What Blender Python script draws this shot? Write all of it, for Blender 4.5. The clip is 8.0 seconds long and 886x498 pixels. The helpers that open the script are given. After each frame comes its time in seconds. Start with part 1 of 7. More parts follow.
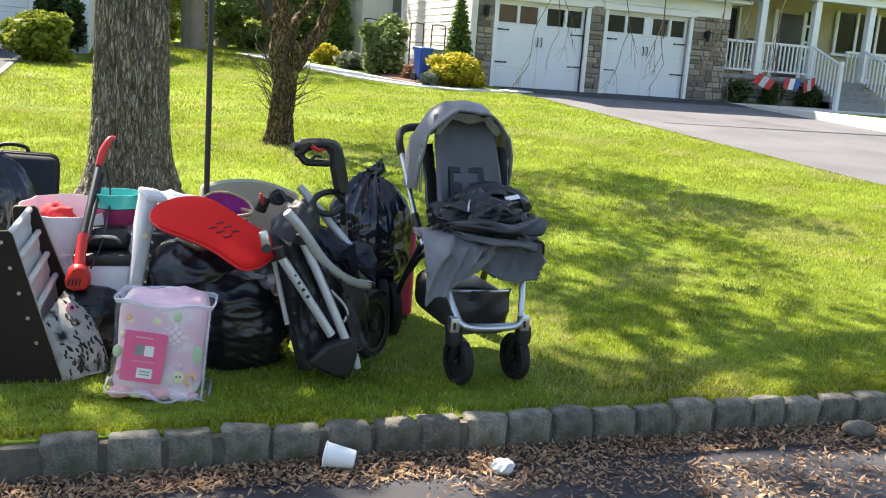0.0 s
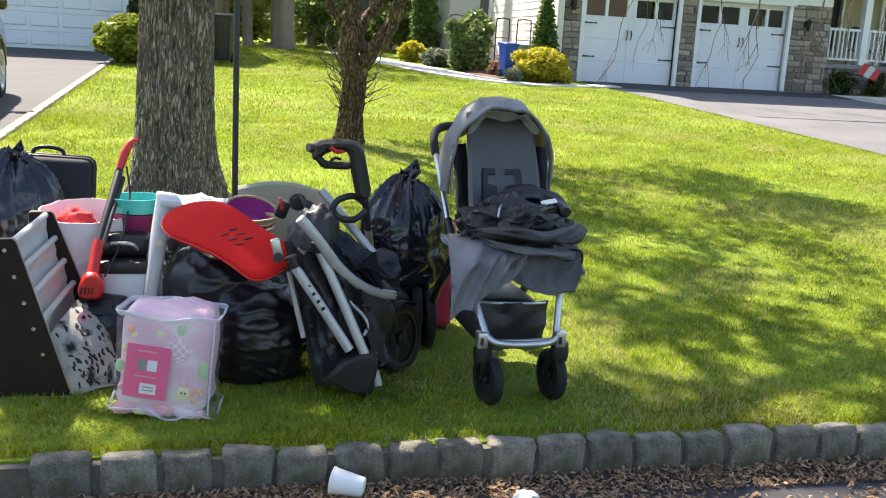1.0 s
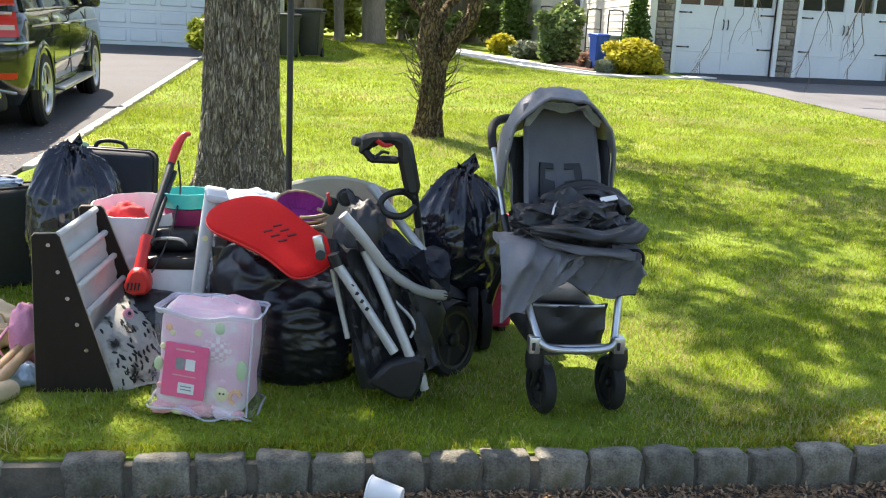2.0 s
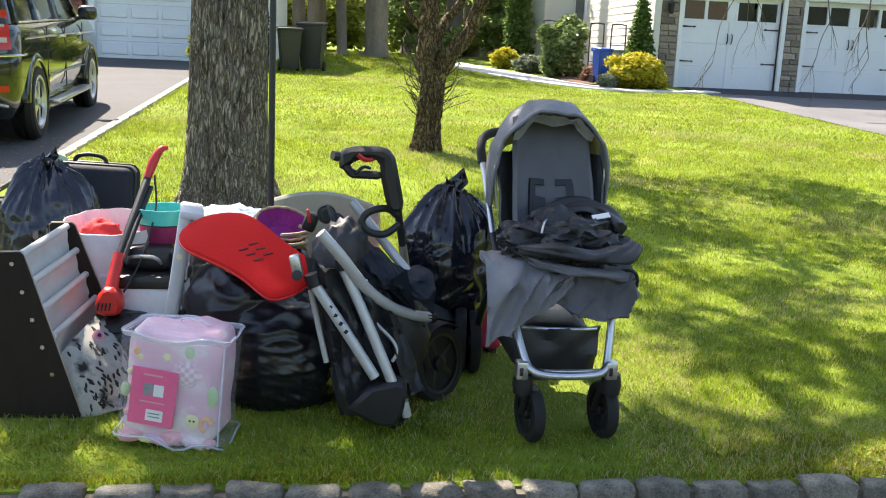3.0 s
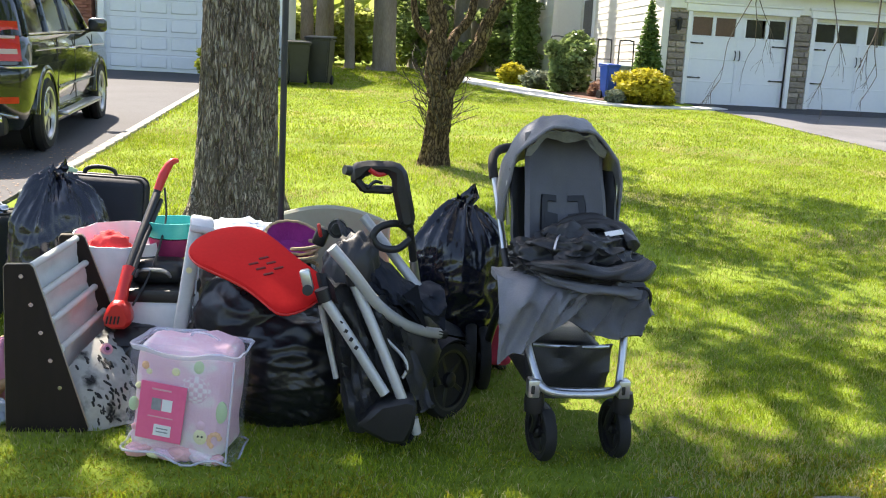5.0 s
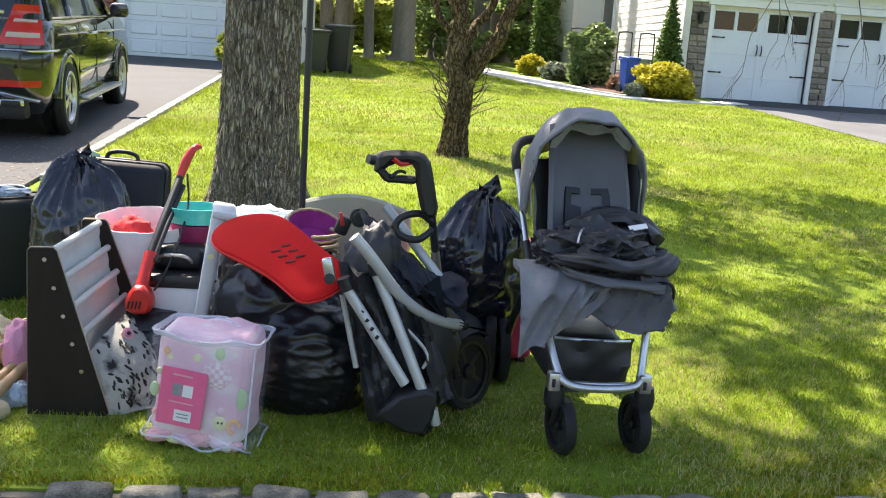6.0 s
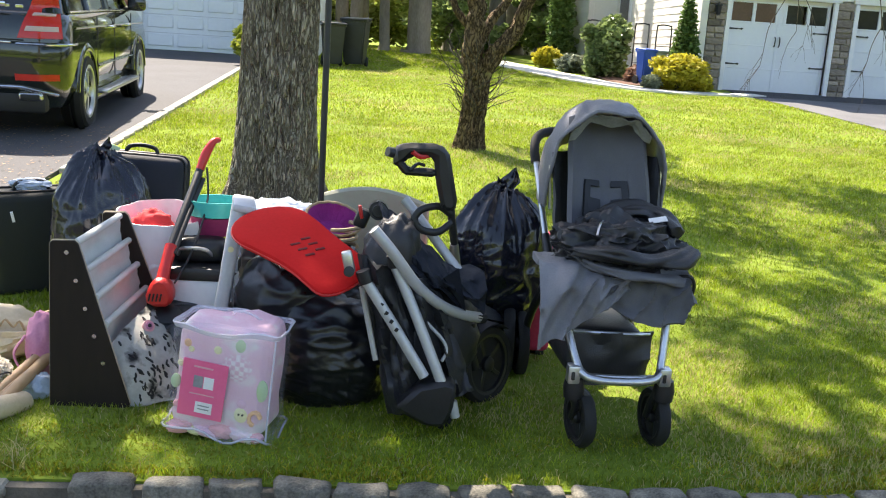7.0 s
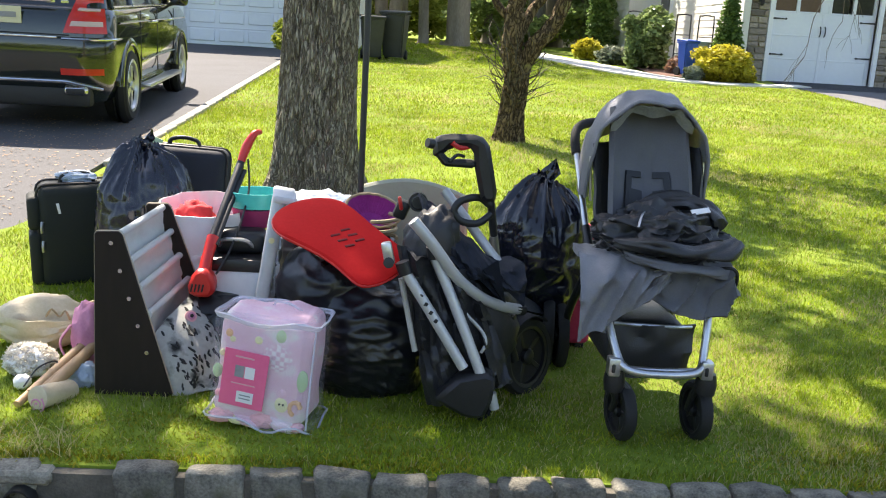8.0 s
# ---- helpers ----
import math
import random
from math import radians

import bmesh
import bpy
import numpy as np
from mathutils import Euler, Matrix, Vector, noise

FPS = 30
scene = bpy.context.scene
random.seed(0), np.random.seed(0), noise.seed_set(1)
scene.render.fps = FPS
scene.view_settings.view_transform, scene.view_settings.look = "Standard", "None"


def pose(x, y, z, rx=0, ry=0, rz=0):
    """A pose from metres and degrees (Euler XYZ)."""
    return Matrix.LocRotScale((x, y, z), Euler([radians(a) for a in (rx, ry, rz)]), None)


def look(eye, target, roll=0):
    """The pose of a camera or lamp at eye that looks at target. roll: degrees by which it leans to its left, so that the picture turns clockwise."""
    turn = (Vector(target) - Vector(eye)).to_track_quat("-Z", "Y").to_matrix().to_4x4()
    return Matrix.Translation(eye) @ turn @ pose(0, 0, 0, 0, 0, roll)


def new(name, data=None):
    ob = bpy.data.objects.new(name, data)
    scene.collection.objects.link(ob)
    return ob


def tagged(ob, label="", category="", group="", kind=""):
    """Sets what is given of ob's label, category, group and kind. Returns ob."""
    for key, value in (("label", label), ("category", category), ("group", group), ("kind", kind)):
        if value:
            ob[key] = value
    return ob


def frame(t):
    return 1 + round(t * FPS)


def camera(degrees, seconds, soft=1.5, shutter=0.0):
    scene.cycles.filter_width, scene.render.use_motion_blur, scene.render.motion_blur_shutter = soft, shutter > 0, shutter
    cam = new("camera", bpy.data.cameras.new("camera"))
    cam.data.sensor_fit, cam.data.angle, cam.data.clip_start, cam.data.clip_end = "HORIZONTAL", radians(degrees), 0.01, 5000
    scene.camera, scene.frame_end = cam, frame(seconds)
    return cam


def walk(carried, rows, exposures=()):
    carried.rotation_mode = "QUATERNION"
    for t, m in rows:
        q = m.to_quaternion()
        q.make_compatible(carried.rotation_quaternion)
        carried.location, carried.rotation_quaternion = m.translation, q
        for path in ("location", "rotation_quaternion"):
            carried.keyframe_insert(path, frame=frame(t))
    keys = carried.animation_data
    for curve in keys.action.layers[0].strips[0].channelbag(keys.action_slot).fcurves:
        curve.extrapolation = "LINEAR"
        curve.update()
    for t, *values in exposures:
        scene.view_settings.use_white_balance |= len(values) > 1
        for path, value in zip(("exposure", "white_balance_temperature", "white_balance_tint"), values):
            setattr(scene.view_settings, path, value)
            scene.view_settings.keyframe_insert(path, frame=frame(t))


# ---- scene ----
cam = camera(50.8, 8.0, soft=1.1)
PATH = [
    (0, (-1.101, -3.056, 1.296), (-0.453, -1.205, 0.905), 4.2),
    (0.5, (-0.932, -2.941, 1.299), (-0.322, -1.075, 0.915), 3.7),
    (1, (-0.767, -2.853, 1.301), (-0.315, -0.948, 0.89), 3.2),
    (1.5, (-0.656, -2.79, 1.296), (-0.376, -0.86, 0.852), 2.3),
    (3, (-0.49, -2.563, 1.278), (-0.245, -0.619, 0.873), 2.6),
    (3.5, (-0.471, -2.54, 1.273), (-0.222, -0.598, 0.864), 2.5),
    (4, (-0.474, -2.535, 1.273), (-0.225, -0.586, 0.899), 2.5),
    (4.5, (-0.491, -2.539, 1.279), (-0.247, -0.589, 0.907), 2.7),
    (6, (-0.534, -2.521, 1.274), (-0.331, -0.571, 0.877), 3.9),
    (6.5, (-0.541, -2.515, 1.272), (-0.365, -0.565, 0.865), 3.8),
    (7, (-0.547, -2.521, 1.273), (-0.376, -0.572, 0.859), 3.7),
    (7.5, (-0.548, -2.521, 1.271), (-0.396, -0.571, 0.853), 3.6),
    (8, (-0.549, -2.516, 1.265), (-0.46, -0.565, 0.832), 3.3),
]
walk(cam, [(t, look(eye, target, roll)) for t, eye, target, roll in PATH], exposures=[(0, 1.70, 7200, 13), (8, 1.73, 7200, 14)])

# ---- world and sun ----
SUN_TO = Vector((-0.48, 1.0, 1.40)).normalized()
world = bpy.data.worlds.new("sky")
scene.world = world
world.use_nodes = True
wn = world.node_tree
sky = wn.nodes.new("ShaderNodeTexSky")
sky.sky_type = "NISHITA"
sky.sun_disc = False
sky.sun_elevation = math.asin(SUN_TO.z)
sky.sun_rotation = math.atan2(SUN_TO.x, SUN_TO.y)
wn.links.new(sky.outputs[0], wn.nodes["Background"].inputs[0])
wn.nodes["Background"].inputs[1].default_value = 0.12
sun = new("sun", bpy.data.lights.new("sun", "SUN"))
sun.data.energy = 5.0
sun.data.angle = radians(0.6)
sun.data.color = (1.0, 0.95, 0.86)
sun.matrix_world = SUN_TO.to_track_quat("Z", "Y").to_matrix().to_4x4()

# ---- materials ----


def surface(name, a, b, scale=6.0, rough=0.7, bump=0.2, metal=0.0, fine=None, stain=None, spec=0.5, stretch=(1, 1, 1), vary=0.0, coat=0.0, island=False, space="Object", rough2=None):
    """A procedural surface: two colours mixed by coarse noise, a fine grain, optional stains, relief and per-piece variation."""
    m = bpy.data.materials.new(name)
    m.use_nodes = True
    t = m.node_tree
    p = t.nodes["Principled BSDF"]
    tc = t.nodes.new("ShaderNodeTexCoord")
    mp = t.nodes.new("ShaderNodeMapping")
    mp.inputs["Scale"].default_value = stretch
    t.links.new(tc.outputs[space], mp.inputs[0])
    n1 = t.nodes.new("ShaderNodeTexNoise")
    n1.inputs["Scale"].default_value = scale
    n1.inputs["Detail"].default_value = 5
    n2 = t.nodes.new("ShaderNodeTexNoise")
    n2.inputs["Scale"].default_value = fine or scale * 12
    n2.inputs["Detail"].default_value = 4
    for n in (n1, n2):
        t.links.new(mp.outputs[0], n.inputs["Vector"])
    ramp = t.nodes.new("ShaderNodeMapRange")
    ramp.inputs[1].default_value, ramp.inputs[2].default_value = 0.32, 0.68
    add = t.nodes.new("ShaderNodeMath")
    add.operation = "MULTIPLY_ADD"
    add.inputs[1].default_value, add.inputs[2].default_value = 0.35, 0.0
    t.links.new(n2.outputs[0], add.inputs[0])
    sub = t.nodes.new("ShaderNodeMath")
    sub.operation = "MULTIPLY_ADD"
    sub.inputs[1].default_value = 0.65
    t.links.new(n1.outputs[0], sub.inputs[0])
    t.links.new(add.outputs[0], sub.inputs[2])
    t.links.new(sub.outputs[0], ramp.inputs[0])
    mix = t.nodes.new("ShaderNodeMix")
    mix.data_type = "RGBA"
    mix.inputs[6].default_value, mix.inputs[7].default_value = (*a, 1), (*b, 1)
    t.links.new(ramp.outputs[0], mix.inputs[0])
    colour = mix.outputs[2]
    if stain:
        n3 = t.nodes.new("ShaderNodeTexNoise")
        n3.inputs["Scale"].default_value = stain[1]
        n3.inputs["Detail"].default_value = 6
        t.links.new(tc.outputs[space], n3.inputs["Vector"])
        r3 = t.nodes.new("ShaderNodeMapRange")
        r3.inputs[1].default_value, r3.inputs[2].default_value = stain[2], stain[2] + 0.12
        t.links.new(n3.outputs[0], r3.inputs[0])
        m3 = t.nodes.new("ShaderNodeMix")
        m3.data_type = "RGBA"
        m3.inputs[7].default_value = (*stain[0], 1)
        t.links.new(r3.outputs[0], m3.inputs[0])
        t.links.new(colour, m3.inputs[6])
        colour = m3.outputs[2]
    if vary:
        hs = t.nodes.new("ShaderNodeHueSaturation")
        if island:
            src = t.nodes.new("ShaderNodeNewGeometry").outputs["Random Per Island"]
        else:
            src = t.nodes.new("ShaderNodeObjectInfo").outputs["Random"]
        vr = t.nodes.new("ShaderNodeMapRange")
        vr.inputs[3].default_value, vr.inputs[4].default_value = 1 - vary, 1 + vary
        t.links.new(src, vr.inputs[0])
        t.links.new(vr.outputs[0], hs.inputs["Value"])
        t.links.new(colour, hs.inputs["Color"])
        colour = hs.outputs[0]
    t.links.new(colour, p.inputs["Base Color"])
    p.inputs["Metallic"].default_value = metal
    p.inputs["Specular IOR Level"].default_value = spec
    p.inputs["Coat Weight"].default_value = coat
    rr = t.nodes.new("ShaderNodeMapRange")
    rr.inputs[3].default_value = max(0.03, rough - 0.08)
    rr.inputs[4].default_value = min(1.0, rough2 or rough + 0.08)
    t.links.new(n1.outputs[0], rr.inputs[0])
    t.links.new(rr.outputs[0], p.inputs["Roughness"])
    if bump:
        bp = t.nodes.new("ShaderNodeBump")
        bp.inputs["Strength"].default_value = bump
        bp.inputs["Distance"].default_value = 0.01
        t.links.new(sub.outputs[0], bp.inputs["Height"])
        t.links.new(bp.outputs[0], p.inputs["Normal"])
    return m


def leafy(name, a, b, rough=0.55, through_light=0.45, clump=0.0):
    """Leaves and blades: a colour for each piece, and light that passes through."""
    m = bpy.data.materials.new(name)
    m.use_nodes = True
    t = m.node_tree
    p = t.nodes["Principled BSDF"]
    g = t.nodes.new("ShaderNodeNewGeometry")
    mix = t.nodes.new("ShaderNodeMix")
    mix.data_type = "RGBA"
    mix.inputs[6].default_value, mix.inputs[7].default_value = (*a, 1), (*b, 1)
    t.links.new(g.outputs["Random Per Island"], mix.inputs[0])
    colour = mix.outputs[2]
    if clump:
        # darker tufts and paler thin spots
        tc = t.nodes.new("ShaderNodeTexCoord")
        total = None
        for sc, w in ((2.1, 0.45), (11.0, 0.55)):
            n = t.nodes.new("ShaderNodeTexNoise")
            n.inputs["Scale"].default_value = sc
            n.inputs["Detail"].default_value = 4
            t.links.new(tc.outputs["Object"], n.inputs["Vector"])
            k = t.nodes.new("ShaderNodeMath")
            k.operation = "MULTIPLY_ADD"
            k.inputs[1].default_value, k.inputs[2].default_value = w, 0.0
            t.links.new(n.outputs[0], k.inputs[0])
            if total:
                t.links.new(total, k.inputs[2])
            total = k.outputs[0]
        r = t.nodes.new("ShaderNodeMapRange")
        r.inputs[1].default_value, r.inputs[2].default_value = 0.36, 0.64
        r.inputs[3].default_value, r.inputs[4].default_value = 1 - clump, 1 + clump * 0.75
        t.links.new(total, r.inputs[0])
        hs = t.nodes.new("ShaderNodeHueSaturation")
        t.links.new(r.outputs[0], hs.inputs["Value"])
        t.links.new(colour, hs.inputs["Color"])
        colour = hs.outputs[0]
    tr = t.nodes.new("ShaderNodeBsdfTranslucent")
    t.links.new(colour, tr.inputs[0])
    t.links.new(colour, p.inputs["Base Color"])
    p.inputs["Roughness"].default_value = rough
    p.inputs["Specular IOR Level"].default_value = 0.3
    ms = t.nodes.new("ShaderNodeMixShader")
    ms.inputs[0].default_value = through_light
    t.links.new(p.outputs[0], ms.inputs[1])
    t.links.new(tr.outputs[0], ms.inputs[2])
    t.links.new(ms.outputs[0], t.nodes["Material Output"].inputs[0])
    return m


def clear(name, colour, alpha, rough=0.1):
    """Thin clear film or window glass: part see-through, part glossy."""
    m = bpy.data.materials.new(name)
    m.use_nodes = True
    t = m.node_tree
    p = t.nodes["Principled BSDF"]
    p.inputs["Base Color"].default_value = (*colour, 1)
    p.inputs["Roughness"].default_value = rough
    tr = t.nodes.new("ShaderNodeBsdfTransparent")
    ms = t.nodes.new("ShaderNodeMixShader")
    ms.inputs[0].default_value = alpha
    t.links.new(tr.outputs[0], ms.inputs[1])
    t.links.new(p.outputs[0], ms.inputs[2])
    t.links.new(ms.outputs[0], t.nodes["Material Output"].inputs[0])
    return m


LAWN = surface("lawn_soil_and_thatch", (0.085, 0.13, 0.015), (0.20, 0.265, 0.035), 0.9, 0.95, 0.5, fine=60, stain=((0.30, 0.27, 0.10), 0.55, 0.60), spec=0.1)
GRASS = leafy("grass_blades", (0.14, 0.212, 0.009), (0.345, 0.42, 0.029), 0.5, 0.45, 0.5)
DRYGRASS = leafy("dry_grass_blades", (0.36, 0.31, 0.13), (0.50, 0.43, 0.21), 0.7, 0.3)
MOSS = leafy("moss_tufts", (0.20, 0.19, 0.01), (0.40, 0.35, 0.03), 0.8, 0.3, 0.4)
ROAD = surface("worn_asphalt", (0.03, 0.03, 0.034), (0.065, 0.065, 0.072), 2.5, 0.85, 0.9, fine=220, spec=0.3)
DRIVE = surface("driveway_asphalt", (0.085, 0.085, 0.09), (0.15, 0.15, 0.158), 0.8, 0.85, 0.5, fine=120, spec=0.3)
DRIVEL = surface("old_driveway_asphalt", (0.045, 0.045, 0.048), (0.09, 0.09, 0.096), 0.8, 0.85, 0.5, fine=120, spec=0.3)
CONCRETE = surface("pale_concrete", (0.52, 0.50, 0.46), (0.68, 0.66, 0.61), 1.5, 0.9, 0.2, fine=60)
EDGING = surface("weathered_edging_stone", (0.20, 0.19, 0.165), (0.38, 0.36, 0.31), 5, 0.9, 0.6, fine=70, vary=0.15)
KERB = surface("grey_granite", (0.06, 0.055, 0.042), (0.28, 0.26, 0.205), 16, 0.85, 1.0, fine=130, stain=((0.07, 0.07, 0.035), 7, 0.56), vary=0.32)
JOINT = surface("dirty_mortar", (0.07, 0.065, 0.05), (0.16, 0.14, 0.11), 14, 0.95, 0.8, fine=120)
BARK = surface("grey_brown_bark", (0.085, 0.070, 0.048), (0.225, 0.190, 0.140), 26, 0.95, 1.0, fine=90, stretch=(1, 1, 0.22), stain=((0.22, 0.23, 0.18), 9, 0.63), spec=0.15)
BARK2 = surface("dark_mossy_bark", (0.04, 0.027, 0.016), (0.125, 0.088, 0.05), 9, 0.95, 1.0, fine=60, stretch=(1, 1, 0.35), stain=((0.14, 0.14, 0.05), 6, 0.60), spec=0.15)


def fissured(m, scale, squash, dark, pale, cover):
    """Bark: long plates parted by dark cracks, with pale lichen flecks."""
    t = m.node_tree
    p = t.nodes["Principled BSDF"]
    tc = t.nodes.new("ShaderNodeTexCoord")
    mp = t.nodes.new("ShaderNodeMapping")
    mp.inputs["Scale"].default_value = (1, 1, squash)
    t.links.new(tc.outputs["Object"], mp.inputs[0])
    warp = t.nodes.new("ShaderNodeTexNoise")
    warp.inputs["Scale"].default_value = scale * 0.8
    warp.inputs["Detail"].default_value = 4
    t.links.new(mp.outputs[0], warp.inputs["Vector"])
    mad = t.nodes.new("ShaderNodeVectorMath")
    mad.operation = "MULTIPLY_ADD"
    mad.inputs[1].default_value = (3.2 / scale,) * 3
    t.links.new(warp.outputs["Color"], mad.inputs[0])
    t.links.new(mp.outputs[0], mad.inputs[2])
    v = t.nodes.new("ShaderNodeTexVoronoi")
    v.feature = "DISTANCE_TO_EDGE"
    v.inputs["Scale"].default_value = scale
    t.links.new(mad.outputs[0], v.inputs["Vector"])
    r = t.nodes.new("ShaderNodeMapRange")
    r.inputs[1].default_value, r.inputs[2].default_value = 0.02, 0.24
    t.links.new(v.outputs[0], r.inputs[0])
    n = t.nodes.new("ShaderNodeTexNoise")
    n.inputs["Scale"].default_value = 120
    n.inputs["Detail"].default_value = 6
    t.links.new(mp.outputs[0], n.inputs["Vector"])
    mul = t.nodes.new("ShaderNodeMath")
    mul.operation = "MULTIPLY"
    t.links.new(r.outputs[0], mul.inputs[0])
    t.links.new(n.outputs[0], mul.inputs[1])
    hgt = t.nodes.new("ShaderNodeMapRange")
    hgt.inputs[2].default_value = 0.62
    t.links.new(mul.outputs[0], hgt.inputs[0])
    mix = t.nodes.new("ShaderNodeMix")
    mix.data_type = "RGBA"
    mix.inputs[6].default_value, mix.inputs[7].default_value = (*dark, 1), (*pale, 1)
    t.links.new(hgt.outputs[0], mix.inputs[0])
    li = t.nodes.new("ShaderNodeTexNoise")
    li.inputs["Scale"].default_value = 7
    li.inputs["Detail"].default_value = 8
    t.links.new(tc.outputs["Object"], li.inputs["Vector"])
    lr = t.nodes.new("ShaderNodeMapRange")
    lr.inputs[1].default_value, lr.inputs[2].default_value = 0.60, 0.68
    t.links.new(li.outputs[0], lr.inputs[0])
    m2 = t.nodes.new("ShaderNodeMix")
    m2.data_type = "RGBA"
    m2.inputs[7].default_value = (*cover, 1)
    both = t.nodes.new("ShaderNodeMath")
    both.operation = "MULTIPLY"
    t.links.new(lr.outputs[0], both.inputs[0])
    t.links.new(hgt.outputs[0], both.inputs[1])
    t.links.new(both.outputs[0], m2.inputs[0])
    t.links.new(mix.outputs[2], m2.inputs[6])
    t.links.new(m2.outputs[2], p.inputs["Base Color"])
    bp = t.nodes.new("ShaderNodeBump")
    bp.inputs["Strength"].default_value = 1.0
    bp.inputs["Distance"].default_value = 0.02
    t.links.new(hgt.outputs[0], bp.inputs["Height"])
    t.links.new(bp.outputs[0], p.inputs["Normal"])


fissured(BARK, 42, 0.19, (0.14, 0.115, 0.082), (0.54, 0.475, 0.36), (0.48, 0.49, 0.41))
fissured(BARK2, 20, 0.35, (0.045, 0.03, 0.018), (0.30, 0.21, 0.12), (0.32, 0.29, 0.13))
TWIG = surface("twig_bark", (0.05, 0.04, 0.03), (0.11, 0.09, 0.07), 20, 0.9, 0.3)
WOODS = surface("far_trunk_bark", (0.14, 0.12, 0.10), (0.30, 0.265, 0.225), 3, 0.95, 0.8, stretch=(1, 1, 0.25), spec=0.1)
LEAF_WOODS = leafy("woodland_leaves", (0.19, 0.25, 0.045), (0.50, 0.54, 0.15), 0.6, 0.6)
LEAF_DARK = leafy("dark_conifer_needles", (0.13, 0.19, 0.06), (0.32, 0.40, 0.14), 0.6, 0.6)
LEAF_CYP = leafy("cypress_foliage", (0.055, 0.11, 0.024), (0.15, 0.24, 0.06), 0.6, 0.4)
LEAF_RHODO = leafy("broad_shrub_leaves", (0.08, 0.13, 0.035), (0.32, 0.40, 0.16), 0.35, 0.35)
LEAF_GOLD = leafy("golden_shrub_foliage", (0.33, 0.30, 0.02), (0.52, 0.46, 0.05), 0.6, 0.4)
LEAF_GREY = leafy("grey_green_shrub_leaves", (0.14, 0.17, 0.11), (0.30, 0.33, 0.24), 0.6, 0.3)
LEAF_RED = leafy("russet_shrub_leaves", (0.20, 0.10, 0.06), (0.38, 0.24, 0.16), 0.6, 0.3)
LEAF_BOX = leafy("clipped_box_leaves", (0.02, 0.045, 0.012), (0.07, 0.11, 0.03), 0.5, 0.2)
LEAF_HEDGE = leafy("yellow_green_hedge_leaves", (0.13, 0.18, 0.02), (0.30, 0.33, 0.05), 0.5, 0.35)
LEAF_CROWN = leafy("fresh_spring_leaves", (0.08, 0.15, 0.02), (0.2, 0.28, 0.05), 0.5, 0.4)
LITTER = leafy("brown_leaf_litter", (0.12, 0.065, 0.035), (0.45, 0.30, 0.18), 0.8, 0.15)
MULCH = surface("dark_red_mulch", (0.07, 0.03, 0.02), (0.16, 0.08, 0.05), 14, 0.95, 1.0)
SIDING = surface("cream_clapboard_paint", (0.72, 0.70, 0.63), (0.80, 0.78, 0.71), 1.2, 0.6, 0.05, vary=0.03)
WHITE = surface("white_trim_paint", (0.76, 0.77, 0.78), (0.83, 0.84, 0.84), 2.0, 0.5, 0.04)
DOORWHITE = surface("white_garage_door_paint", (0.70, 0.73, 0.77), (0.77, 0.80, 0.83), 1.0, 0.5, 0.04)
STONE = surface("brown_grey_fieldstone", (0.17, 0.135, 0.105), (0.36, 0.31, 0.26), 4, 0.9, 0.6, vary=0.45)
MORTAR = surface("pale_mortar", (0.30, 0.28, 0.25), (0.40, 0.38, 0.34), 9, 0.95, 0.4)
BRICK = surface("red_brick", (0.24, 0.09, 0.06), (0.36, 0.15, 0.10), 9, 0.9, 0.4, vary=0.25)
IRON = surface("black_iron", (0.012, 0.012, 0.013), (0.03, 0.03, 0.03), 12, 0.45, 0.1)
DARKGLASS = surface("dark_window_glass", (0.012, 0.014, 0.016), (0.03, 0.032, 0.035), 1.5, 0.06, 0.0, spec=0.3)
BRONZEGLASS = surface("brown_blind_behind_glass", (0.10, 0.06, 0.045), (0.15, 0.09, 0.07), 2.0, 0.12, 0.0, spec=0.3)
DARKDOOR = surface("dark_door_paint", (0.02, 0.022, 0.024), (0.035, 0.037, 0.04), 2, 0.3, 0.03)
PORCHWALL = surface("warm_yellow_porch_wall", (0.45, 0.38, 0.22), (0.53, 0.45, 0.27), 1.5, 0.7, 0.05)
ROOF = surface("grey_roof_shingles", (0.10, 0.095, 0.09), (0.19, 0.18, 0.17), 5, 0.9, 0.5)
BLUESTONE = surface("porch_step_stone", (0.20, 0.20, 0.195), (0.32, 0.31, 0.30), 5, 0.85, 0.3)
BINPLASTIC = surface("dark_grey_bin_plastic", (0.018, 0.019, 0.019), (0.030, 0.032, 0.032), 6, 0.45, 0.05)
BLUEPLASTIC = surface("blue_bin_plastic", (0.02, 0.07, 0.36), (0.03, 0.10, 0.45), 5, 0.4, 0.05)
GREYBIN = surface("pale_grey_bin_plastic", (0.27, 0.32, 0.33), (0.36, 0.41, 0.42), 5, 0.45, 0.05)
CARPAINT = surface("dark_green_grey_car_paint", (0.012, 0.018, 0.015), (0.018, 0.025, 0.021), 3, 0.14, 0.0, metal=0.35, coat=1.0)
CARBLACK = surface("black_car_plastic", (0.012, 0.012, 0.012), (0.02, 0.02, 0.02), 8, 0.6, 0.1)
CARGLASS = surface("tinted_car_glass", (0.008, 0.010, 0.011), (0.012, 0.014, 0.015), 2, 0.04, 0.0, spec=0.9)
CHROME = surface("satin_chrome", (0.55, 0.55, 0.55), (0.68, 0.68, 0.68), 6, 0.2, 0.0, metal=1.0)
ALLOY = surface("silver_alloy", (0.48, 0.49, 0.50), (0.60, 0.61, 0.62), 8, 0.32, 0.05, metal=0.85)
TYRE = surface("black_rubber", (0.008, 0.008, 0.008), (0.016, 0.016, 0.016), 12, 0.8, 0.3)
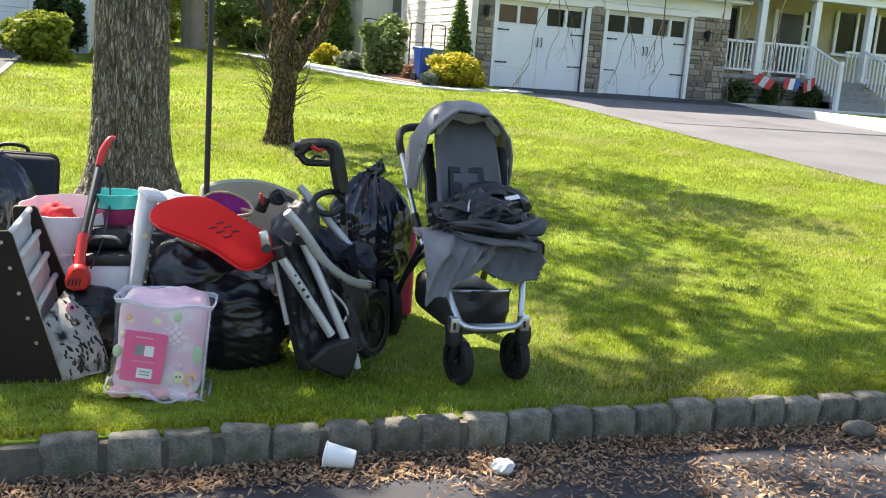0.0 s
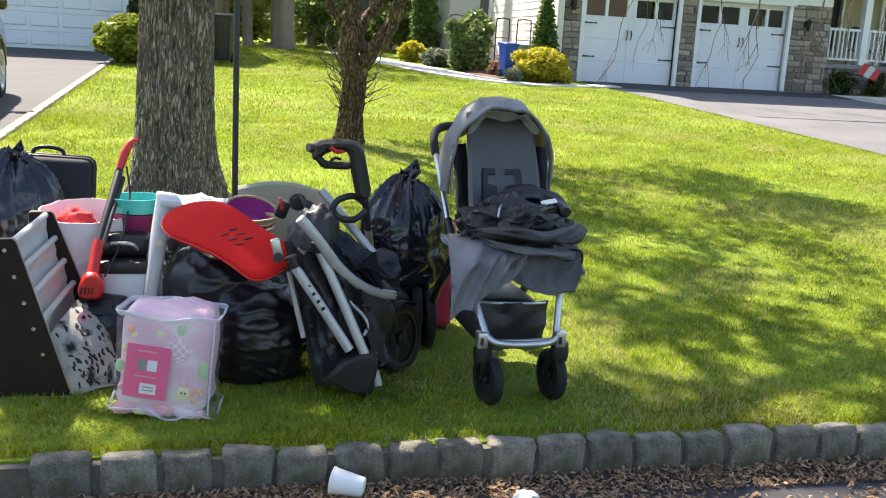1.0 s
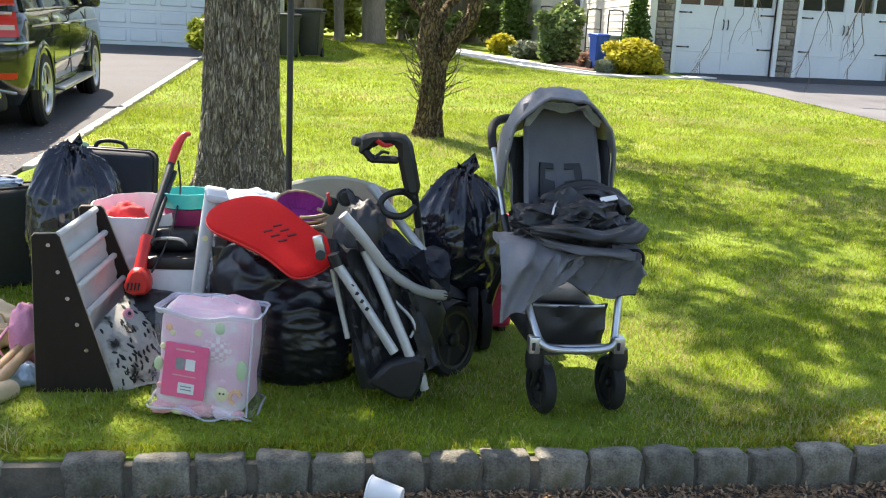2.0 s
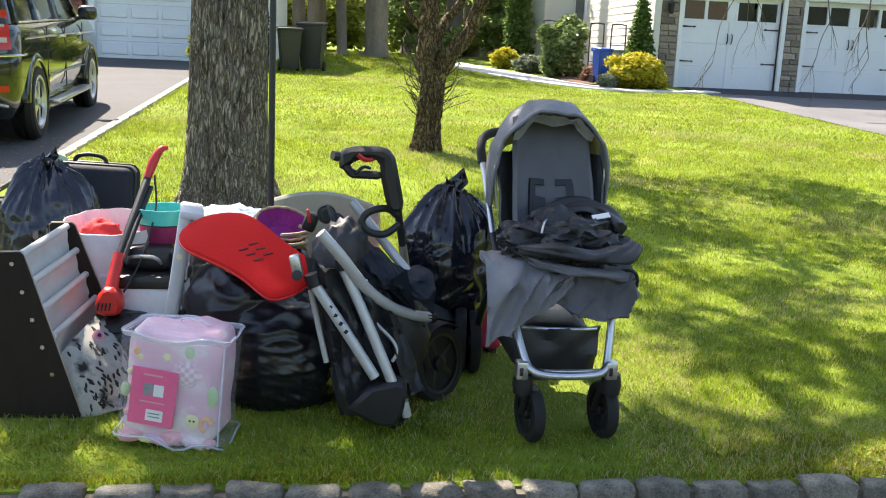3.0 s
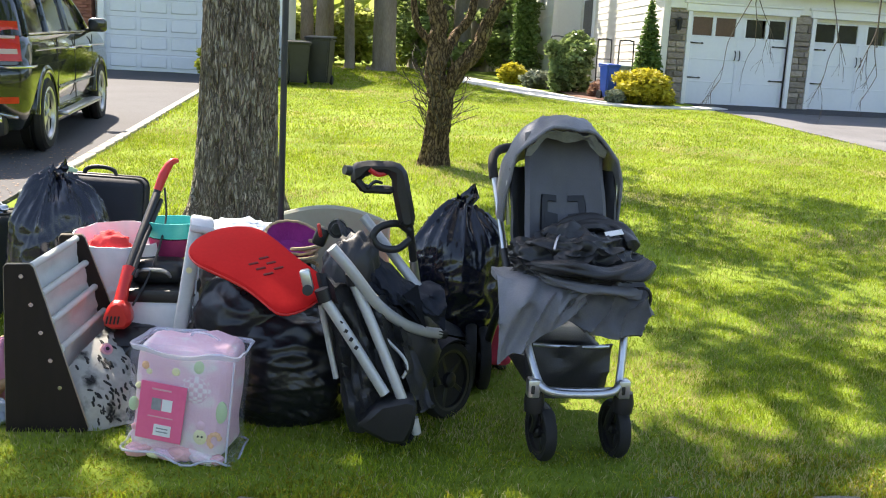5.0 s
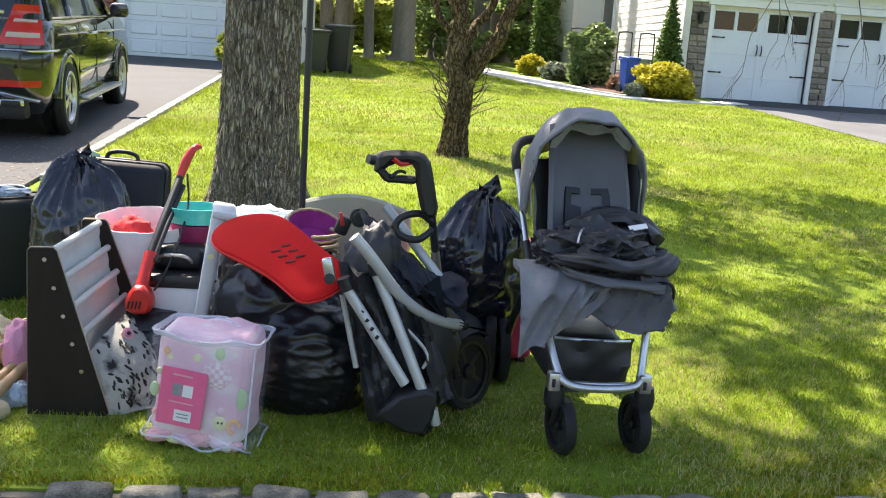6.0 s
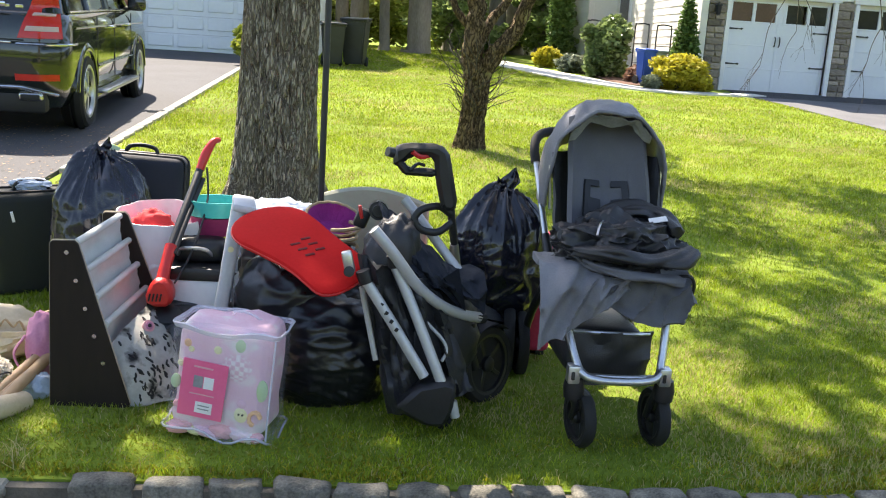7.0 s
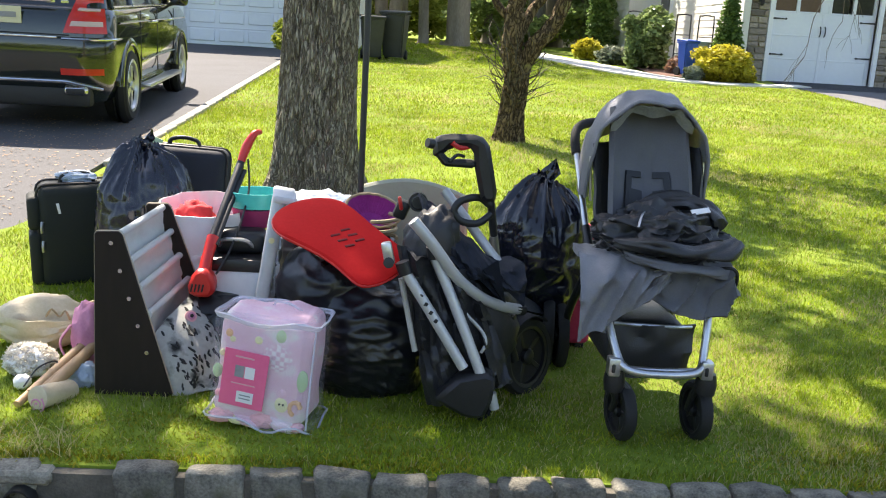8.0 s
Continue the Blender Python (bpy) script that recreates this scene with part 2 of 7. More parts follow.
REDLENS = surface("red_lamp_lens", (0.50, 0.02, 0.015), (0.62, 0.03, 0.02), 6, 0.15, 0.05)
CLEARLENS = surface("pale_lamp_lens", (0.50, 0.36, 0.32), (0.60, 0.46, 0.41), 6, 0.15, 0.05)
PLATE = surface("pale_plate", (0.55, 0.50, 0.30), (0.66, 0.62, 0.42), 4, 0.5, 0.05)
BAGBLACK = surface("glossy_black_bin_bag", (0.005, 0.0055, 0.008), (0.011, 0.012, 0.016), 9, 0.30, 0.3, fine=40, spec=0.5)
BAGNAVY = surface("glossy_dark_blue_bin_bag", (0.005, 0.006, 0.012), (0.012, 0.014, 0.024), 9, 0.18, 0.2, fine=40, spec=0.6)
BLACKCLOTH = surface("black_canvas", (0.012, 0.012, 0.013), (0.030, 0.030, 0.033), 6, 0.45, 0.4, fine=240, spec=0.5)
NAVYCLOTH = surface("dark_navy_canvas", (0.008, 0.010, 0.016), (0.018, 0.022, 0.034), 5, 0.75, 0.4, fine=240, spec=0.35)
GREENCLOTH = surface("dark_green_black_luggage_cloth", (0.006, 0.009, 0.007), (0.012, 0.016, 0.013), 5, 0.8, 0.3, fine=200)
GREYCLOTH = surface("charcoal_grey_canvas", (0.095, 0.095, 0.104), (0.145, 0.145, 0.157), 5, 0.85, 0.4, fine=260, stain=((0.075, 0.075, 0.08), 4, 0.64))
GREYCLOTH2 = surface("faded_grey_canvas", (0.115, 0.115, 0.128), (0.22, 0.22, 0.240), 6, 0.50, 0.4, fine=240, stain=((0.16, 0.16, 0.16), 7, 0.64))
BLACKPLASTIC = surface("black_plastic", (0.008, 0.008, 0.009), (0.016, 0.016, 0.018), 9, 0.45, 0.1)
ALU = surface("brushed_aluminium", (0.50, 0.51, 0.53), (0.63, 0.64, 0.66), 10, 0.32, 0.05, metal=0.9)
PEWTER = surface("pale_painted_tube", (0.44, 0.44, 0.43), (0.54, 0.54, 0.53), 8, 0.38, 0.05, metal=0.3)
REDPLASTIC = surface("bright_red_plastic", (0.56, 0.025, 0.02), (0.66, 0.035, 0.03), 4, 0.35, 0.05)
REDPAD = surface("matt_red_foam_pad", (0.58, 0.012, 0.012), (0.68, 0.020, 0.018), 5, 0.85, 0.15, fine=90, spec=0.15)
REDCLOTH = surface("red_cloth", (0.52, 0.02, 0.025), (0.66, 0.035, 0.04), 8, 0.85, 0.4)
PINKCASE = surface("crimson_luggage_cloth", (0.46, 0.02, 0.08), (0.58, 0.04, 0.12), 6, 0.7, 0.3)
TEAL = surface("teal_plastic", (0.03, 0.42, 0.38), (0.05, 0.52, 0.46), 5, 0.4, 0.05)
MAROON = surface("magenta_plastic", (0.20, 0.015, 0.07), (0.28, 0.025, 0.10), 5, 0.4, 0.05)
WHITEPLASTIC = surface("milky_white_plastic", (0.60, 0.61, 0.64), (0.70, 0.71, 0.73), 4, 0.45, 0.08)
GREYPLASTIC = surface("pale_grey_moulded_plastic", (0.45, 0.47, 0.50), (0.56, 0.58, 0.60), 5, 0.45, 0.08)
WHITEBAG = surface("thin_white_bag_film", (0.70, 0.70, 0.72), (0.80, 0.80, 0.81), 6, 0.4, 0.4, fine=30)
ESPRESSO = surface("espresso_brown_laminate", (0.012, 0.008, 0.006), (0.024, 0.016, 0.012), 3, 0.6, 0.05, stretch=(1, 1, 0.2), spec=0.25)
PALEEDGE = surface("pale_chipboard_edge", (0.38, 0.30, 0.21), (0.48, 0.39, 0.28), 20, 0.8, 0.2)
VISOR = surface("pale_olive_grey_visor_cloth", (0.16, 0.165, 0.14), (0.30, 0.305, 0.27), 8, 0.6, 0.4, fine=120)
SLING = surface("grey_white_sling_canvas", (0.50, 0.50, 0.47), (0.62, 0.62, 0.58), 8, 0.9, 0.3, fine=200)
# black blotches: the print, spread wider to stand in for shadow low down
OWLCLOTH = surface("white_owl_print_cloth", (0.34, 0.34, 0.31), (0.48, 0.48, 0.44), 6, 0.85, 0.3, stain=((0.015, 0.015, 0.015), 11, 0.53))
PRINTBLACK = surface("black_print", (0.012, 0.012, 0.012), (0.03, 0.03, 0.03), 9, 0.8, 0.1)
PINKQUILT = surface("pale_pink_printed_quilt", (0.72, 0.42, 0.50), (0.82, 0.60, 0.66), 9, 0.85, 0.5, stain=((0.76, 0.70, 0.66), 9, 0.54))
HOTPINK = surface("hot_pink_card", (0.84, 0.13, 0.27), (0.90, 0.17, 0.32), 5, 0.4, 0.03)
PAPER = surface("white_paper", (0.72, 0.71, 0.70), (0.80, 0.79, 0.78), 9, 0.6, 0.03)
GREYINK = surface("grey_print", (0.20, 0.20, 0.21), (0.32, 0.32, 0.33), 9, 0.6, 0.03)
GREENPRINT = surface("green_print", (0.40, 0.55, 0.28), (0.55, 0.66, 0.42), 9, 0.8, 0.1)
ORANGEPRINT = surface("orange_print", (0.78, 0.42, 0.20), (0.86, 0.52, 0.28), 9, 0.8, 0.1)
YELLOWPRINT = surface("pale_yellow_print", (0.72, 0.68, 0.35), (0.80, 0.75, 0.45), 9, 0.8, 0.1)
PEACH = surface("peach_quilt_fold", (0.72, 0.34, 0.36), (0.80, 0.45, 0.45), 9, 0.85, 0.2)
GINGHAM = bpy.data.materials.new("pink_gingham_print")
GINGHAM.use_nodes = True
gn = GINGHAM.node_tree
gch = gn.nodes.new("ShaderNodeTexChecker")
gch.inputs["Scale"].default_value = 62
gch.inputs["Color1"].default_value = (0.80, 0.70, 0.70, 1)
gch.inputs["Color2"].default_value = (0.74, 0.48, 0.54, 1)
gn.links.new(gn.nodes.new("ShaderNodeTexCoord").outputs["Object"], gch.inputs["Vector"])
gn.links.new(gch.outputs[0], gn.nodes["Principled BSDF"].inputs["Base Color"])
gn.nodes["Principled BSDF"].inputs["Roughness"].default_value = 0.85
FILM = clear("clear_vinyl", (0.85, 0.82, 0.90), 0.085, 0.12)
SLOTRED = surface("deep_red_recess", (0.10, 0.004, 0.004), (0.16, 0.008, 0.008), 9, 0.7, 0.05)
PIPING = clear("translucent_white_piping", (0.78, 0.78, 0.86), 0.42, 0.3)
BLUECLOTH = surface("pale_blue_cloth", (0.34, 0.42, 0.52), (0.50, 0.56, 0.64), 12, 0.85, 0.5)
MAGENTAWEAVE = surface("magenta_woven_cane", (0.30, 0.02, 0.20), (0.46, 0.05, 0.32), 20, 0.75, 0.6)
CANE = surface("natural_cane", (0.38, 0.27, 0.15), (0.52, 0.38, 0.22), 20, 0.75, 0.5)
BEIGEBOARD = surface("dusty_olive_beige_board", (0.33, 0.32, 0.23), (0.40, 0.39, 0.29), 4, 0.8, 0.1)
CREAM = surface("cream_soft_leather", (0.52, 0.42, 0.27), (0.64, 0.54, 0.37), 7, 0.65, 0.4)
FLUFF = leafy("white_fluff", (0.58, 0.54, 0.47), (0.78, 0.74, 0.66), 0.9, 0.3)
TANWOOD = surface("tan_wooden_sticks", (0.42, 0.25, 0.12), (0.56, 0.36, 0.20), 9, 0.6, 0.3, stretch=(1, 0.2, 1))
PINKCLOTH = surface("dusty_pink_cloth", (0.55, 0.20, 0.32), (0.68, 0.30, 0.42), 8, 0.85, 0.4)
FOAM = surface("white_foam", (0.78, 0.78, 0.77), (0.84, 0.84, 0.83), 12, 0.6, 0.1)
STEEL = surface("dull_steel", (0.36, 0.36, 0.36), (0.5, 0.5, 0.5), 14, 0.4, 0.05, metal=0.9)
FLAGRED = surface("red_cloth_stripe", (0.5, 0.04, 0.05), (0.6, 0.07, 0.07), 8, 0.85, 0.1)
FLAGBLUE = surface("blue_cloth_field", (0.05, 0.09, 0.30), (0.08, 0.13, 0.38), 8, 0.85, 0.1)

# ---- mesh helpers ----


def finish(bm, smooth=True, angle=40):
    bmesh.ops.remove_doubles(bm, verts=bm.verts, dist=1e-6)
    bmesh.ops.recalc_face_normals(bm, faces=bm.faces)
    if smooth:
        for f in bm.faces:
            f.smooth = True
        for e in bm.edges:
            if len(e.link_faces) == 2 and e.calc_face_angle(0) > radians(angle):
                e.smooth = False
    return bm


def mesh_of(name, bm, material, smooth=True, angle=40):
    finish(bm, smooth, angle)
    me = bpy.data.meshes.new(name)
    bm.to_mesh(me)
    bm.free()
    me.materials.append(material)
    return me


def part(name, bm, material, parent, label="", smooth=True, angle=40):
    """One mesh object under a thing or a part; its verts are in the thing's own space."""
    ob = new(name, mesh_of(name, bm, material, smooth, angle))
    ob.parent = parent
    if label:
        ob["label"] = label
    return ob


def thing(name, label, category, m=None, group="", kind=""):
    ob = new(name)
    ob.empty_display_size = 0.1
    if m is not None:
        ob.matrix_world = m
    return tagged(ob, label, category, group, kind)


def solid(name, bm, material, label, category, m=None, group="", kind="", smooth=True, angle=40):
    ob = new(name, mesh_of(name, bm, material, smooth, angle))
    if m is not None:
        ob.matrix_world = m
    return tagged(ob, label, category, group, kind)


def box(sx, sy, sz, m=None, bevel=0.0, seg=2, bm=None):
    """A bevelled box, centred on m."""
    out = bm or bmesh.new()
    b = bmesh.new()
    bmesh.ops.create_cube(b, size=1, matrix=Matrix.Diagonal((sx, sy, sz, 1)))
    if bevel:
        bmesh.ops.bevel(b, geom=list(b.edges), offset=min(bevel, 0.49 * min(sx, sy, sz)), segments=seg, affect="EDGES", profile=0.5)
    if m is not None:
        b.transform(m)
    return merge(out, b)


def merge(out, b):
    vs = {v: out.verts.new(v.co) for v in b.verts}
    for f in b.faces:
        out.faces.new([vs[v] for v in f.verts])
    b.free()
    return out


def span(x0, x1, y0, y1, z0, z1, bevel=0.0, bm=None, seg=1):
    return box(x1 - x0, y1 - y0, z1 - z0, Matrix.Translation(((x0 + x1) / 2, (y0 + y1) / 2, (z0 + z1) / 2)), bevel, seg, bm)


def curve(points, steps=6):
    """A smooth line through the points."""
    pts = [Vector(p) for p in points]
    if len(pts) < 3 or steps <= 1:
        return pts
    ext = [2 * pts[0] - pts[1]] + pts + [2 * pts[-1] - pts[-2]]
    out = []
    for i in range(1, len(ext) - 2):
        a, b, c, d = ext[i - 1:i + 3]
        for k in range(steps):
            t = k / steps
            out.append(0.5 * (2 * b + (c - a) * t + (2 * a - 5 * b + 4 * c - d) * t * t + (3 * b - a - 3 * c + d) * t ** 3))
    out.append(pts[-1])
    return out


def tube(points, r, sides=8, steps=5, bm=None, flat=1.0, wobble=0.0):
    """A round or flattened bar along a smooth line; r is one radius or one for each point given."""
    out = bm or bmesh.new()
    line = curve(points, steps)
    n = len(line)
    radii = [r] * n if not hasattr(r, "__len__") else [np.interp(i / (n - 1), np.linspace(0, 1, len(r)), r) for i in range(n)]
    rings, side = [], None
    for i, p in enumerate(line):
        d = (line[min(i + 1, n - 1)] - line[max(i - 1, 0)]).normalized()
        if side is None:
            side = d.orthogonal().normalized() if abs(d.z) > 0.95 else d.cross(Vector((0, 0, 1))).normalized()
        else:
            side = (side - d * side.dot(d)).normalized()
        up = d.cross(side)
        ring = []
        for k in range(sides):
            a = 2 * math.pi * k / sides
            q = radii[i] * (1 + (wobble * noise.noise(p * 9 + Vector((math.cos(a), math.sin(a), 0)) * 1.3) if wobble else 0))
            ring.append(out.verts.new(p + side * math.cos(a) * q + up * math.sin(a) * q * flat))
        rings.append(ring)
    for a, b in zip(rings, rings[1:]):
        for k in range(sides):
            out.faces.new((a[k], a[(k + 1) % sides], b[(k + 1) % sides], b[k]))
    out.faces.new(rings[0][::-1])
    out.faces.new(rings[-1])
    return out


def lathe(profile, m=None, n=24, bm=None):
    """A turned shape: (radius, height) pairs round the z axis of m."""
    out = bm or bmesh.new()
    m = m or Matrix()
    rings = []
    for r, z in profile:
        if r < 1e-5:
            rings.append([out.verts.new(m @ Vector((0, 0, z)))])
        else:
            rings.append([out.verts.new(m @ Vector((r * math.cos(2 * math.pi * k / n), r * math.sin(2 * math.pi * k / n), z))) for k in range(n)])
    for a, b in zip(rings, rings[1:]):
        for k in range(n):
            q = [a[k % len(a)], a[(k + 1) % len(a)], b[(k + 1) % len(b)], b[k % len(b)]]
            q = list(dict.fromkeys(q))
            if len(q) > 2:
                out.faces.new(q)
    return out


def sheet(fn, nu, nv, thick=0.0, bm=None):
    """A cloth or panel from fn(u, v), u and v from 0 to 1, with thickness."""
    out = bm or bmesh.new()
    g = [[out.verts.new(fn(i / nu, j / nv)) for j in range(nv + 1)] for i in range(nu + 1)]
    faces = [out.faces.new((g[i][j], g[i + 1][j], g[i + 1][j + 1], g[i][j + 1])) for i in range(nu) for j in range(nv)]
    if thick:
        bmesh.ops.recalc_face_normals(out, faces=faces)
        bmesh.ops.solidify(out, geom=faces, thickness=thick)
    return out


def slab(outline, y0, y1, bevel=0.004, bm=None):
    """A plate cut to an outline in x and z, between y0 and y1."""
    b = bmesh.new()
    vs = [b.verts.new((x, y0, z)) for x, z in outline]
    f = b.faces.new(vs)
    r = bmesh.ops.extrude_face_region(b, geom=[f])
    bmesh.ops.translate(b, verts=[v for v in r["geom"] if isinstance(v, bmesh.types.BMVert)], vec=(0, y1 - y0, 0))
    bmesh.ops.recalc_face_normals(b, faces=b.faces)
    if bevel:
        bmesh.ops.bevel(b, geom=list(b.edges), offset=bevel, segments=1, affect="EDGES")
    return merge(bm or bmesh.new(), b)


def crease(p):
    return (1 - abs(noise.noise(p))) ** 4


def lump(sx, sy, sz, fold=0.06, freq=4.0, seed=0, sag=0.0, flat=0.0, sub=4):
    """A soft filled shape standing on z = 0: creased skin and a flattened foot."""
    b = bmesh.new()
    bmesh.ops.create_icosphere(b, subdivisions=sub, radius=1)
    off = Vector((seed * 7.3, seed * 3.1, seed * 1.7))
    for v in b.verts:
        d = v.co.normalized()
        r = 1 + fold * noise.fractal(d * freq + off, 1.0, 2.0, 3) + fold * 0.9 * (abs(noise.noise(d * freq * 0.8 + off * 2)) - 0.25)
        e = Vector((d.x * freq * 0.9, d.y * freq * 0.9, d.z * freq * 2.2)) + off * 3
        r += fold * 0.75 * (crease(e + Vector(noise.noise_vector(e * 0.6)) * 0.5) - 0.3) + fold * 0.16 * (crease(e * 2.3) - 0.3)
        q = d * r
        wide = 1 + sag * max(0, -d.z)
        z = max(q.z, -0.82 + flat)
        v.co = Vector((q.x * wide * sx / 2, q.y * wide * sy / 2, (z + 0.82 - flat) / (1.82 - flat) * sz))
    return b


def film_bag(sx, sy, sz, seed, tied, square=2.6, flare=0.10):
    """A filled bin bag: taut film with sharp creases, gathered up to a neck when tied, slumped when not."""
    b = bmesh.new()
    bmesh.ops.create_icosphere(b, subdivisions=6, radius=1)
    off = Vector((seed * 5.3, seed * 2.1, seed * 3.7))
    for v in b.verts:
        d = v.co.normalized()
        flat = math.hypot(d.x, d.y)
        d = d / (flat ** square + abs(d.z) ** square) ** (1 / square)
        a, h = math.atan2(d.y, d.x), max(-1.0, min(1.0, d.z))
        bulge = 0.11 * noise.noise(d * 1.3 + off) + 0.05 * noise.noise(d * 2.7 + off)
        flow = Vector(noise.noise_vector(d * 1.5 + off)) * 0.6
        slant = crease(Vector((d.x * 1.6 + h * 2.0, d.y * 1.6, h * 5.0 - d.x * 1.5)) + flow * 1.5 + off)
        fine = crease(Vector((d.x * 3.0 - h, d.y * 3.0, h * 12 + d.x * 3)) + flow * 2 + off * 2)
        up = crease(Vector((math.cos(a) * 2.6, math.sin(a) * 2.6, h * 0.4)) + flow * 0.4 + off)
        up2 = crease(Vector((math.cos(a) * 6.5, math.sin(a) * 6.5, h * 0.5)) + flow * 0.4 + off)
        low = max(0.0, 0.35 - h)
        if tied:
            w = 0.12 + max(0.0, h + 0.2)
            r = 1 + bulge + 0.095 * w * (up - 0.35) + 0.030 * w * (up2 - 0.35) + 0.055 * (slant - 0.35) * max(0.0, 0.9 - h) + 0.012 * (fine - 0.35)
            k = max(0.0, h - 0.45) / 0.55
            pull = 1 - 0.40 * k ** 1.8
        else:
            r = 1 + bulge + 0.034 * (slant - 0.35) + 0.036 * (fine - 0.35) * (0.2 + low) + 0.024 * (up2 - 0.35) * low
            pull = 1.0
        q = d * r
        wide = pull * (1 + flare * max(0, -h))
        z = max(q.z, -0.90)
        v.co = Vector((q.x * wide * sx / 2, q.y * wide * sy / 2, (z + 0.90) / 1.90 * sz))
    return b

# ---- ground, road, kerb, drives ----


def rise(x, y):
    """The lawn's height: level by the kerb, rising to the houses, with a low mound round the street tree."""
    if y <= 0:
        return 0.0
    z = 0.045 * y - 0.06 * (1 - math.exp(-y / 1.5))
    if y > 30:
        z = 0.045 * 30 - 0.06 + 0.01 * (y - 30)
    return z + 0.20 * math.exp(-((x + 1.05) ** 2 + (y - 2.9) ** 2) / 0.75)


xs = sorted(set([-400, -200, -100, -60, -40, -30] + [round(-24 + 0.75 * i, 3) for i in range(65)] + [round(-3 + 0.15 * i, 3) for i in range(41)] + [30, 40, 60, 100, 200, 400]))
ys = sorted(set([-400, -200, -90, -40, -20, -9.02, -9, 0.05, 0.062, 0.1] + [round(0.15 * i, 3) for i in range(1, 36)] + [round(5.4 + 0.6 * i, 3) for i in range(50)] + [40, 55, 80, 150, 400]))
gbm = bmesh.new()
rows = []
for y in ys:
    row = []
    for x in xs:
        z = rise(x, y) + (0.012 * noise.noise((x * 1.3, y * 1.3, 0)) if 0.1 < y < 40 else 0)
        if -9.01 < y < 0.055:
            z = -0.24
        elif y <= -9.01:
            z = 0.02
        if 0.055 <= y <= 0.11:
            z -= 0.012
        # the two drives cut shallow trays into the lawn
        if (-8.4 < x < -2.95 and 2.2 < y < 21) or (7.75 < x < 14.3 and 2.2 < y < 19):
            z -= 0.05
        row.append(gbm.verts.new((x, y, z)))
    rows.append(row)
for a, b in zip(rows, rows[1:]):
    for k in range(len(xs) - 1):
        gbm.faces.new((a[k], a[k + 1], b[k + 1], b[k]))
solid("ground", gbm, LAWN, "sunlit spring lawn with thin dry patches and moss by the kerb", "lawn", kind="structure")


def strip(x0, x1, y0, y1, lift, nx=8, ny=40, crown=0.0, edge=None):
    """A paved strip that follows the ground, with a skirt."""
    b = bmesh.new()

    def f(u, v):
        y = y0 + (y1 - y0) * v
        x = x0 + (x1 - x0) * u
        if edge:
            x += edge(u, y)
        return Vector((x, y, rise(9, y) + lift + 0.006 * noise.noise((x, y, 5))))
    g = [[b.verts.new(f(i / nx, j / ny)) for j in range(ny + 1)] for i in range(nx + 1)]
    fs = [b.faces.new((g[i][j], g[i + 1][j], g[i + 1][j + 1], g[i][j + 1])) for i in range(nx) for j in range(ny)]
    r = bmesh.ops.extrude_face_region(b, geom=fs)
    bmesh.ops.translate(b, verts=[v for v in r["geom"] if isinstance(v, bmesh.types.BMVert)], vec=(0, 0, -0.1))
    return b


rbm = bmesh.new()
rx = [-120 + 4 * i for i in range(61)]
ry = [-9.0, -8.9, -7, -4.5, -2.5, -1.2, -0.6, -0.3, 0.02]
g = [[rbm.verts.new((x, y, -0.135 + 0.018 * min(-y, 9 + y, 4) / 1.0 * 0.6 + 0.004 * noise.noise((x, y * 3, 1)))) for y in ry] for x in rx]
for i in range(len(rx) - 1):
    for j in range(len(ry) - 1):
        rbm.faces.new((g[i][j], g[i + 1][j], g[i + 1][j + 1], g[i][j + 1]))
solid("road", rbm, ROAD, "worn dark asphalt street strewn with brown leaf litter", "road", kind="structure")

solid("driveway", strip(-8.3, -2.98, 0.16, 20.9, 0.004, edge=lambda u, y: u * (-0.02 * (y - 6)) if y > 4 else u * (0.25 * (4 - y) ** 0.5)), DRIVEL, "old grey asphalt driveway with scattered grit", "driveway", kind="structure")
solid("driveway", strip(7.72, 14.2, 0.16, 17.4, 0.004), DRIVE, "pale grey asphalt driveway before the twin garage", "driveway", kind="structure")
# the garage's shade on the drive, painted as a darker asphalt strip
solid("driveway_apron", strip(7.7, 14.4, 17.4, 19.2, 0.008, ny=6), ROAD, "dark asphalt strip standing in for the garage's shade on the driveway", "driveway", kind="structure")
# pale edging of the left drive: a row of laid stones
edge = thing("driveway_edging", "pale stone edging along the old driveway", "edging", kind="structure")
eb = []
for k in range(3):
    b = box(0.105, 0.430, 0.12, None, 0.010, 1)
    for v in b.verts:
        v.co += 0.006 * Vector(noise.noise_vector(v.co * 9 + Vector((k * 5, 0, 0))))
    eb.append(mesh_of("edging_stone", b, EDGING))
y = 5.2
while y < 20.6:
    o = new("edging_stone", eb[int(y * 7) % 3])
    o.parent = edge
    o.matrix_local = pose(-2.98 - 0.02 * (y - 6) + 0.05, y, rise(9, y) - 0.040, 2.58, 0, 1.15)
    y += 0.44

# the concrete path that bends from the drive to the side of the house
pb = bmesh.new()
mid = curve([(8.0, 17.75, 0), (6.9, 17.35, 0), (5.6, 17.25, 0), (4.6, 18.6, 0), (4.05, 20.4, 0), (3.3, 23.0, 0), (2.6, 26, 0)], 6)
wide = np.interp(np.linspace(0, 1, len(mid)), [0, 0.25, 0.4, 0.6, 1], [0.45, 0.5, 0.75, 1.1, 1.1])
pr = []
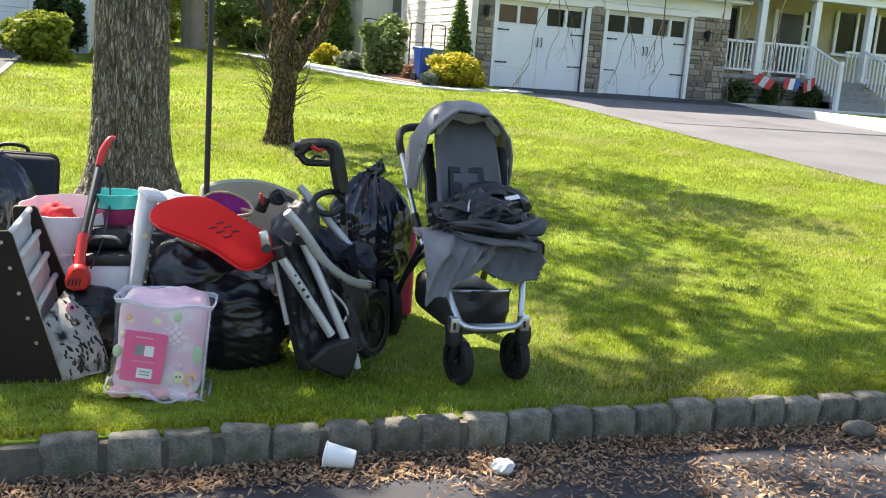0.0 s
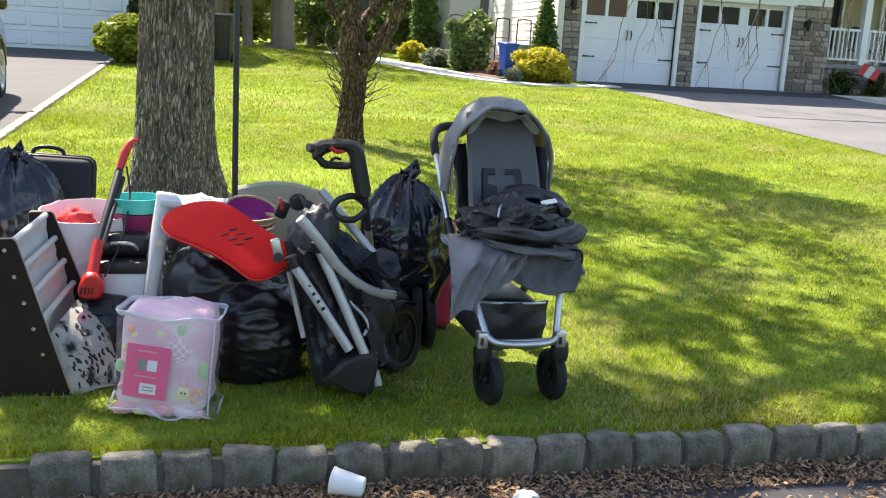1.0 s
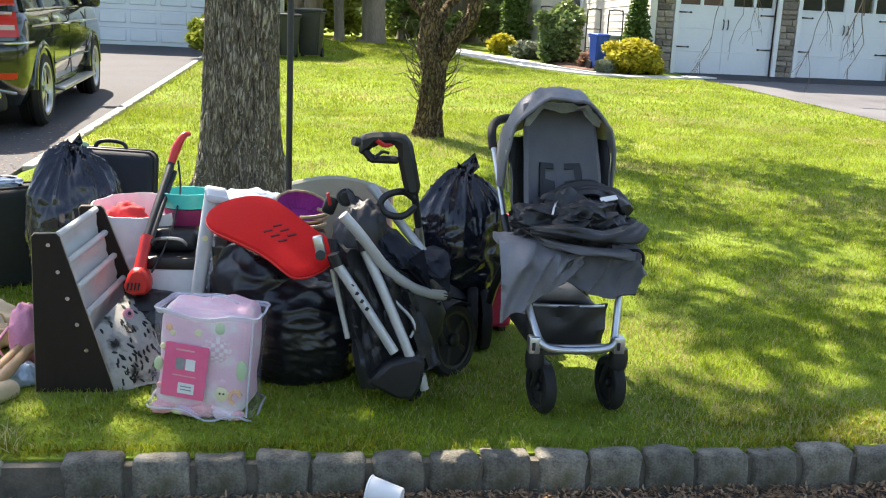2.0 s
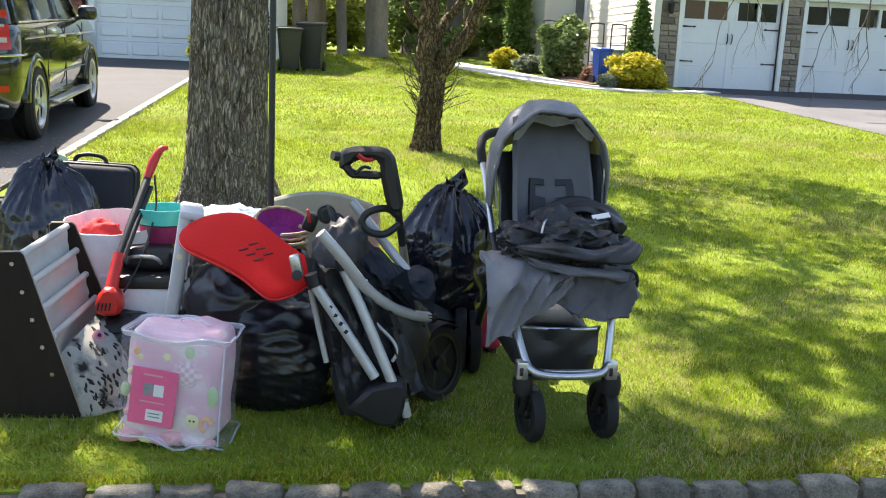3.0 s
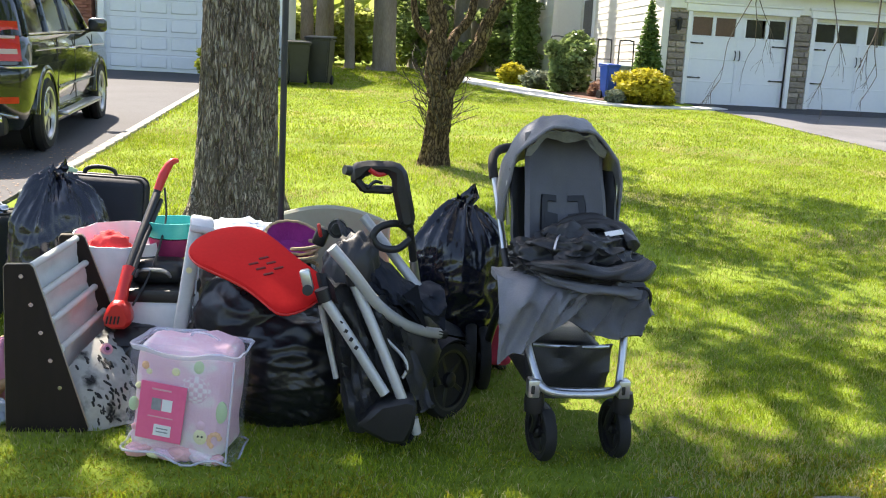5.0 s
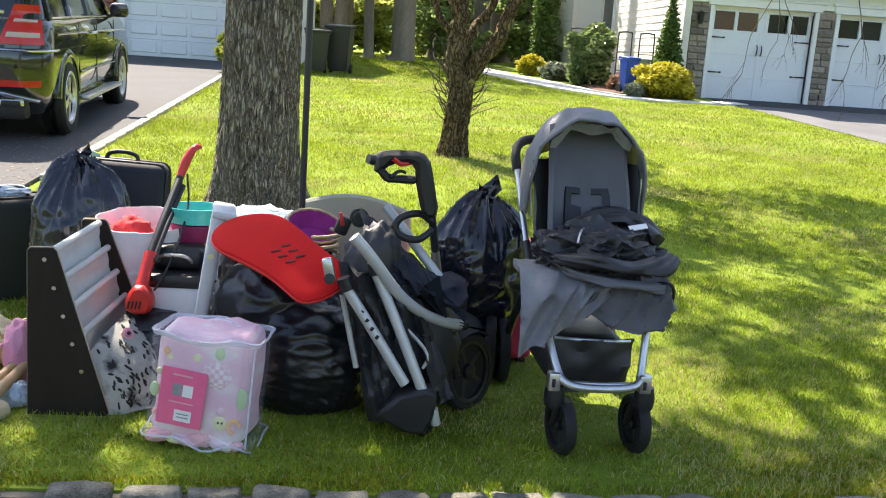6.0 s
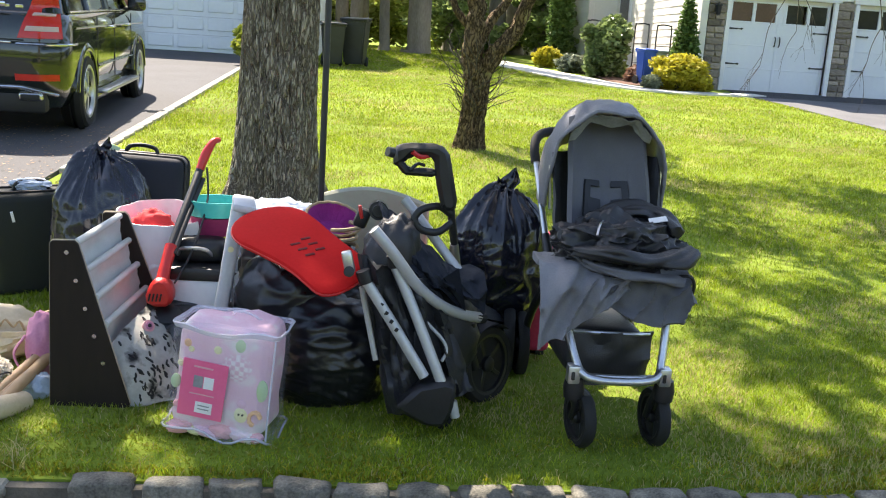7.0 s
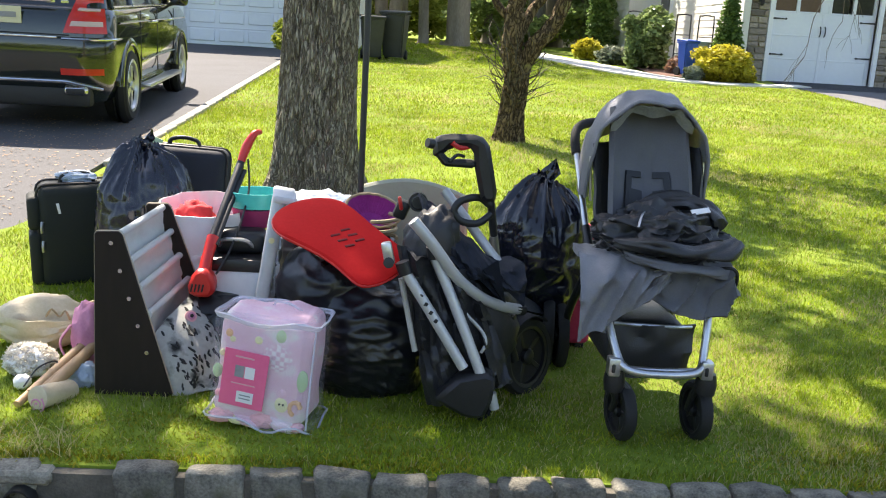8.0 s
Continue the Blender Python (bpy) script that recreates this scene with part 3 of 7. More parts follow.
for i, p in enumerate(mid):
    d = (mid[min(i + 1, len(mid) - 1)] - mid[max(i - 1, 0)]).normalized()
    s = Vector((-d.y, d.x, 0)) * wide[i] * 0.5
    pr.append([pb.verts.new((q.x, q.y, rise(9, q.y) + dz)) for q, dz in ((p + s, -0.05), (p + s, 0.035), (p - s, 0.035), (p - s, -0.05))])
for a, b in zip(pr, pr[1:]):
    for k in range(3):
        pb.faces.new((a[k], b[k], b[k + 1], a[k + 1]))
solid("garden_path", pb, CONCRETE, "pale concrete path bending round the house corner", "path", kind="structure")
solid("pavement_edge", span(14.15, 14.35, 12.2, 17.6, 0.42, 0.80, 0.02), CONCRETE, "pale kerb stones between driveway and front lawn", "edging", kind="structure")
solid("front_walk", strip(14.3, 24, 17.5, 18.6, 0.02, ny=4), CONCRETE, "pale concrete walk to the porch steps", "path", kind="structure")

# granite block kerb
kerb = thing("kerb", "kerb of rough grey granite blocks with dirt in the joints", "kerb", kind="structure")
part("kerb_bed", span(-9, 12, 0.022, 0.085, -0.24, -0.02), JOINT, kerb, "dark dirt and mortar bed")
stones = []
for k in range(9):
    L, H, D = random.uniform(0.15, 0.178), 0.15, 0.085
    b = box(L, D, H, None, 0.016, 2)
    bmesh.ops.subdivide_edges(b, edges=list(b.edges), cuts=1, use_grid_fill=True)
    off = Vector((k * 3.7, 1, 2))
    for v in b.verts:
        v.co += 0.012 * Vector(noise.noise_vector(v.co * 11 + off)) + 0.006 * Vector(noise.noise_vector(v.co * 30 + off))
    stones.append((L, mesh_of("kerb_stone", b, KERB, True, 50)))
x = -7.9
i = 0
while x < 9:
    L, me = stones[(i * 5 + int(x * 3)) % 9]
    if not (-1.72 < x < -1.50):
        o = new("kerb_stone", me)
        o.parent = kerb
        o.matrix_local = pose(x + L / 2, 0.047 + random.uniform(-0.006, 0.006), -0.076 + random.uniform(-0.008, 0.008), random.uniform(-3, 3), random.uniform(-2.5, 2.5), random.uniform(-3, 3))
    x += L + random.uniform(0.012, 0.032)
    i += 1
# a low inlet block with a drain mouth
b = span(-1.70, -1.53, 0.0, 0.085, -0.055, -0.012, 0.012)
part("inlet_stone", b, KERB, kerb)
part("drain_mouth", lathe([(0.036, -0.02), (0.042, -0.02), (0.042, 0.03), (0.036, 0.03), (0.036, -0.02)], pose(-1.615, 0.0, -0.095, 90)), IRON, kerb, "black drain pipe mouth in the kerb")
o = lump(0.16, 0.11, 0.07, 0.12, 2.2, 5, sub=2)
solid("loose_stone", o, KERB, "rough brown-grey stone lying by the kerb", "stone", pose(1.86, -0.1, -0.135))

# ---- the white house with the twin garage ----
Y0 = 19.03
house = thing("house", "cream clapboard house with stone piers and a twin garage", "house", pose(0, 0, 0), kind="structure")
part("core_wall", span(7.0, 26, 21.6, 30, 0.4, 6.6), SIDING, house, "plain cream wall behind the porch")
part("garage_wall", span(7.02, 14.35, Y0 + 0.12, 21.6, 2.86, 6.2), SIDING, house, "wall over the garage doors")
for a, b in ((7.02, 7.62), (10.07, 10.68), (13.12, 14.35)):
    part("pier_core", span(a, b, Y0 + 0.08, Y0 + 0.5, 0.4, 2.96), MORTAR, house, "mortared pier")
part("garage_side_wall", span(7.02, 7.3, Y0 + 0.5, 27.0, 0.4, 6.2), SIDING, house)
part("bump_out_wall", span(6.15, 7.3, 27.0, 30, 0.4, 6.2), SIDING, house)
part("garage_floor", span(7.3, 14.3, Y0 + 0.4, 21.6, 0.4, 0.79), CONCRETE, house)
part("eave", span(6.7, 14.7, Y0 - 0.42, Y0 + 0.3, 3.38, 3.55, 0.02), WHITE, house, "white boxed eave over the garage")
rb = bmesh.new()
v = [rb.verts.new(p) for p in ((6.6, Y0 - 0.5, 3.56), (14.8, Y0 - 0.5, 3.56), (14.8, 21.7, 4.75), (6.6, 21.7, 4.75), (6.6, Y0 - 0.5, 3.46), (14.8, Y0 - 0.5, 3.46), (14.8, 21.7, 4.65), (6.6, 21.7, 4.65))]
for q in ((0, 1, 2, 3), (7, 6, 5, 4), (0, 4, 5, 1), (1, 5, 6, 2), (2, 6, 7, 3), (3, 7, 4, 0)):
    rb.faces.new([v[k] for k in q])
part("garage_roof", rb, ROOF, house, "grey shingled skirt roof", smooth=False)
part("frieze", span(7.02, 14.35, Y0 + 0.02, Y0 + 0.14, 2.98, 3.4, 0.01), WHITE, house, "white board over the doors")
part("corner_board", span(6.93, 7.10, Y0 + 0.02, Y0 + 0.2, 0.4, 3.4, 0.008), SIDING, house)
part("corner_board", span(6.08, 6.25, 26.9, 27.04, 0.4, 6.2, 0.008), SIDING, house)
rb = bmesh.new()
v = [rb.verts.new(p) for p in ((6.75, 18.9, 6.2), (26.5, 18.9, 6.2), (26.5, 24.5, 8.2), (6.75, 24.5, 8.2), (26.5, 31, 6.2), (6.75, 31, 6.2))]
for q in ((0, 1, 2, 3), (3, 2, 4, 5), (5, 4, 1, 0), (0, 3, 5), (1, 4, 2)):
    rb.faces.new([v[k] for k in q])
part("main_roof", rb, ROOF, house, "grey shingled pitched roof", smooth=False)
part("upper_wall", span(14.35, 26, 20.0, 21.6, 4.0, 6.2), SIDING, house)


def garage_door(x0, brown):
    d = thing("garage_door", "white carriage-style garage door with iron straps and small panes", "garage door", pose(x0, Y0, 0.80), "garage doors")
    d.parent = house
    w, h = 2.44, 2.13
    part("door_leaf", span(0, w, 0.16, 0.22, 0, 1.56, 0.004), DOORWHITE, d)
    for z in (0.53, 1.06):
        part("panel_rail", span(0.0, w, 0.15, 0.162, z - 0.012, z + 0.012, 0.004), DOORWHITE, d)
    for k in range(3):
        part("panel_stile", span(0.04 + k * (w - 0.14) / 2, 0.10 + k * (w - 0.14) / 2, 0.146, 0.162, 0.0, 1.56, 0.004), DOORWHITE, d)
    for x in (0, 0.565, 1.13, 1.31, 1.875, 2.36):
        part("window_stile", span(x, x + (0.18 if x == 1.13 else 0.08), 0.15, 0.22, 1.56, h, 0.004), DOORWHITE, d)
    part("top_rail", span(0.08, 2.36, 0.152, 0.22, 2.02, h, 0.004), DOORWHITE, d)
    part("sill_rail", span(0.08, 2.36, 0.152, 0.22, 1.56, 1.60, 0.004), DOORWHITE, d)
    for k, x in enumerate((0.08, 0.645, 1.31, 1.955)):
        part("pane", span(x, x + (0.485 if k not in (3,) else 0.405), 0.19, 0.2, 1.6, 2.02), BRONZEGLASS if brown and k < 2 else DARKGLASS, d, "brown blind behind the pane" if brown and k < 2 else "dark pane")
    for x, s in ((0.02, 1), (w - 0.02, -1)):
        for z in (0.62, 1.42):
            b = slab([(x, z - 0.022), (x + s * 0.28, z - 0.010), (x + s * 0.33, z - 0.024), (x + s * 0.36, z), (x + s * 0.33, z + 0.024), (x + s * 0.28, z + 0.010), (x, z + 0.022)], 0.132, 0.15, 0.003)
            part("strap_hinge", b, IRON, d, "black iron strap hinge")
    for x in (w / 2 - 0.055, w / 2 + 0.055):
        part("pull_handle", tube([(x, 0.145, 1.06), (x, 0.10, 1.10), (x, 0.10, 1.24), (x, 0.145, 1.28)], 0.014, 6, 3), IRON, d, "black iron pull")
    for x in (-0.10, w):
        part("jamb", span(x, x + 0.10, 0.0, 0.24, -0.01, h, 0.006), WHITE, d, "white door jamb")
    part("lintel", span(-0.16, w + 0.16, -0.03, 0.24, h, h + 0.17, 0.01), WHITE, d, "white head casing")
    part("lintel_cap", span(-0.22, w + 0.22, -0.07, 0.1, h + 0.17, h + 0.23, 0.012), WHITE, d)
    return d


garage_door(7.63, True)
garage_door(10.68, False)


def lantern(x, z):
    d = thing("wall_lantern", "black wall lantern on the stone pier", "lantern", pose(x, Y0 - 0.02, z), "garage lanterns")
    part("back_plate", span(-0.05, 0.05, 0.0, 0.03, -0.06, 0.1, 0.006), IRON, d)
    part("cap", lathe([(0.0, 0.16), (0.03, 0.14), (0.09, 0.08), (0.085, 0.07)], pose(0, -0.1, 0), 8), IRON, d)
    part("glass", lathe([(0.075, 0.07), (0.055, -0.12)], pose(0, -0.1, 0), 6), DARKGLASS, d)
    part("bottom", lathe([(0.058, -0.12), (0.05, -0.14), (0.0, -0.16)], pose(0, -0.1, 0), 6), IRON, d)


lantern(7.28, 2.62)
lantern(13.62, 2.5)

# porch
PZ = 1.58
porch = thing("porch", "white railed porch on a stone base with timber posts", "porch", pose(0, 0, 0), kind="structure")
part("porch_floor", span(14.35, 21.0, 19.4, 21.6, PZ - 0.12, PZ, 0.01), BLUESTONE, porch)
part("base_core", span(14.40, 21.2, 19.5, 21.6, 0.4, PZ - 0.12), MORTAR, porch)
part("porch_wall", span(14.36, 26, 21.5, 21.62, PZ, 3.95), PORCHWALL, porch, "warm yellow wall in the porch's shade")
part("porch_ceiling", span(14.35, 21.4, 19.2, 21.6, 3.95, 4.05), WHITE, porch)
part("porch_roof_beam", span(14.35, 21.3, 19.3, 19.5, 3.75, 3.97, 0.01), WHITE, porch)
for x in (15.68, 17.48, 19.4):
    part("porch_post", span(x - 0.10, x + 0.10, 19.4, 19.6, PZ, 3.76, 0.01), WHITE, porch, "white square post")
    part("post_base", span(x - 0.14, x + 0.14, 19.36, 19.64, PZ, PZ + 0.14, 0.01), WHITE, porch)


def railing(x0, x1):
    r = part("railing", span(x0, x1, 19.46, 19.54, PZ + 0.86, PZ + 0.93, 0.01), WHITE, porch, "white railing")
    part("bottom_rail", span(x0, x1, 19.47, 19.53, PZ + 0.10, PZ + 0.16, 0.01), WHITE, r)
    n = int((x1 - x0) / 0.135)
    for k in range(n):
        x = x0 + (k + 0.5) * (x1 - x0) / n
        part("baluster", span(x - 0.02, x + 0.02, 19.48, 19.52, PZ + 0.16, PZ + 0.86), WHITE, r)


railing(14.2, 15.56)
railing(15.80, 17.36)
part("end_post", span(14.07, 14.2, 19.43, 19.57, PZ, PZ + 1.02, 0.01), WHITE, porch)
steps_y = [18.2, 18.5, 18.8, 19.1]
for k, y in enumerate(steps_y):
    part("step", span(17.55, 19.2, y, 19.45, 0.6, 1.0 + 0.155 * k, 0.012), BLUESTONE, porch, "grey stone step")
for x in (17.45, 19.3):
    part("stair_newel", span(x - 0.06, x + 0.06, 18.1, 18.22, 0.75, 2.1, 0.01), WHITE, porch)
    part("stair_rail", tube([(x, 18.16, 2.0), (x, 19.45, PZ + 0.93)], 0.035, 6, 1), WHITE, porch)
    for k in range(9):
        f = (k + 0.5) / 9
        y = 18.16 + f * 1.29
        part("baluster", span(x - 0.018, x + 0.018, y - 0.018, y + 0.018, 1.05 + f * 0.58, 2.0 + f * 0.48), WHITE, porch)
part("front_door", span(17.7, 18.62, 21.42, 21.5, PZ, 3.5, 0.01), DARKDOOR, porch, "dark front door")
part("door_casing", span(17.55, 17.7, 21.4, 21.52, PZ, 3.6, 0.01), WHITE, porch)
part("door_casing", span(18.62, 19.1, 21.4, 21.5, PZ, 3.6, 0.01), WHITE, porch)
for k in range(4):
    part("sidelight_pane", span(18.76, 18.96, 21.38, 21.41, PZ + 0.2 + k * 0.48, PZ + 0.6 + k * 0.48), DARKGLASS, porch)
w1 = part("porch_window", span(14.9, 16.2, 21.42, 21.5, 2.0, 3.5), DARKGLASS, porch, "tall dark porch window")
for x in (14.84, 15.56, 16.26):
    part("window_frame", span(x, x + 0.08, 21.38, 21.44, 1.95, 3.55, 0.005), WHITE, w1)
w2 = part("right_window", span(19.9, 22.3, 21.42, 21.5, 2.5, 3.7), DARKGLASS, porch, "triple window on the front wall")
for x in (19.82, 20.6, 21.4, 22.25):
    part("window_frame", span(x, x + 0.1, 21.36, 21.44, 2.45, 3.75, 0.005), WHITE, w2)
part("window_sill", span(19.75, 22.45, 21.34, 21.46, 2.38, 2.46, 0.005), WHITE, w2)
part("right_railing", span(19.35, 25.5, 20.2, 20.28, 2.42, 2.5), WHITE, porch, "white side railing")
for k in range(26):
    x = 19.45 + k * 0.15
    part("baluster", span(x - 0.02, x + 0.02, 20.22, 20.26, 1.5, 2.42), WHITE, porch)
# porch chair
pc = thing("porch_chair", "dark round-backed chair on the porch", "chair", pose(16.6, 20.9, PZ))
part("seat", box(0.5, 0.5, 0.06, pose(0, 0, 0.42), 0.02), IRON, pc)
part("backrest", lathe([(0.0, 0.0), (0.24, 0.0), (0.25, 0.02), (0.24, 0.04), (0.0, 0.04)], pose(0, 0.24, 0.85, 80), 16), IRON, pc)
for x in (-0.2, 0.2):
    for y in (-0.2, 0.2):
        part("leg", tube([(x, y, 0), (x, y, 0.42)], 0.02, 6, 1), IRON, pc)
part("back_post", tube([(0, 0.24, 0.4), (0, 0.27, 0.8)], 0.03, 6, 1), IRON, pc)
# striped cloth bunting on the base
for k, x in enumerate((15.5, 16.35, 16.9)):
    fl = thing("bunting", "faded red, white and blue fan bunting over the shrubs", "bunting", pose(x, 18.7, 1.55, 0, 22 - 20 * k, -20 + 18 * k) @ Matrix.Diagonal((1.1, 1, 0.72, 1)), "porch buntings")
    for j, mt in enumerate((FLAGRED, GREYPLASTIC if k != 1 else WHITE, FLAGBLUE if k == 1 else FLAGRED)):
        part("stripe", slab([(-0.22 + 0.15 * j, 0.0), (-0.07 + 0.15 * j, 0.0), (-0.11 + 0.15 * j, -0.42), (-0.26 + 0.15 * j, -0.42)], -0.01 - 0.004 * j, 0.0, 0.002), mt, fl)

# ---- the left house ----
lh = thing("neighbour_house", "red-brick house with a white panelled garage door", "house", pose(0, 0, 0), kind="structure")
LY = 20.9
part("brick_wall", span(-12, -6.35, LY, LY + 0.4, 0.4, 4.2), BRICK, lh, "red brick wall")
part("brick_wall", span(-2.0, -1.9, LY, 28, 0.4, 4.2), WHITE, lh, "white side wall")
part("head_wall", span(-6.35, -1.9, LY, LY + 0.4, 3.0, 4.2), WHITE, lh)
part("corner_wall", span(-3.05, -1.9, LY + 0.03, LY + 0.4, 0.4, 3.0), WHITE, lh, "white end wall beside the garage door")
part("body", span(-12, -2.0, LY + 0.4, 28, 0.4, 4.2), WHITE, lh)
rb = bmesh.new()
v = [rb.verts.new(p) for p in ((-12.5, 20.3, 4.2), (-1.4, 20.3, 4.2), (-1.4, 24.5, 6.2), (-12.5, 24.5, 6.2), (-1.4, 28.6, 4.2), (-12.5, 28.6, 4.2))]
for q in ((0, 1, 2, 3), (3, 2, 4, 5), (5, 4, 1, 0), (0, 3, 5), (1, 4, 2)):
    rb.faces.new([v[k] for k in q])
part("roof", rb, ROOF, lh, smooth=False)
gd = part("panelled_garage_door", span(-6.05, -3.15, LY + 0.12, LY + 0.18, 0.85, 3.0), DOORWHITE, lh, "white raised-panel garage door")
for r in range(5):
    for c in range(4):
        x0 = -6.0 + c * 0.71
        z0 = 0.92 + r * 0.43
        part("panel", span(x0 + 0.05, x0 + 0.66, LY + 0.095, LY + 0.13, z0 + 0.05, z0 + 0.34, 0.018), DOORWHITE, gd)
    part("section_gap", span(-6.05, -3.15, LY + 0.112, LY + 0.122, 0.85 + r * 0.43, 0.862 + r * 0.43), GREYPLASTIC, gd)
for x in (-6.2, -3.17):
    part("jamb", span(x, x + 0.15, LY - 0.03, LY + 0.2, 0.85, 3.05, 0.008), WHITE, lh)
part("garage_sill", span(-6.3, -3.1, LY - 0.05, LY + 0.4, 0.4, 0.86), ROAD, lh)

# ---- street tree, small tree, pole ----


def trunk_mesh(base, pts, radii, flare, lobes, seed, ridge=0.02, sides=170, steps=60):
    """A tapered trunk with ridged bark and a root flare."""
    b = bmesh.new()
    line = curve(pts, steps)
    n = len(line)
    rings = []
    for i, p in enumerate(line):
        f = i / (n - 1)
        r = np.interp(f, np.linspace(0, 1, len(radii)), radii)
        ring = []
        for k in range(sides):
            a = 2 * math.pi * k / sides
            fl = flare * math.exp(-max(0.0, p.z - base) / 0.19) * (1 + 0.5 * math.sin(a * lobes + seed))
            d = Vector((math.cos(a), math.sin(a), 0))
            # vertical bark plates: ridges that split and join
            w = noise.noise(Vector((math.cos(a) * 5.5, math.sin(a) * 5.5, p.z * 1.1 + seed)))
            n1 = noise.noise(Vector((math.cos(a) * 8 + w, math.sin(a) * 8 + w, p.z * 3.6 + seed * 2)))
            n2 = noise.noise(Vector((math.cos(a) * 15 - w, math.sin(a) * 15 + w, p.z * 8 + seed * 5)))
            c = 0.5 - 1.5 * math.exp(-(n1 / 0.085) ** 2) - 0.7 * math.exp(-(n2 / 0.09) ** 2) + 0.3 * noise.noise(Vector((math.cos(a) * 26, math.sin(a) * 26, p.z * 16 + seed)))
            q = r + fl + ridge * 0.75 * (c - 0.2) + ridge * 0.4 * w
            ring.append(b.verts.new(p + d * q))
        rings.append(ring)
    for a, c in zip(rings, rings[1:]):
        for k in range(sides):
            b.faces.new((a[k], a[(k + 1) % sides], c[(k + 1) % sides], c[k]))
    b.faces.new(rings[-1])
    return b


def foliage(centres, count, size, seed, flat=0.4, aspect=1.8):
    """Many small leaves scattered in soft clumps: centre, radii triples."""
    rng = np.random.default_rng(seed)
    tot = sum(r[0] * r[1] * r[2] for _, r in centres)
    vs, fs = [], []
    for c, r in centres:
        n = max(6, int(count * r[0] * r[1] * r[2] / tot))
        d = rng.normal(size=(n, 3))
        d /= np.linalg.norm(d, axis=1)[:, None]
        rad = rng.random(n) ** 0.45
        p = np.array(c) + d * np.array(r) * rad[:, None]
        a = rng.normal(size=(n, 3))
        a[:, 2] *= flat
        a /= np.linalg.norm(a, axis=1)[:, None]
        t = np.cross(a, rng.normal(size=(n, 3)))
        t /= np.linalg.norm(t, axis=1)[:, None] + 1e-9
        s = size * (0.6 + 0.8 * rng.random(n))[:, None]
        q0, q1, q2, q3 = p - a * s * aspect / 2, p + t * s * 0.5, p + a * s * aspect / 2, p - t * s * 0.5
        base = len(vs)
        vs.extend(np.stack([q0, q1, q2, q3], 1).reshape(-1, 3).tolist())
        fs.extend([(base + 4 * k, base + 4 * k + 1, base + 4 * k + 2, base + 4 * k + 3) for k in range(n)])
    return vs, fs


def leaf_object(name, data, material, parent=None, label=""):
    me = bpy.data.meshes.new(name)
    me.from_pydata(data[0], [], data[1])
    me.materials.append(material)
    ob = new(name, me)
    if parent:
        ob.parent = parent
    if label:
        ob["label"] = label
    return ob


def limbs(b, start, direction, length, r, depth, rng, droop=0.0, spread=0.6, out=None, sides=6, kids=(2, 3)):
    """Forking branches; returns their tips."""
    d = Vector(direction).normalized()
    p = Vector(start)
    pts = [p.copy()]
    n = 4
    for k in range(n):
        d = (d + Vector((rng.uniform(-1, 1), rng.uniform(-1, 1), rng.uniform(-0.6, 1))) * 0.16 + Vector((0, 0, -droop))).normalized()
        p = p + d * length / n
        pts.append(p.copy())
    tube(pts, [r, r * 0.6], sides, 2, b)
    tips = out if out is not None else []
    if depth == 0:
        tips.append(p.copy())
        return tips
    for k in range(rng.randint(*kids)):
        nd = (d + Vector((rng.uniform(-1, 1), rng.uniform(-1, 1), rng.uniform(-0.5, 0.8))) * spread).normalized()
        limbs(b, pts[rng.choice((2, 3, 4))], nd, length * rng.uniform(0.55, 0.8), r * 0.58, depth - 1, rng, droop, spread, tips, max(4, sides - 1), kids)
    return tips


rng = random.Random(3)
tz = rise(-1.05, 2.85) - 0.06
tree = thing("street_tree", "large street tree with deeply ridged grey-brown bark", "tree", pose(-1.072, 2.85, 0))
part("trunk", trunk_mesh(tz + 0.1, [(0, 0, tz - 0.1), (0, 0, tz + 0.4), (0.02, 0.02, 1.6), (0.04, 0.05, 3.4), (0.05, 0.1, 5.2)], [0.222, 0.213, 0.201, 0.192, 0.16], 0.12, 5, 1.3), BARK, tree, angle=80)
cb = bmesh.new()
tips = []
for k in range(9):
    a = k * 2.4
    limbs(cb, (0.04, 0.06, 3.6 + 0.22 * k), (math.cos(a), math.sin(a), 0.55), 2.6, 0.10, 3, rng, 0.0, 0.75, tips)
part("limb", cb, TWIG, tree, "spreading bare limbs")
# unseen crown over the view, added to dapple the verge and road
leaf_object("crown", foliage([(tuple(t), (0.44, 0.44, 0.32)) for t in tips], 8000, 0.085, 4), LEAF_CROWN, tree, "thin leaves above the view, added for dappled shade")

t2 = thing("small_tree", "crooked small tree with forked mossy limbs and sucker twigs", "tree", pose(0.52, 7.4, rise(0.52, 7.4) - 0.03))
part("trunk", trunk_mesh(0.05, [(0, 0, -0.05), (0.02, 0, 0.3), (0.05, 0, 0.62), (0.08, 0.02, 0.9)], [0.128, 0.12, 0.126, 0.118], 0.035, 4, 2.1, 0.022, 60, 20), BARK2, t2, angle=80)
lb = tube([(0.02, 0, 0.75), (-0.02, -0.02, 1.05), (0.0, 0.0, 1.45), (-0.08, 0.05, 1.9), (-0.05, 0.1, 2.6)], [0.105, 0.11, 0.095, 0.085, 0.05], 20, 8, None, 1, 0.5)
tube([(0.10, 0, 0.80), (0.22, -0.05, 1.05), (0.40, -0.05, 1.28), (0.52, -0.1, 1.6), (0.85, -0.2, 2.3)], [0.088, 0.082, 0.072, 0.062, 0.035], 18, 8, lb, 1, 0.5)
tube([(0.05, 0, 1.15), (0.18, 0.1, 1.4), (0.35, 0.15, 1.65), (0.38, 0.2, 2.1)], [0.06, 0.05, 0.045, 0.03], 10, 6, lb, 1, 0.3)
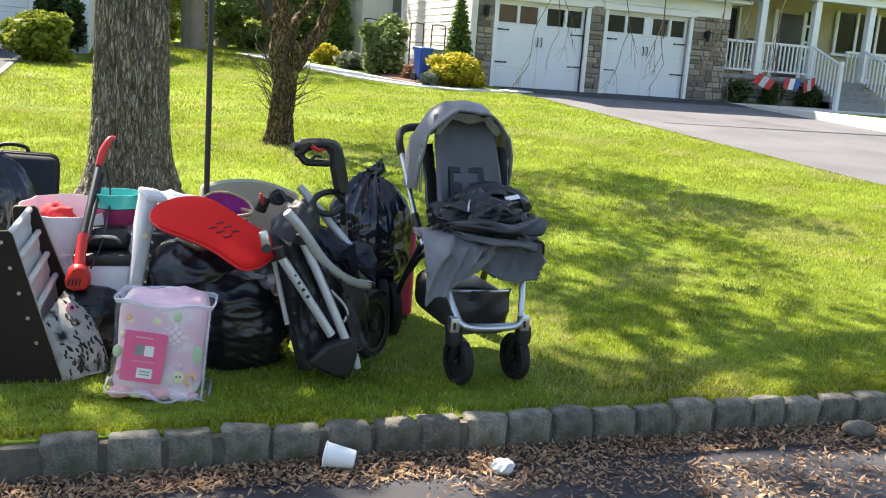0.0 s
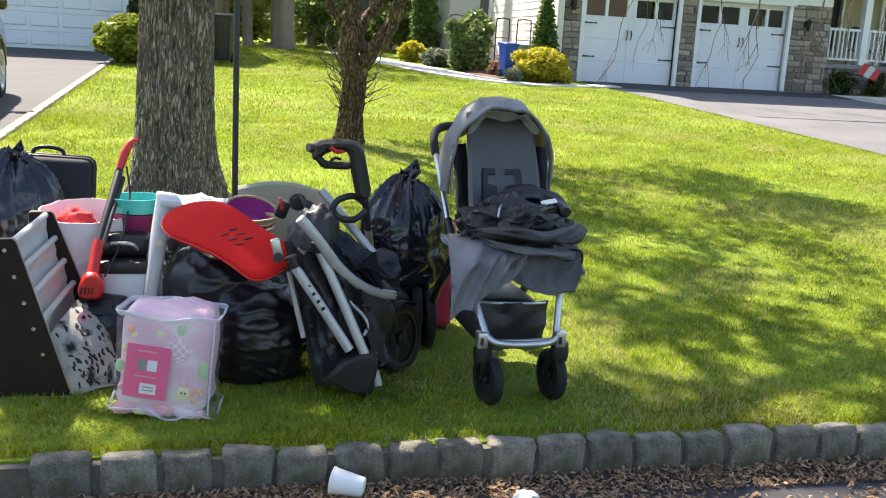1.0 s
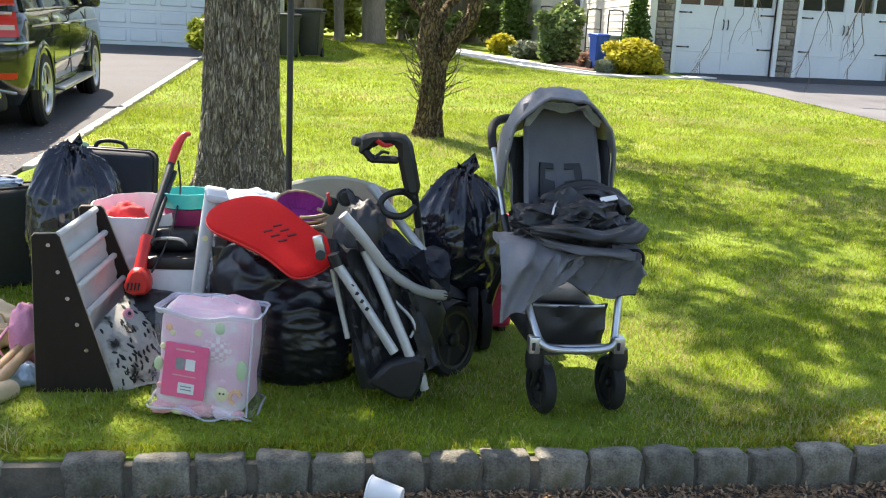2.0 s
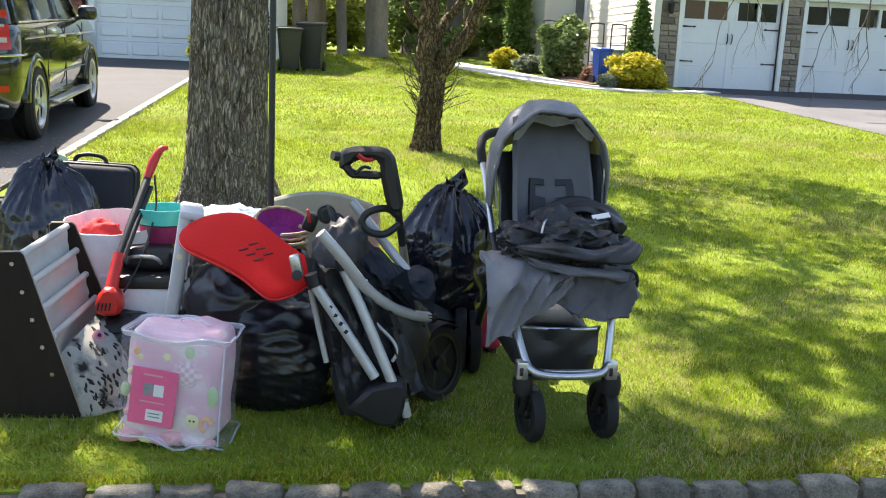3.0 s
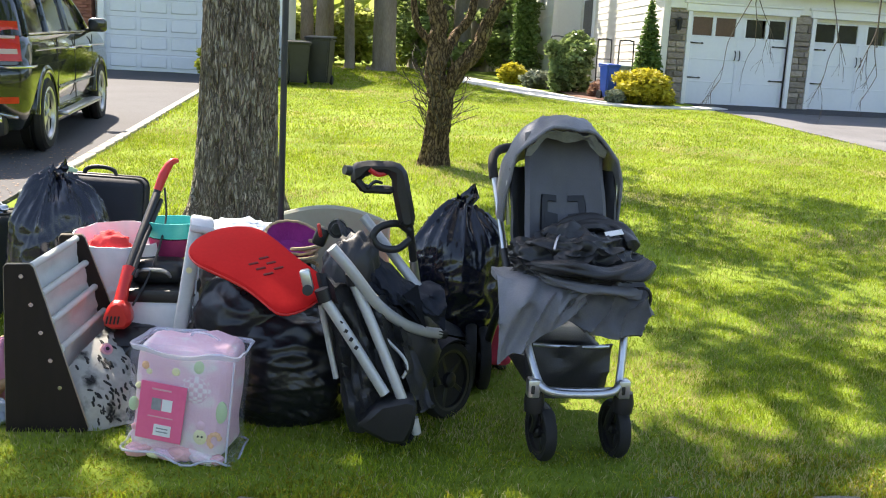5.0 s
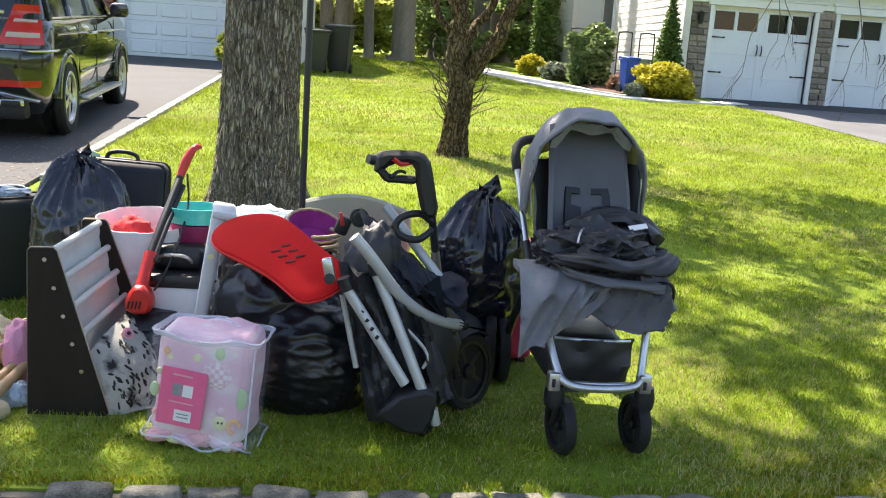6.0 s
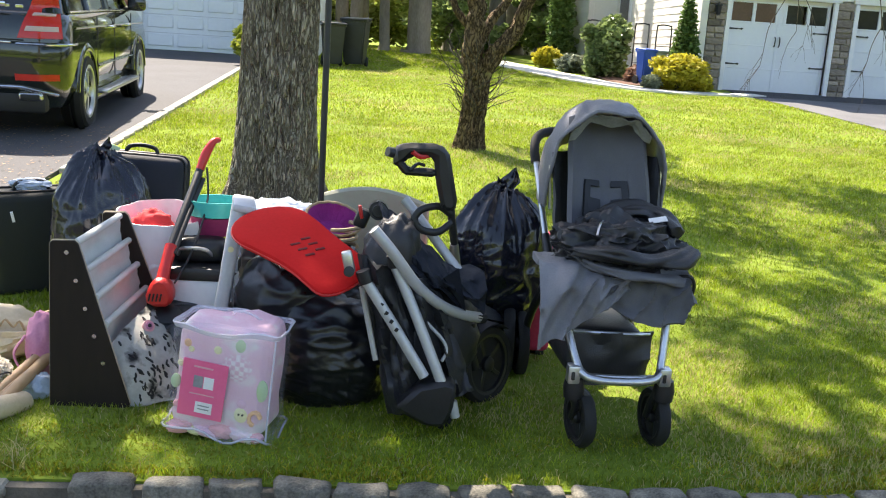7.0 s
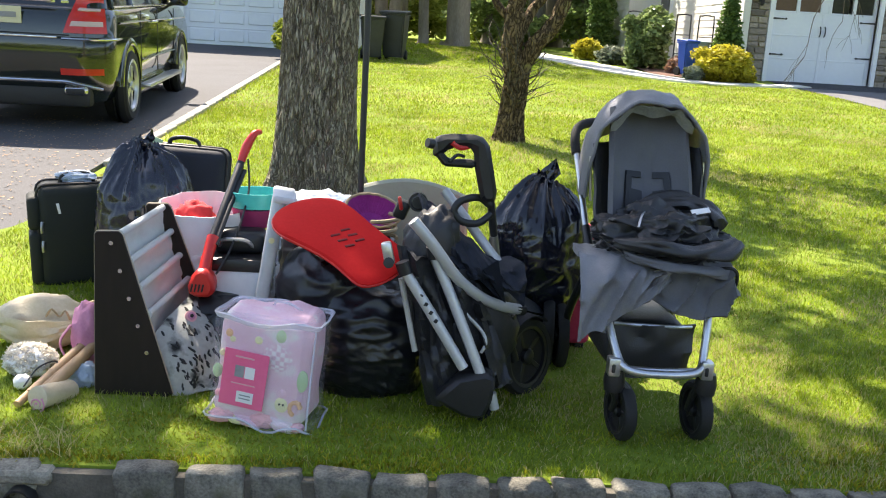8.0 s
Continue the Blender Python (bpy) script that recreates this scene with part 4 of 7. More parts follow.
tube([(-0.03, 0, 1.25), (-0.25, 0.05, 1.55), (-0.3, 0.1, 2.2)], [0.045, 0.035, 0.025], 8, 5, lb, 1, 0.3)
part("limb", lb, BARK2, t2, "forked mossy limbs", angle=80)
sb = bmesh.new()
for k in range(64):
    a = rng.uniform(0, 6.28)
    r0 = 0.10
    z = rng.uniform(0.35, 0.95)
    out = rng.uniform(0.12, 0.42)
    h = rng.uniform(0.15, 0.6)
    s = -1 if math.cos(a) < 0 else 1
    tube([(r0 * math.cos(a), r0 * math.sin(a), z), ((r0 + out * 0.5) * math.cos(a), (r0 + out * 0.5) * math.sin(a), z + h * rng.uniform(0.2, 0.6)), ((r0 + out) * math.cos(a + rng.uniform(-0.8, 0.8)), (r0 + out) * math.sin(a + rng.uniform(-0.8, 0.8)), z + h * rng.uniform(0.5, 1.1))], [0.007, 0.003], 4, 3, sb)
part("sucker_twig", sb, TWIG, t2, "thin bare sucker twigs")
cb = bmesh.new()
tips = []
for k in range(10):
    a = k * 2.4 + 0.5
    s = [(-0.05, 0.1, 2.5), (0.85, -0.2, 2.3), (0.38, 0.2, 2.1), (-0.3, 0.1, 2.2)][k % 4]
    limbs(cb, s, (math.cos(a), math.sin(a), 0.8), 1.5, 0.035, 3, rng, 0.0, 0.8, tips, 5)
part("branch", cb, TWIG, t2, "fine upper branches")
# leaves out of sight, added so the right lawn gets dappled shade
leaf_object("crown", foliage([(tuple(t), (0.35, 0.35, 0.25)) for t in tips], 7000, 0.07, 8), LEAF_CROWN, t2, "thin leaves above the view, added for dappled shade")

pole = thing("garden_pole", "slim black steel pole standing in the heap", "pole", pose(-0.733, 1.40, 0.0))
part("shaft", tube([(0, 0, 0.06), (0, 0, 0.6), (0.003, 0.0, 1.5), (0.006, 0.0, 2.7)], 0.0135, 10, 5), IRON, pole)
part("foot", lathe([(0.0, 0.1), (0.02, 0.1), (0.03, 0.07), (0.10, 0.06), (0.10, 0.03), (0.0, 0.03)], pose(0, 0, 0.01), 20), IRON, pole)

# ---- planting, bins, car, woods ----


def shrub(name, label, x, y, clumps, n, size, mat, seed, stems=True, mulch=0.0):
    z = rise(9, y)
    s = thing(name, label, "shrub", pose(x, y, z - 0.02))
    if stems:
        b = bmesh.new()
        r = random.Random(seed)
        for c, rad in clumps:
            tube([(r.uniform(-0.05, 0.05), r.uniform(-0.05, 0.05), 0), (c[0] * 0.4, c[1] * 0.4, c[2] * 0.5), c], [0.018, 0.006], 5, 3, b)
        part("stem", b, TWIG, s)
    leaf_object("foliage", foliage(clumps, n, size, seed), mat, s)
    return s


def ball(n, r, seed, h):
    g = random.Random(seed)
    out = [((0, 0, h * 0.5), (r * 0.8, r * 0.8, h * 0.48))]
    for k in range(n):
        a, e = g.uniform(0, 6.28), g.uniform(0.15, 1.0)
        out.append(((math.cos(a) * r * 0.72, math.sin(a) * r * 0.72, h * e * 0.8), (r * g.uniform(0.22, 0.4), r * g.uniform(0.22, 0.4), h * g.uniform(0.12, 0.24))))
    return out


MB = bmesh.new()
for (x0, x1, y0, y1) in ((5.0, 7.0, 18.55, 27),):
    sheet(lambda u, v: Vector((x0 + (x1 - x0) * u, y0 + (y1 - y0) * v, rise(9, y0 + (y1 - y0) * v) + 0.03)), 2, 12, 0, MB)
solid("mulch_bed", MB, MULCH, "dark red mulch bed along the house wall", "mulch bed", kind="structure")
shrub("rhododendron", "broad-leaved evergreen shrub with pale leaf tips", 5.25, 20.9, ball(14, 0.64, 2, 1.45) + [((0.15, 0, 1.3), (0.28, 0.28, 0.3))], 7000, 0.085, LEAF_RHODO, 3)
shrub("cypress", "tall narrow dark green conical cypress", 6.55, 18.75, [((0, 0, 0.25 + 0.2 * k), (0.44 * (1 - k / 11.5) + 0.02, 0.44 * (1 - k / 11.5) + 0.02, 0.24)) for k in range(11)], 9000, 0.05, LEAF_CYP, 5)
shrub("golden_shrub", "bright golden-yellow feathery low shrub", 6.24, 17.85, ball(16, 0.68, 7, 0.86), 9000, 0.05, LEAF_GOLD, 7)
shrub("grey_shrub", "small grey-green shrub beside the path", 5.55, 17.7, ball(6, 0.26, 9, 0.36), 1200, 0.05, LEAF_GREY, 9)
shrub("grey_shrub", "low grey-green shrub by the path's bend", 4.75, 22.2, ball(8, 0.5, 11, 0.5), 1800, 0.07, LEAF_GREY, 11)
shrub("golden_shrub", "small yellow-green shrub behind the path", 4.35, 23.8, ball(8, 0.45, 12, 0.62), 1800, 0.07, LEAF_GOLD, 12)
shrub("russet_shrub", "low russet azalea against the wall", 5.75, 19.6, ball(8, 0.36, 13, 0.46), 1500, 0.06, LEAF_RED, 13)
shrub("cypress", "slim dark arborvitae at the far corner", 5.1, 26.2, [((0, 0, 0.3 + 0.35 * k), (0.42, 0.42, 0.4)) for k in range(9)], 6000, 0.07, LEAF_CYP, 14)
shrub("hedge_bush", "rounded yellow-green hedge bush by the driveway", -2.78, 17.6, ball(18, 0.66, 15, 1.05), 9000, 0.07, LEAF_HEDGE, 15)
shrub("hedge_bush", "dark evergreen bush at the house corner", -2.55, 20.2, ball(14, 0.60, 16, 1.5), 4200, 0.08, LEAF_BOX, 16)
for k, x in enumerate((14.85, 15.93, 17.14)):
    shrub("box_ball", "small clipped round box bush before the porch", x, 18.95, ball(8, 0.36, 20 + k, 0.66), 2600, 0.045, LEAF_BOX, 20 + k)

# trellis hoops by the wall
for x, y in ((5.15, 22.0), (5.95, 20.3), (6.1, 19.0)):
    h = thing("trellis_hoop", "black iron hoop trellis against the wall", "trellis", pose(x, y, rise(9, y)), "trellis hoops")
    part("hoop", tube([(-0.17, 0, 0), (-0.17, 0, 1.25), (-0.12, 0, 1.36), (0, 0, 1.38), (0.12, 0, 1.36), (0.17, 0, 1.25), (0.17, 0, 0)], 0.017, 6, 3), IRON, h)
    for z in (0.45, 0.9):
        part("rung", tube([(-0.17, 0, z), (0.17, 0, z)], 0.01, 5, 1), IRON, h)


def wheelie(x, y, rot, label, mat, w=0.55, h=1.0, cat="wheelie bin"):
    b = thing("wheelie_bin", label, cat, pose(x, y, rise(9, y) + 0.01, 0, 0, rot), "household bins")
    prof = bmesh.new()
    v0 = [prof.verts.new(p) for p in ((-w * 0.38, -w * 0.36, 0.05), (w * 0.38, -w * 0.36, 0.05), (w * 0.38, w * 0.36, 0.05), (-w * 0.38, w * 0.36, 0.05))]
    v1 = [prof.verts.new(p) for p in ((-w * 0.5, -w * 0.52, h * 0.92), (w * 0.5, -w * 0.52, h * 0.92), (w * 0.5, w * 0.5, h * 0.92), (-w * 0.5, w * 0.5, h * 0.92))]
    for k in range(4):
        prof.faces.new((v0[k], v0[(k + 1) % 4], v1[(k + 1) % 4], v1[k]))
    prof.faces.new(v0[::-1])
    prof.faces.new(v1)
    bmesh.ops.bevel(prof, geom=list(prof.edges), offset=0.03, segments=2, affect="EDGES")
    part("body", prof, mat, b)
    lid = box(w * 1.1, w * 1.14, 0.05, pose(0, -0.01, h * 0.95, 4), 0.02, 3)
    part("lid", lid, mat, b, "domed lid")
    part("rim", box(w * 1.06, w * 1.08, 0.04, pose(0, 0, h * 0.90), 0.012, 2), mat, b)
    part("handle", tube([(-w * 0.4, w * 0.55, h * 0.93), (-w * 0.4, w * 0.66, h * 0.95), (w * 0.4, w * 0.66, h * 0.95), (w * 0.4, w * 0.55, h * 0.93)], 0.016, 6, 2), mat, b)
    for s in (-1, 1):
        part("wheel", lathe([(0, -0.03), (0.10, -0.03), (0.11, -0.015), (0.11, 0.015), (0.10, 0.03), (0, 0.03)], pose(s * w * 0.40, w * 0.36, 0.11, 0, 90), 18), TYRE, b)
    return b


wheelie(-1.42, 18.75, 8, "dark grey plastic wheelie bin on the lawn edge", BINPLASTIC, 0.50, 0.98)
wheelie(-0.93, 19.15, -12, "tall dark grey wheelie bin with a paler lid", BINPLASTIC, 0.56, 1.10)
wheelie(5.72, 18.95, 20, "bright blue recycling bin by the house wall", BLUEPLASTIC, 0.34, 0.84, "recycling bin")
wheelie(6.02, 19.12, 20, "pale grey recycling bin by the house wall", GREYBIN, 0.36, 0.82, "recycling bin")

# ---- parked car on the left drive ----
CZ = rise(9, 8.94)
car = thing("car", "dark green-grey sport utility car parked on the driveway", "car", pose(-4.49, 8.94, CZ - 0.01, 2.4, 0, 4.2))
# level: height, half width, rear end, front end, corner radius
LEVELS = [(0.27, 0.84, -2.34, 2.30, 0.30), (0.40, 0.895, -2.43, 2.40, 0.32), (0.52, 0.925, -2.475, 2.46, 0.34), (0.66, 0.938, -2.50, 2.47, 0.36), (0.80, 0.944, -2.505, 2.45, 0.37), (0.865, 0.943, -2.49, 2.42, 0.38), (0.885, 0.941, -2.44, 2.40, 0.38), (0.96, 0.938, -2.43, 2.34, 0.38), (1.06, 0.925, -2.405, 2.20, 0.38), (1.13, 0.905, -2.375, 2.00, 0.38), (1.16, 0.87, -2.34, 1.80, 0.36)]


def level_at(z):
    zs = [l[0] for l in LEVELS]
    return [float(np.interp(z, zs, [l[k] for l in LEVELS])) for k in (1, 2, 3, 4)]


def plan_ring(w, r, f, rad, z, n=9):
    """A rounded rectangle seen from above, as a ring of points."""
    out = []
    for cx, cy, a0 in ((w - rad, r + rad, -90), (w - rad, f - rad, 0), (rad - w, f - rad, 90), (rad - w, r + rad, 180)):
        for k in range(n):
            a = radians(a0 + 90 * k / (n - 1))
            out.append((cx + rad * math.cos(a), cy + rad * math.sin(a), z))
    return out


def on_corner(q, z, lift, s):
    """A point on the body's skin round the rear corner: q metres from x = 0 along the rear, the corner and the side."""
    w, r, f, rad = level_at(z)
    run = w - rad
    if q < run:
        p = Vector((q, r - lift, z))
    elif q < run + rad * math.pi / 2:
        a = (q - run) / rad
        p = Vector((run + (rad + lift) * math.sin(a), r + rad - (rad + lift) * math.cos(a), z))
    else:
        p = Vector((w + lift, r + rad + (q - run - rad * math.pi / 2), z))
    return Vector((p.x * s, p.y, p.z))


def loft(stations, bm=None):
    b = bm or bmesh.new()
    rings = [[b.verts.new(p) for p in s] for s in stations]
    n = len(rings[0])
    for p, q in zip(rings, rings[1:]):
        for k in range(n):
            b.faces.new((p[k], p[(k + 1) % n], q[(k + 1) % n], q[k]))
    b.faces.new(rings[0])
    b.faces.new(rings[-1][::-1])
    return b


part("body", loft([plan_ring(w, r, f, rad, z) for z, w, r, f, rad in LEVELS]), CARPAINT, car, "glossy dark green-grey bodywork", angle=50)
part("glasshouse", loft([plan_ring(0.865, -2.33, 1.25, 0.24, 1.15), plan_ring(0.80, -2.22, 0.75, 0.26, 1.42), plan_ring(0.725, -2.12, 0.32, 0.28, 1.62)]), CARGLASS, car, "dark tinted windows", angle=50)
part("roof", loft([plan_ring(0.735, -2.16, 0.34, 0.28, 1.61), plan_ring(0.725, -2.14, 0.28, 0.28, 1.68), plan_ring(0.62, -2.0, 0.12, 0.28, 1.75)]), CARPAINT, car, angle=60)
for s in (-1, 1):
    for yb, yt in ((-2.05, -1.90), (-1.18, -1.10), (-0.12, -0.12), (1.12, 0.28)):
        part("pillar", tube([(s * 0.868, yb, 1.15), (s * 0.80, (yb + yt) / 2, 1.42), (s * 0.728, yt, 1.63)], 0.034, 8, 3), CARPAINT, car)
    part("belt_trim", tube([(s * 0.885, -2.0, 1.162), (s * 0.885, -0.9, 1.165), (s * 0.885, 1.2, 1.16)], 0.011, 6, 3), CHROME, car, "bright belt moulding")
    part("roof_rail", tube([(s * 0.63, -1.8, 1.74), (s * 0.66, -1.6, 1.79), (s * 0.66, 0.0, 1.78), (s * 0.63, 0.15, 1.73)], 0.018, 6, 4), CHROME, car, "roof rail")
    part("side_moulding", tube([(s * 0.940, -1.02, 0.60), (s * 0.946, 0.0, 0.605), (s * 0.940, 1.02, 0.60)], 0.022, 8, 3, None, 0.5), CARPAINT, car, "rubbing strip in body colour")
    part("shoulder_crease", tube([(s * 0.934, -2.0, 1.015), (s * 0.936, 0.0, 1.005), (s * 0.932, 1.9, 0.985)], 0.012, 6, 3), CARPAINT, car)
    part("sill", box(0.10, 2.05, 0.16, pose(s * 0.875, 0.0, 0.30), 0.03, 2), CARPAINT, car)
    part("running_board", box(0.17, 2.06, 0.045, pose(s * 0.955, 0.0, 0.325), 0.016, 2), ALLOY, car, "silver running board")
    for yb in (-1.02, -0.08, 1.02):
        part("door_gap", box(0.012, 0.012, 0.70, pose(s * 0.938, yb, 0.77), 0.002, 1), CARBLACK, car)
    for yb in (-0.30, 0.72):
        part("door_handle", tube([(s * 0.93, yb - 0.11, 0.985), (s * 0.968, yb - 0.07, 0.99), (s * 0.968, yb + 0.07, 0.99), (s * 0.93, yb + 0.11, 0.985)], 0.015, 8, 3), CHROME, car, "chrome door handle")
    mr = part("wing_mirror", box(0.22, 0.13, 0.17, pose(s * 1.03, 0.92, 1.24), 0.05, 4), CARPAINT, car)
    part("mirror_glass", box(0.17, 0.006, 0.12, pose(s * 1.03, 0.853, 1.24), 0.02, 2), CARGLASS, mr)
    part("mirror_arm", tube([(s * 0.87, 0.95, 1.16), (s * 0.98, 0.93, 1.19)], 0.028, 8, 1), CARBLACK, mr)
    for yw in (-1.55, 1.55):
        m = pose(s * 0.795, yw, 0.372, 0, 90 if s > 0 else -90)
        part("wheel_arch", lathe([(0.425, 0.10), (0.425, 0.156), (0.36, 0.10), (0, 0.10), (0, 0.05), (0.425, 0.05)], m, 40), CARBLACK, car, "black wheel well")
        flare = bmesh.new()
        for k in range(25):
            a0 = radians(4 + 172 * k / 24)
            ring_pts = []
            for rr_, dx in ((0.415, 0.120), (0.415, 0.162), (0.432, 0.170), (0.462, 0.164), (0.488, 0.146), (0.488, 0.10)):
                ring_pts.append(flare.verts.new((s * (0.795 + dx), yw + rr_ * math.cos(a0), 0.372 + rr_ * math.sin(a0))))
            if k:
                for j in range(5):
                    flare.faces.new((last_pts[j], last_pts[j + 1], ring_pts[j + 1], ring_pts[j]))
            last_pts = ring_pts
        part("arch_flare", flare, CARPAINT, car, "flared wheel-arch lip")
        w_ = part("wheel", lathe([(0.25, -0.06), (0.34, -0.06), (0.366, -0.03), (0.372, 0.05), (0.366, 0.14), (0.34, 0.166), (0.275, 0.166), (0.262, 0.15), (0.25, -0.06)], m, 40), TYRE, car, "black tyre")
        part("rim", lathe([(0.0, 0.085), (0.05, 0.09), (0.22, 0.05), (0.245, 0.14), (0.262, 0.160), (0.268, 0.15), (0.25, -0.05), (0, -0.05)], m, 36), CARBLACK, w_)
        part("rim_ring", lathe([(0.228, 0.13), (0.24, 0.160), (0.262, 0.168), (0.274, 0.160)], m, 36), ALLOY, w_, "silver alloy rim")
        for k in range(5):
            a = 72 * k + 12
            sp = bmesh.new()
            prof_ = [(0.03, -0.034), (0.12, -0.036), (0.245, -0.062), (0.245, 0.062), (0.12, 0.036), (0.03, 0.034)]
            hi_ = [sp.verts.new((x, y, 0.152 - 0.02 * x / 0.245)) for x, y in prof_]
            lo_ = [sp.verts.new((x, y, 0.10)) for x, y in prof_]
            sp.faces.new(hi_)
            for j in range(6):
                sp.faces.new((hi_[j], lo_[j], lo_[(j + 1) % 6], hi_[(j + 1) % 6]))
            bmesh.ops.bevel(sp, geom=[e for e in sp.edges if len(e.link_faces) == 2], offset=0.008, segments=2, affect="EDGES")
            sp.transform(m @ pose(0, 0, 0, 0, 0, a))
            part("spoke", sp, ALLOY, w_, "broad alloy spoke")
        part("centre_cap", lathe([(0, 0.165), (0.04, 0.162), (0.05, 0.14), (0, 0.13)], m, 16), ALLOY, w_)

    # tail lamp wrapped round the corner, narrower at the top
    def lamp_skin(z0, z1, lift, q_in=0.0, s=s):
        def f(u, v):
            z = z0 + (z1 - z0) * v
            k = (z - 0.92) / 0.36
            qa, qb = 0.52 + 0.12 * k + q_in, 0.93 - 0.05 * k - q_in
            return on_corner(qa + (qb - qa) * u, z, lift, s)
        return sheet(f, 14, 8, 0.012)
    lp = part("tail_lamp", lamp_skin(0.92, 1.28, 0.012), REDLENS, car, "tall red tail lamp")
    part("lamp_band", lamp_skin(0.985, 1.03, 0.018, 0.04), CLEARLENS, lp, "pale lens band")
    part("lamp_band", lamp_skin(1.13, 1.165, 0.018, 0.05), CLEARLENS, lp, "pale lens band")
    part("bumper_ledge", tube([on_corner(0.52 + 0.075 * k, 0.868, 0.004, s) for k in range(11)], 0.012, 6, 1), CHROME, car, "bright bumper ledge strip")
    part("reflector", sheet(lambda u, v, s=s: on_corner(0.50 + 0.40 * u, 0.535 + 0.06 * v, 0.006, s), 12, 2, 0.01), REDLENS, car, "red bumper reflector")
    part("exhaust_tip", box(0.22, 0.10, 0.085, pose(s * 0.62, -2.42, 0.385), 0.03, 3), CHROME, car, "chrome exhaust tip")
    part("exhaust_mouth", box(0.17, 0.02, 0.05, pose(s * 0.62, -2.468, 0.385), 0.008, 2), CARBLACK, car)
part("bumper_strip", tube([on_corner(abs(q), 0.47 - 0.07 * max(0.0, abs(q) - 0.55) / 0.3, 0.008, -1 if q < 0 else 1) for q in [-0.86 + 0.043 * k for k in range(41)]], 0.018, 8, 1), CHROME, car, "bright lower bumper strip")
part("valance", box(1.50, 0.16, 0.20, pose(0, -2.36, 0.33), 0.04, 2), CARBLACK, car)
part("loading_lip", box(0.96, 0.05, 0.02, pose(0, -2.475, 0.878), 0.006, 2), CHROME, car, "chrome loading lip")
part("tailgate_gap", box(1.15, 0.012, 0.012, pose(0, -2.442, 0.90), 0.003, 1), CARBLACK, car)
part("tailgate_strip", box(0.86, 0.03, 0.05, pose(0, -2.42, 1.215), 0.014, 2), CHROME, car, "chrome tailgate strip")
part("plate", box(0.31, 0.012, 0.155, pose(0, -2.428, 1.06), 0.006, 1), PLATE, car, "pale blank plate")
part("plate_bar", box(0.22, 0.006, 0.05, pose(0, -2.436, 1.06), 0.002, 1), GREYINK, car)
for k in range(2):
    part("badge_bar", box(0.07, 0.008, 0.03, pose(0.42 + 0.12 * k, -2.405, 1.20), 0.004, 1), CHROME, car, "small bright badge bar")
part("underbody", box(1.5, 4.2, 0.2, pose(0, 0, 0.34), 0.05), CARBLACK, car)

# ---- woods behind ----
wr = random.Random(21)
for k in range(24):
    x = wr.uniform(-16, 16) if k > 9 else (-0.2, 0.85, 3.6, -1.2, 2.3, 4.4, -2.6, 5.2, 1.6, -4.0)[k]
    y = wr.uniform(31, 52) if k > 9 else (27.2, 26.95, 30, 31, 34, 31, 33, 36, 38, 35)[k]
    r = (0.16, 0.36, 0.30, 0.22, 0.2, 0.34, 0.25, 0.2, 0.18, 0.3)[k] if k <= 9 else wr.uniform(0.12, 0.32)
    z = rise(9, y) - 0.1
    t_ = thing("woodland_tree", "tall grey-brown woodland trunk with spring leaves", "tree", pose(x, y, z), "woodland trees")
    ln = wr.uniform(-0.4, 0.4)
    part("trunk", tube([(0, 0, 0), (0.02, 0, 0.35), (ln * 0.3, 0, 3), (ln, 0, 9), (ln * 1.5, 0, 14)], [r * 1.6, r * 1.05, r * 0.95, r * 0.8, r * 0.4], 12, 4, None, 1, 0.12), WOODS, t_)
    lb = bmesh.new()
    tips = []
    for j in range(3):
        a = wr.uniform(0, 6.28)
        limbs(lb, (ln * 0.4, 0, wr.uniform(2.4, 8)), (math.cos(a), math.sin(a), 0.5), 2.4, r * 0.22, 2, wr, 0.0, 0.7, tips, 5)
    part("limb", lb, WOODS, t_)
    cl = [(tuple(p), (1.0, 1.0, 0.7)) for p in tips]
    leaf_object("crown", foliage(cl, 480, 0.17, 50 + k), LEAF_WOODS, t_, "loose spring foliage")
for k in range(15):
    x, y = (-13 + 1.9 * k + wr.uniform(-0.6, 0.6)), wr.uniform(29, 38)
    h = wr.uniform(1.0, 2.6)
    if 5 < x < 14 and y < 31:
        y = 33
    shrub("understorey_bush", "loose green bush at the wood's edge", x, y, ball(9, wr.uniform(0.9, 1.7), 70 + k, h), 2600, 0.15, LEAF_WOODS if k % 4 else LEAF_HEDGE, 90 + k)
for k, (x, y, h) in enumerate(((2.0, 29.5, 7.0), (5.0, 29.0, 5.5), (4.2, 33, 9), (-3.5, 31.5, 8))):
    s = thing("conifer", "dark green spreading conifer at the wood's edge", "tree", pose(x, y, rise(9, y)), "conifers")
    part("trunk", tube([(0, 0, 0), (0, 0, h)], [0.16, 0.03], 8, 1), WOODS, s)
    leaf_object("foliage", foliage([((math.cos(j * 2.4) * 1.3 * (1 - j / 16) * 0.5, math.sin(j * 2.4) * 1.3 * (1 - j / 16) * 0.5, 0.5 + h * j / 16), (1.3 * (1 - j / 16.5), 1.3 * (1 - j / 16.5), h * 0.05)) for j in range(16)], 3600, 0.13, 130 + k), LEAF_DARK, s)
# a shed with a grey roof among the trees
sd = thing("far_shed", "small grey-roofed shed among the trees", "shed", pose(4.6, 33.5, rise(9, 33.5)))
part("wall", span(-1.5, 1.5, 0, 2, 0, 2.0), SIDING, sd)
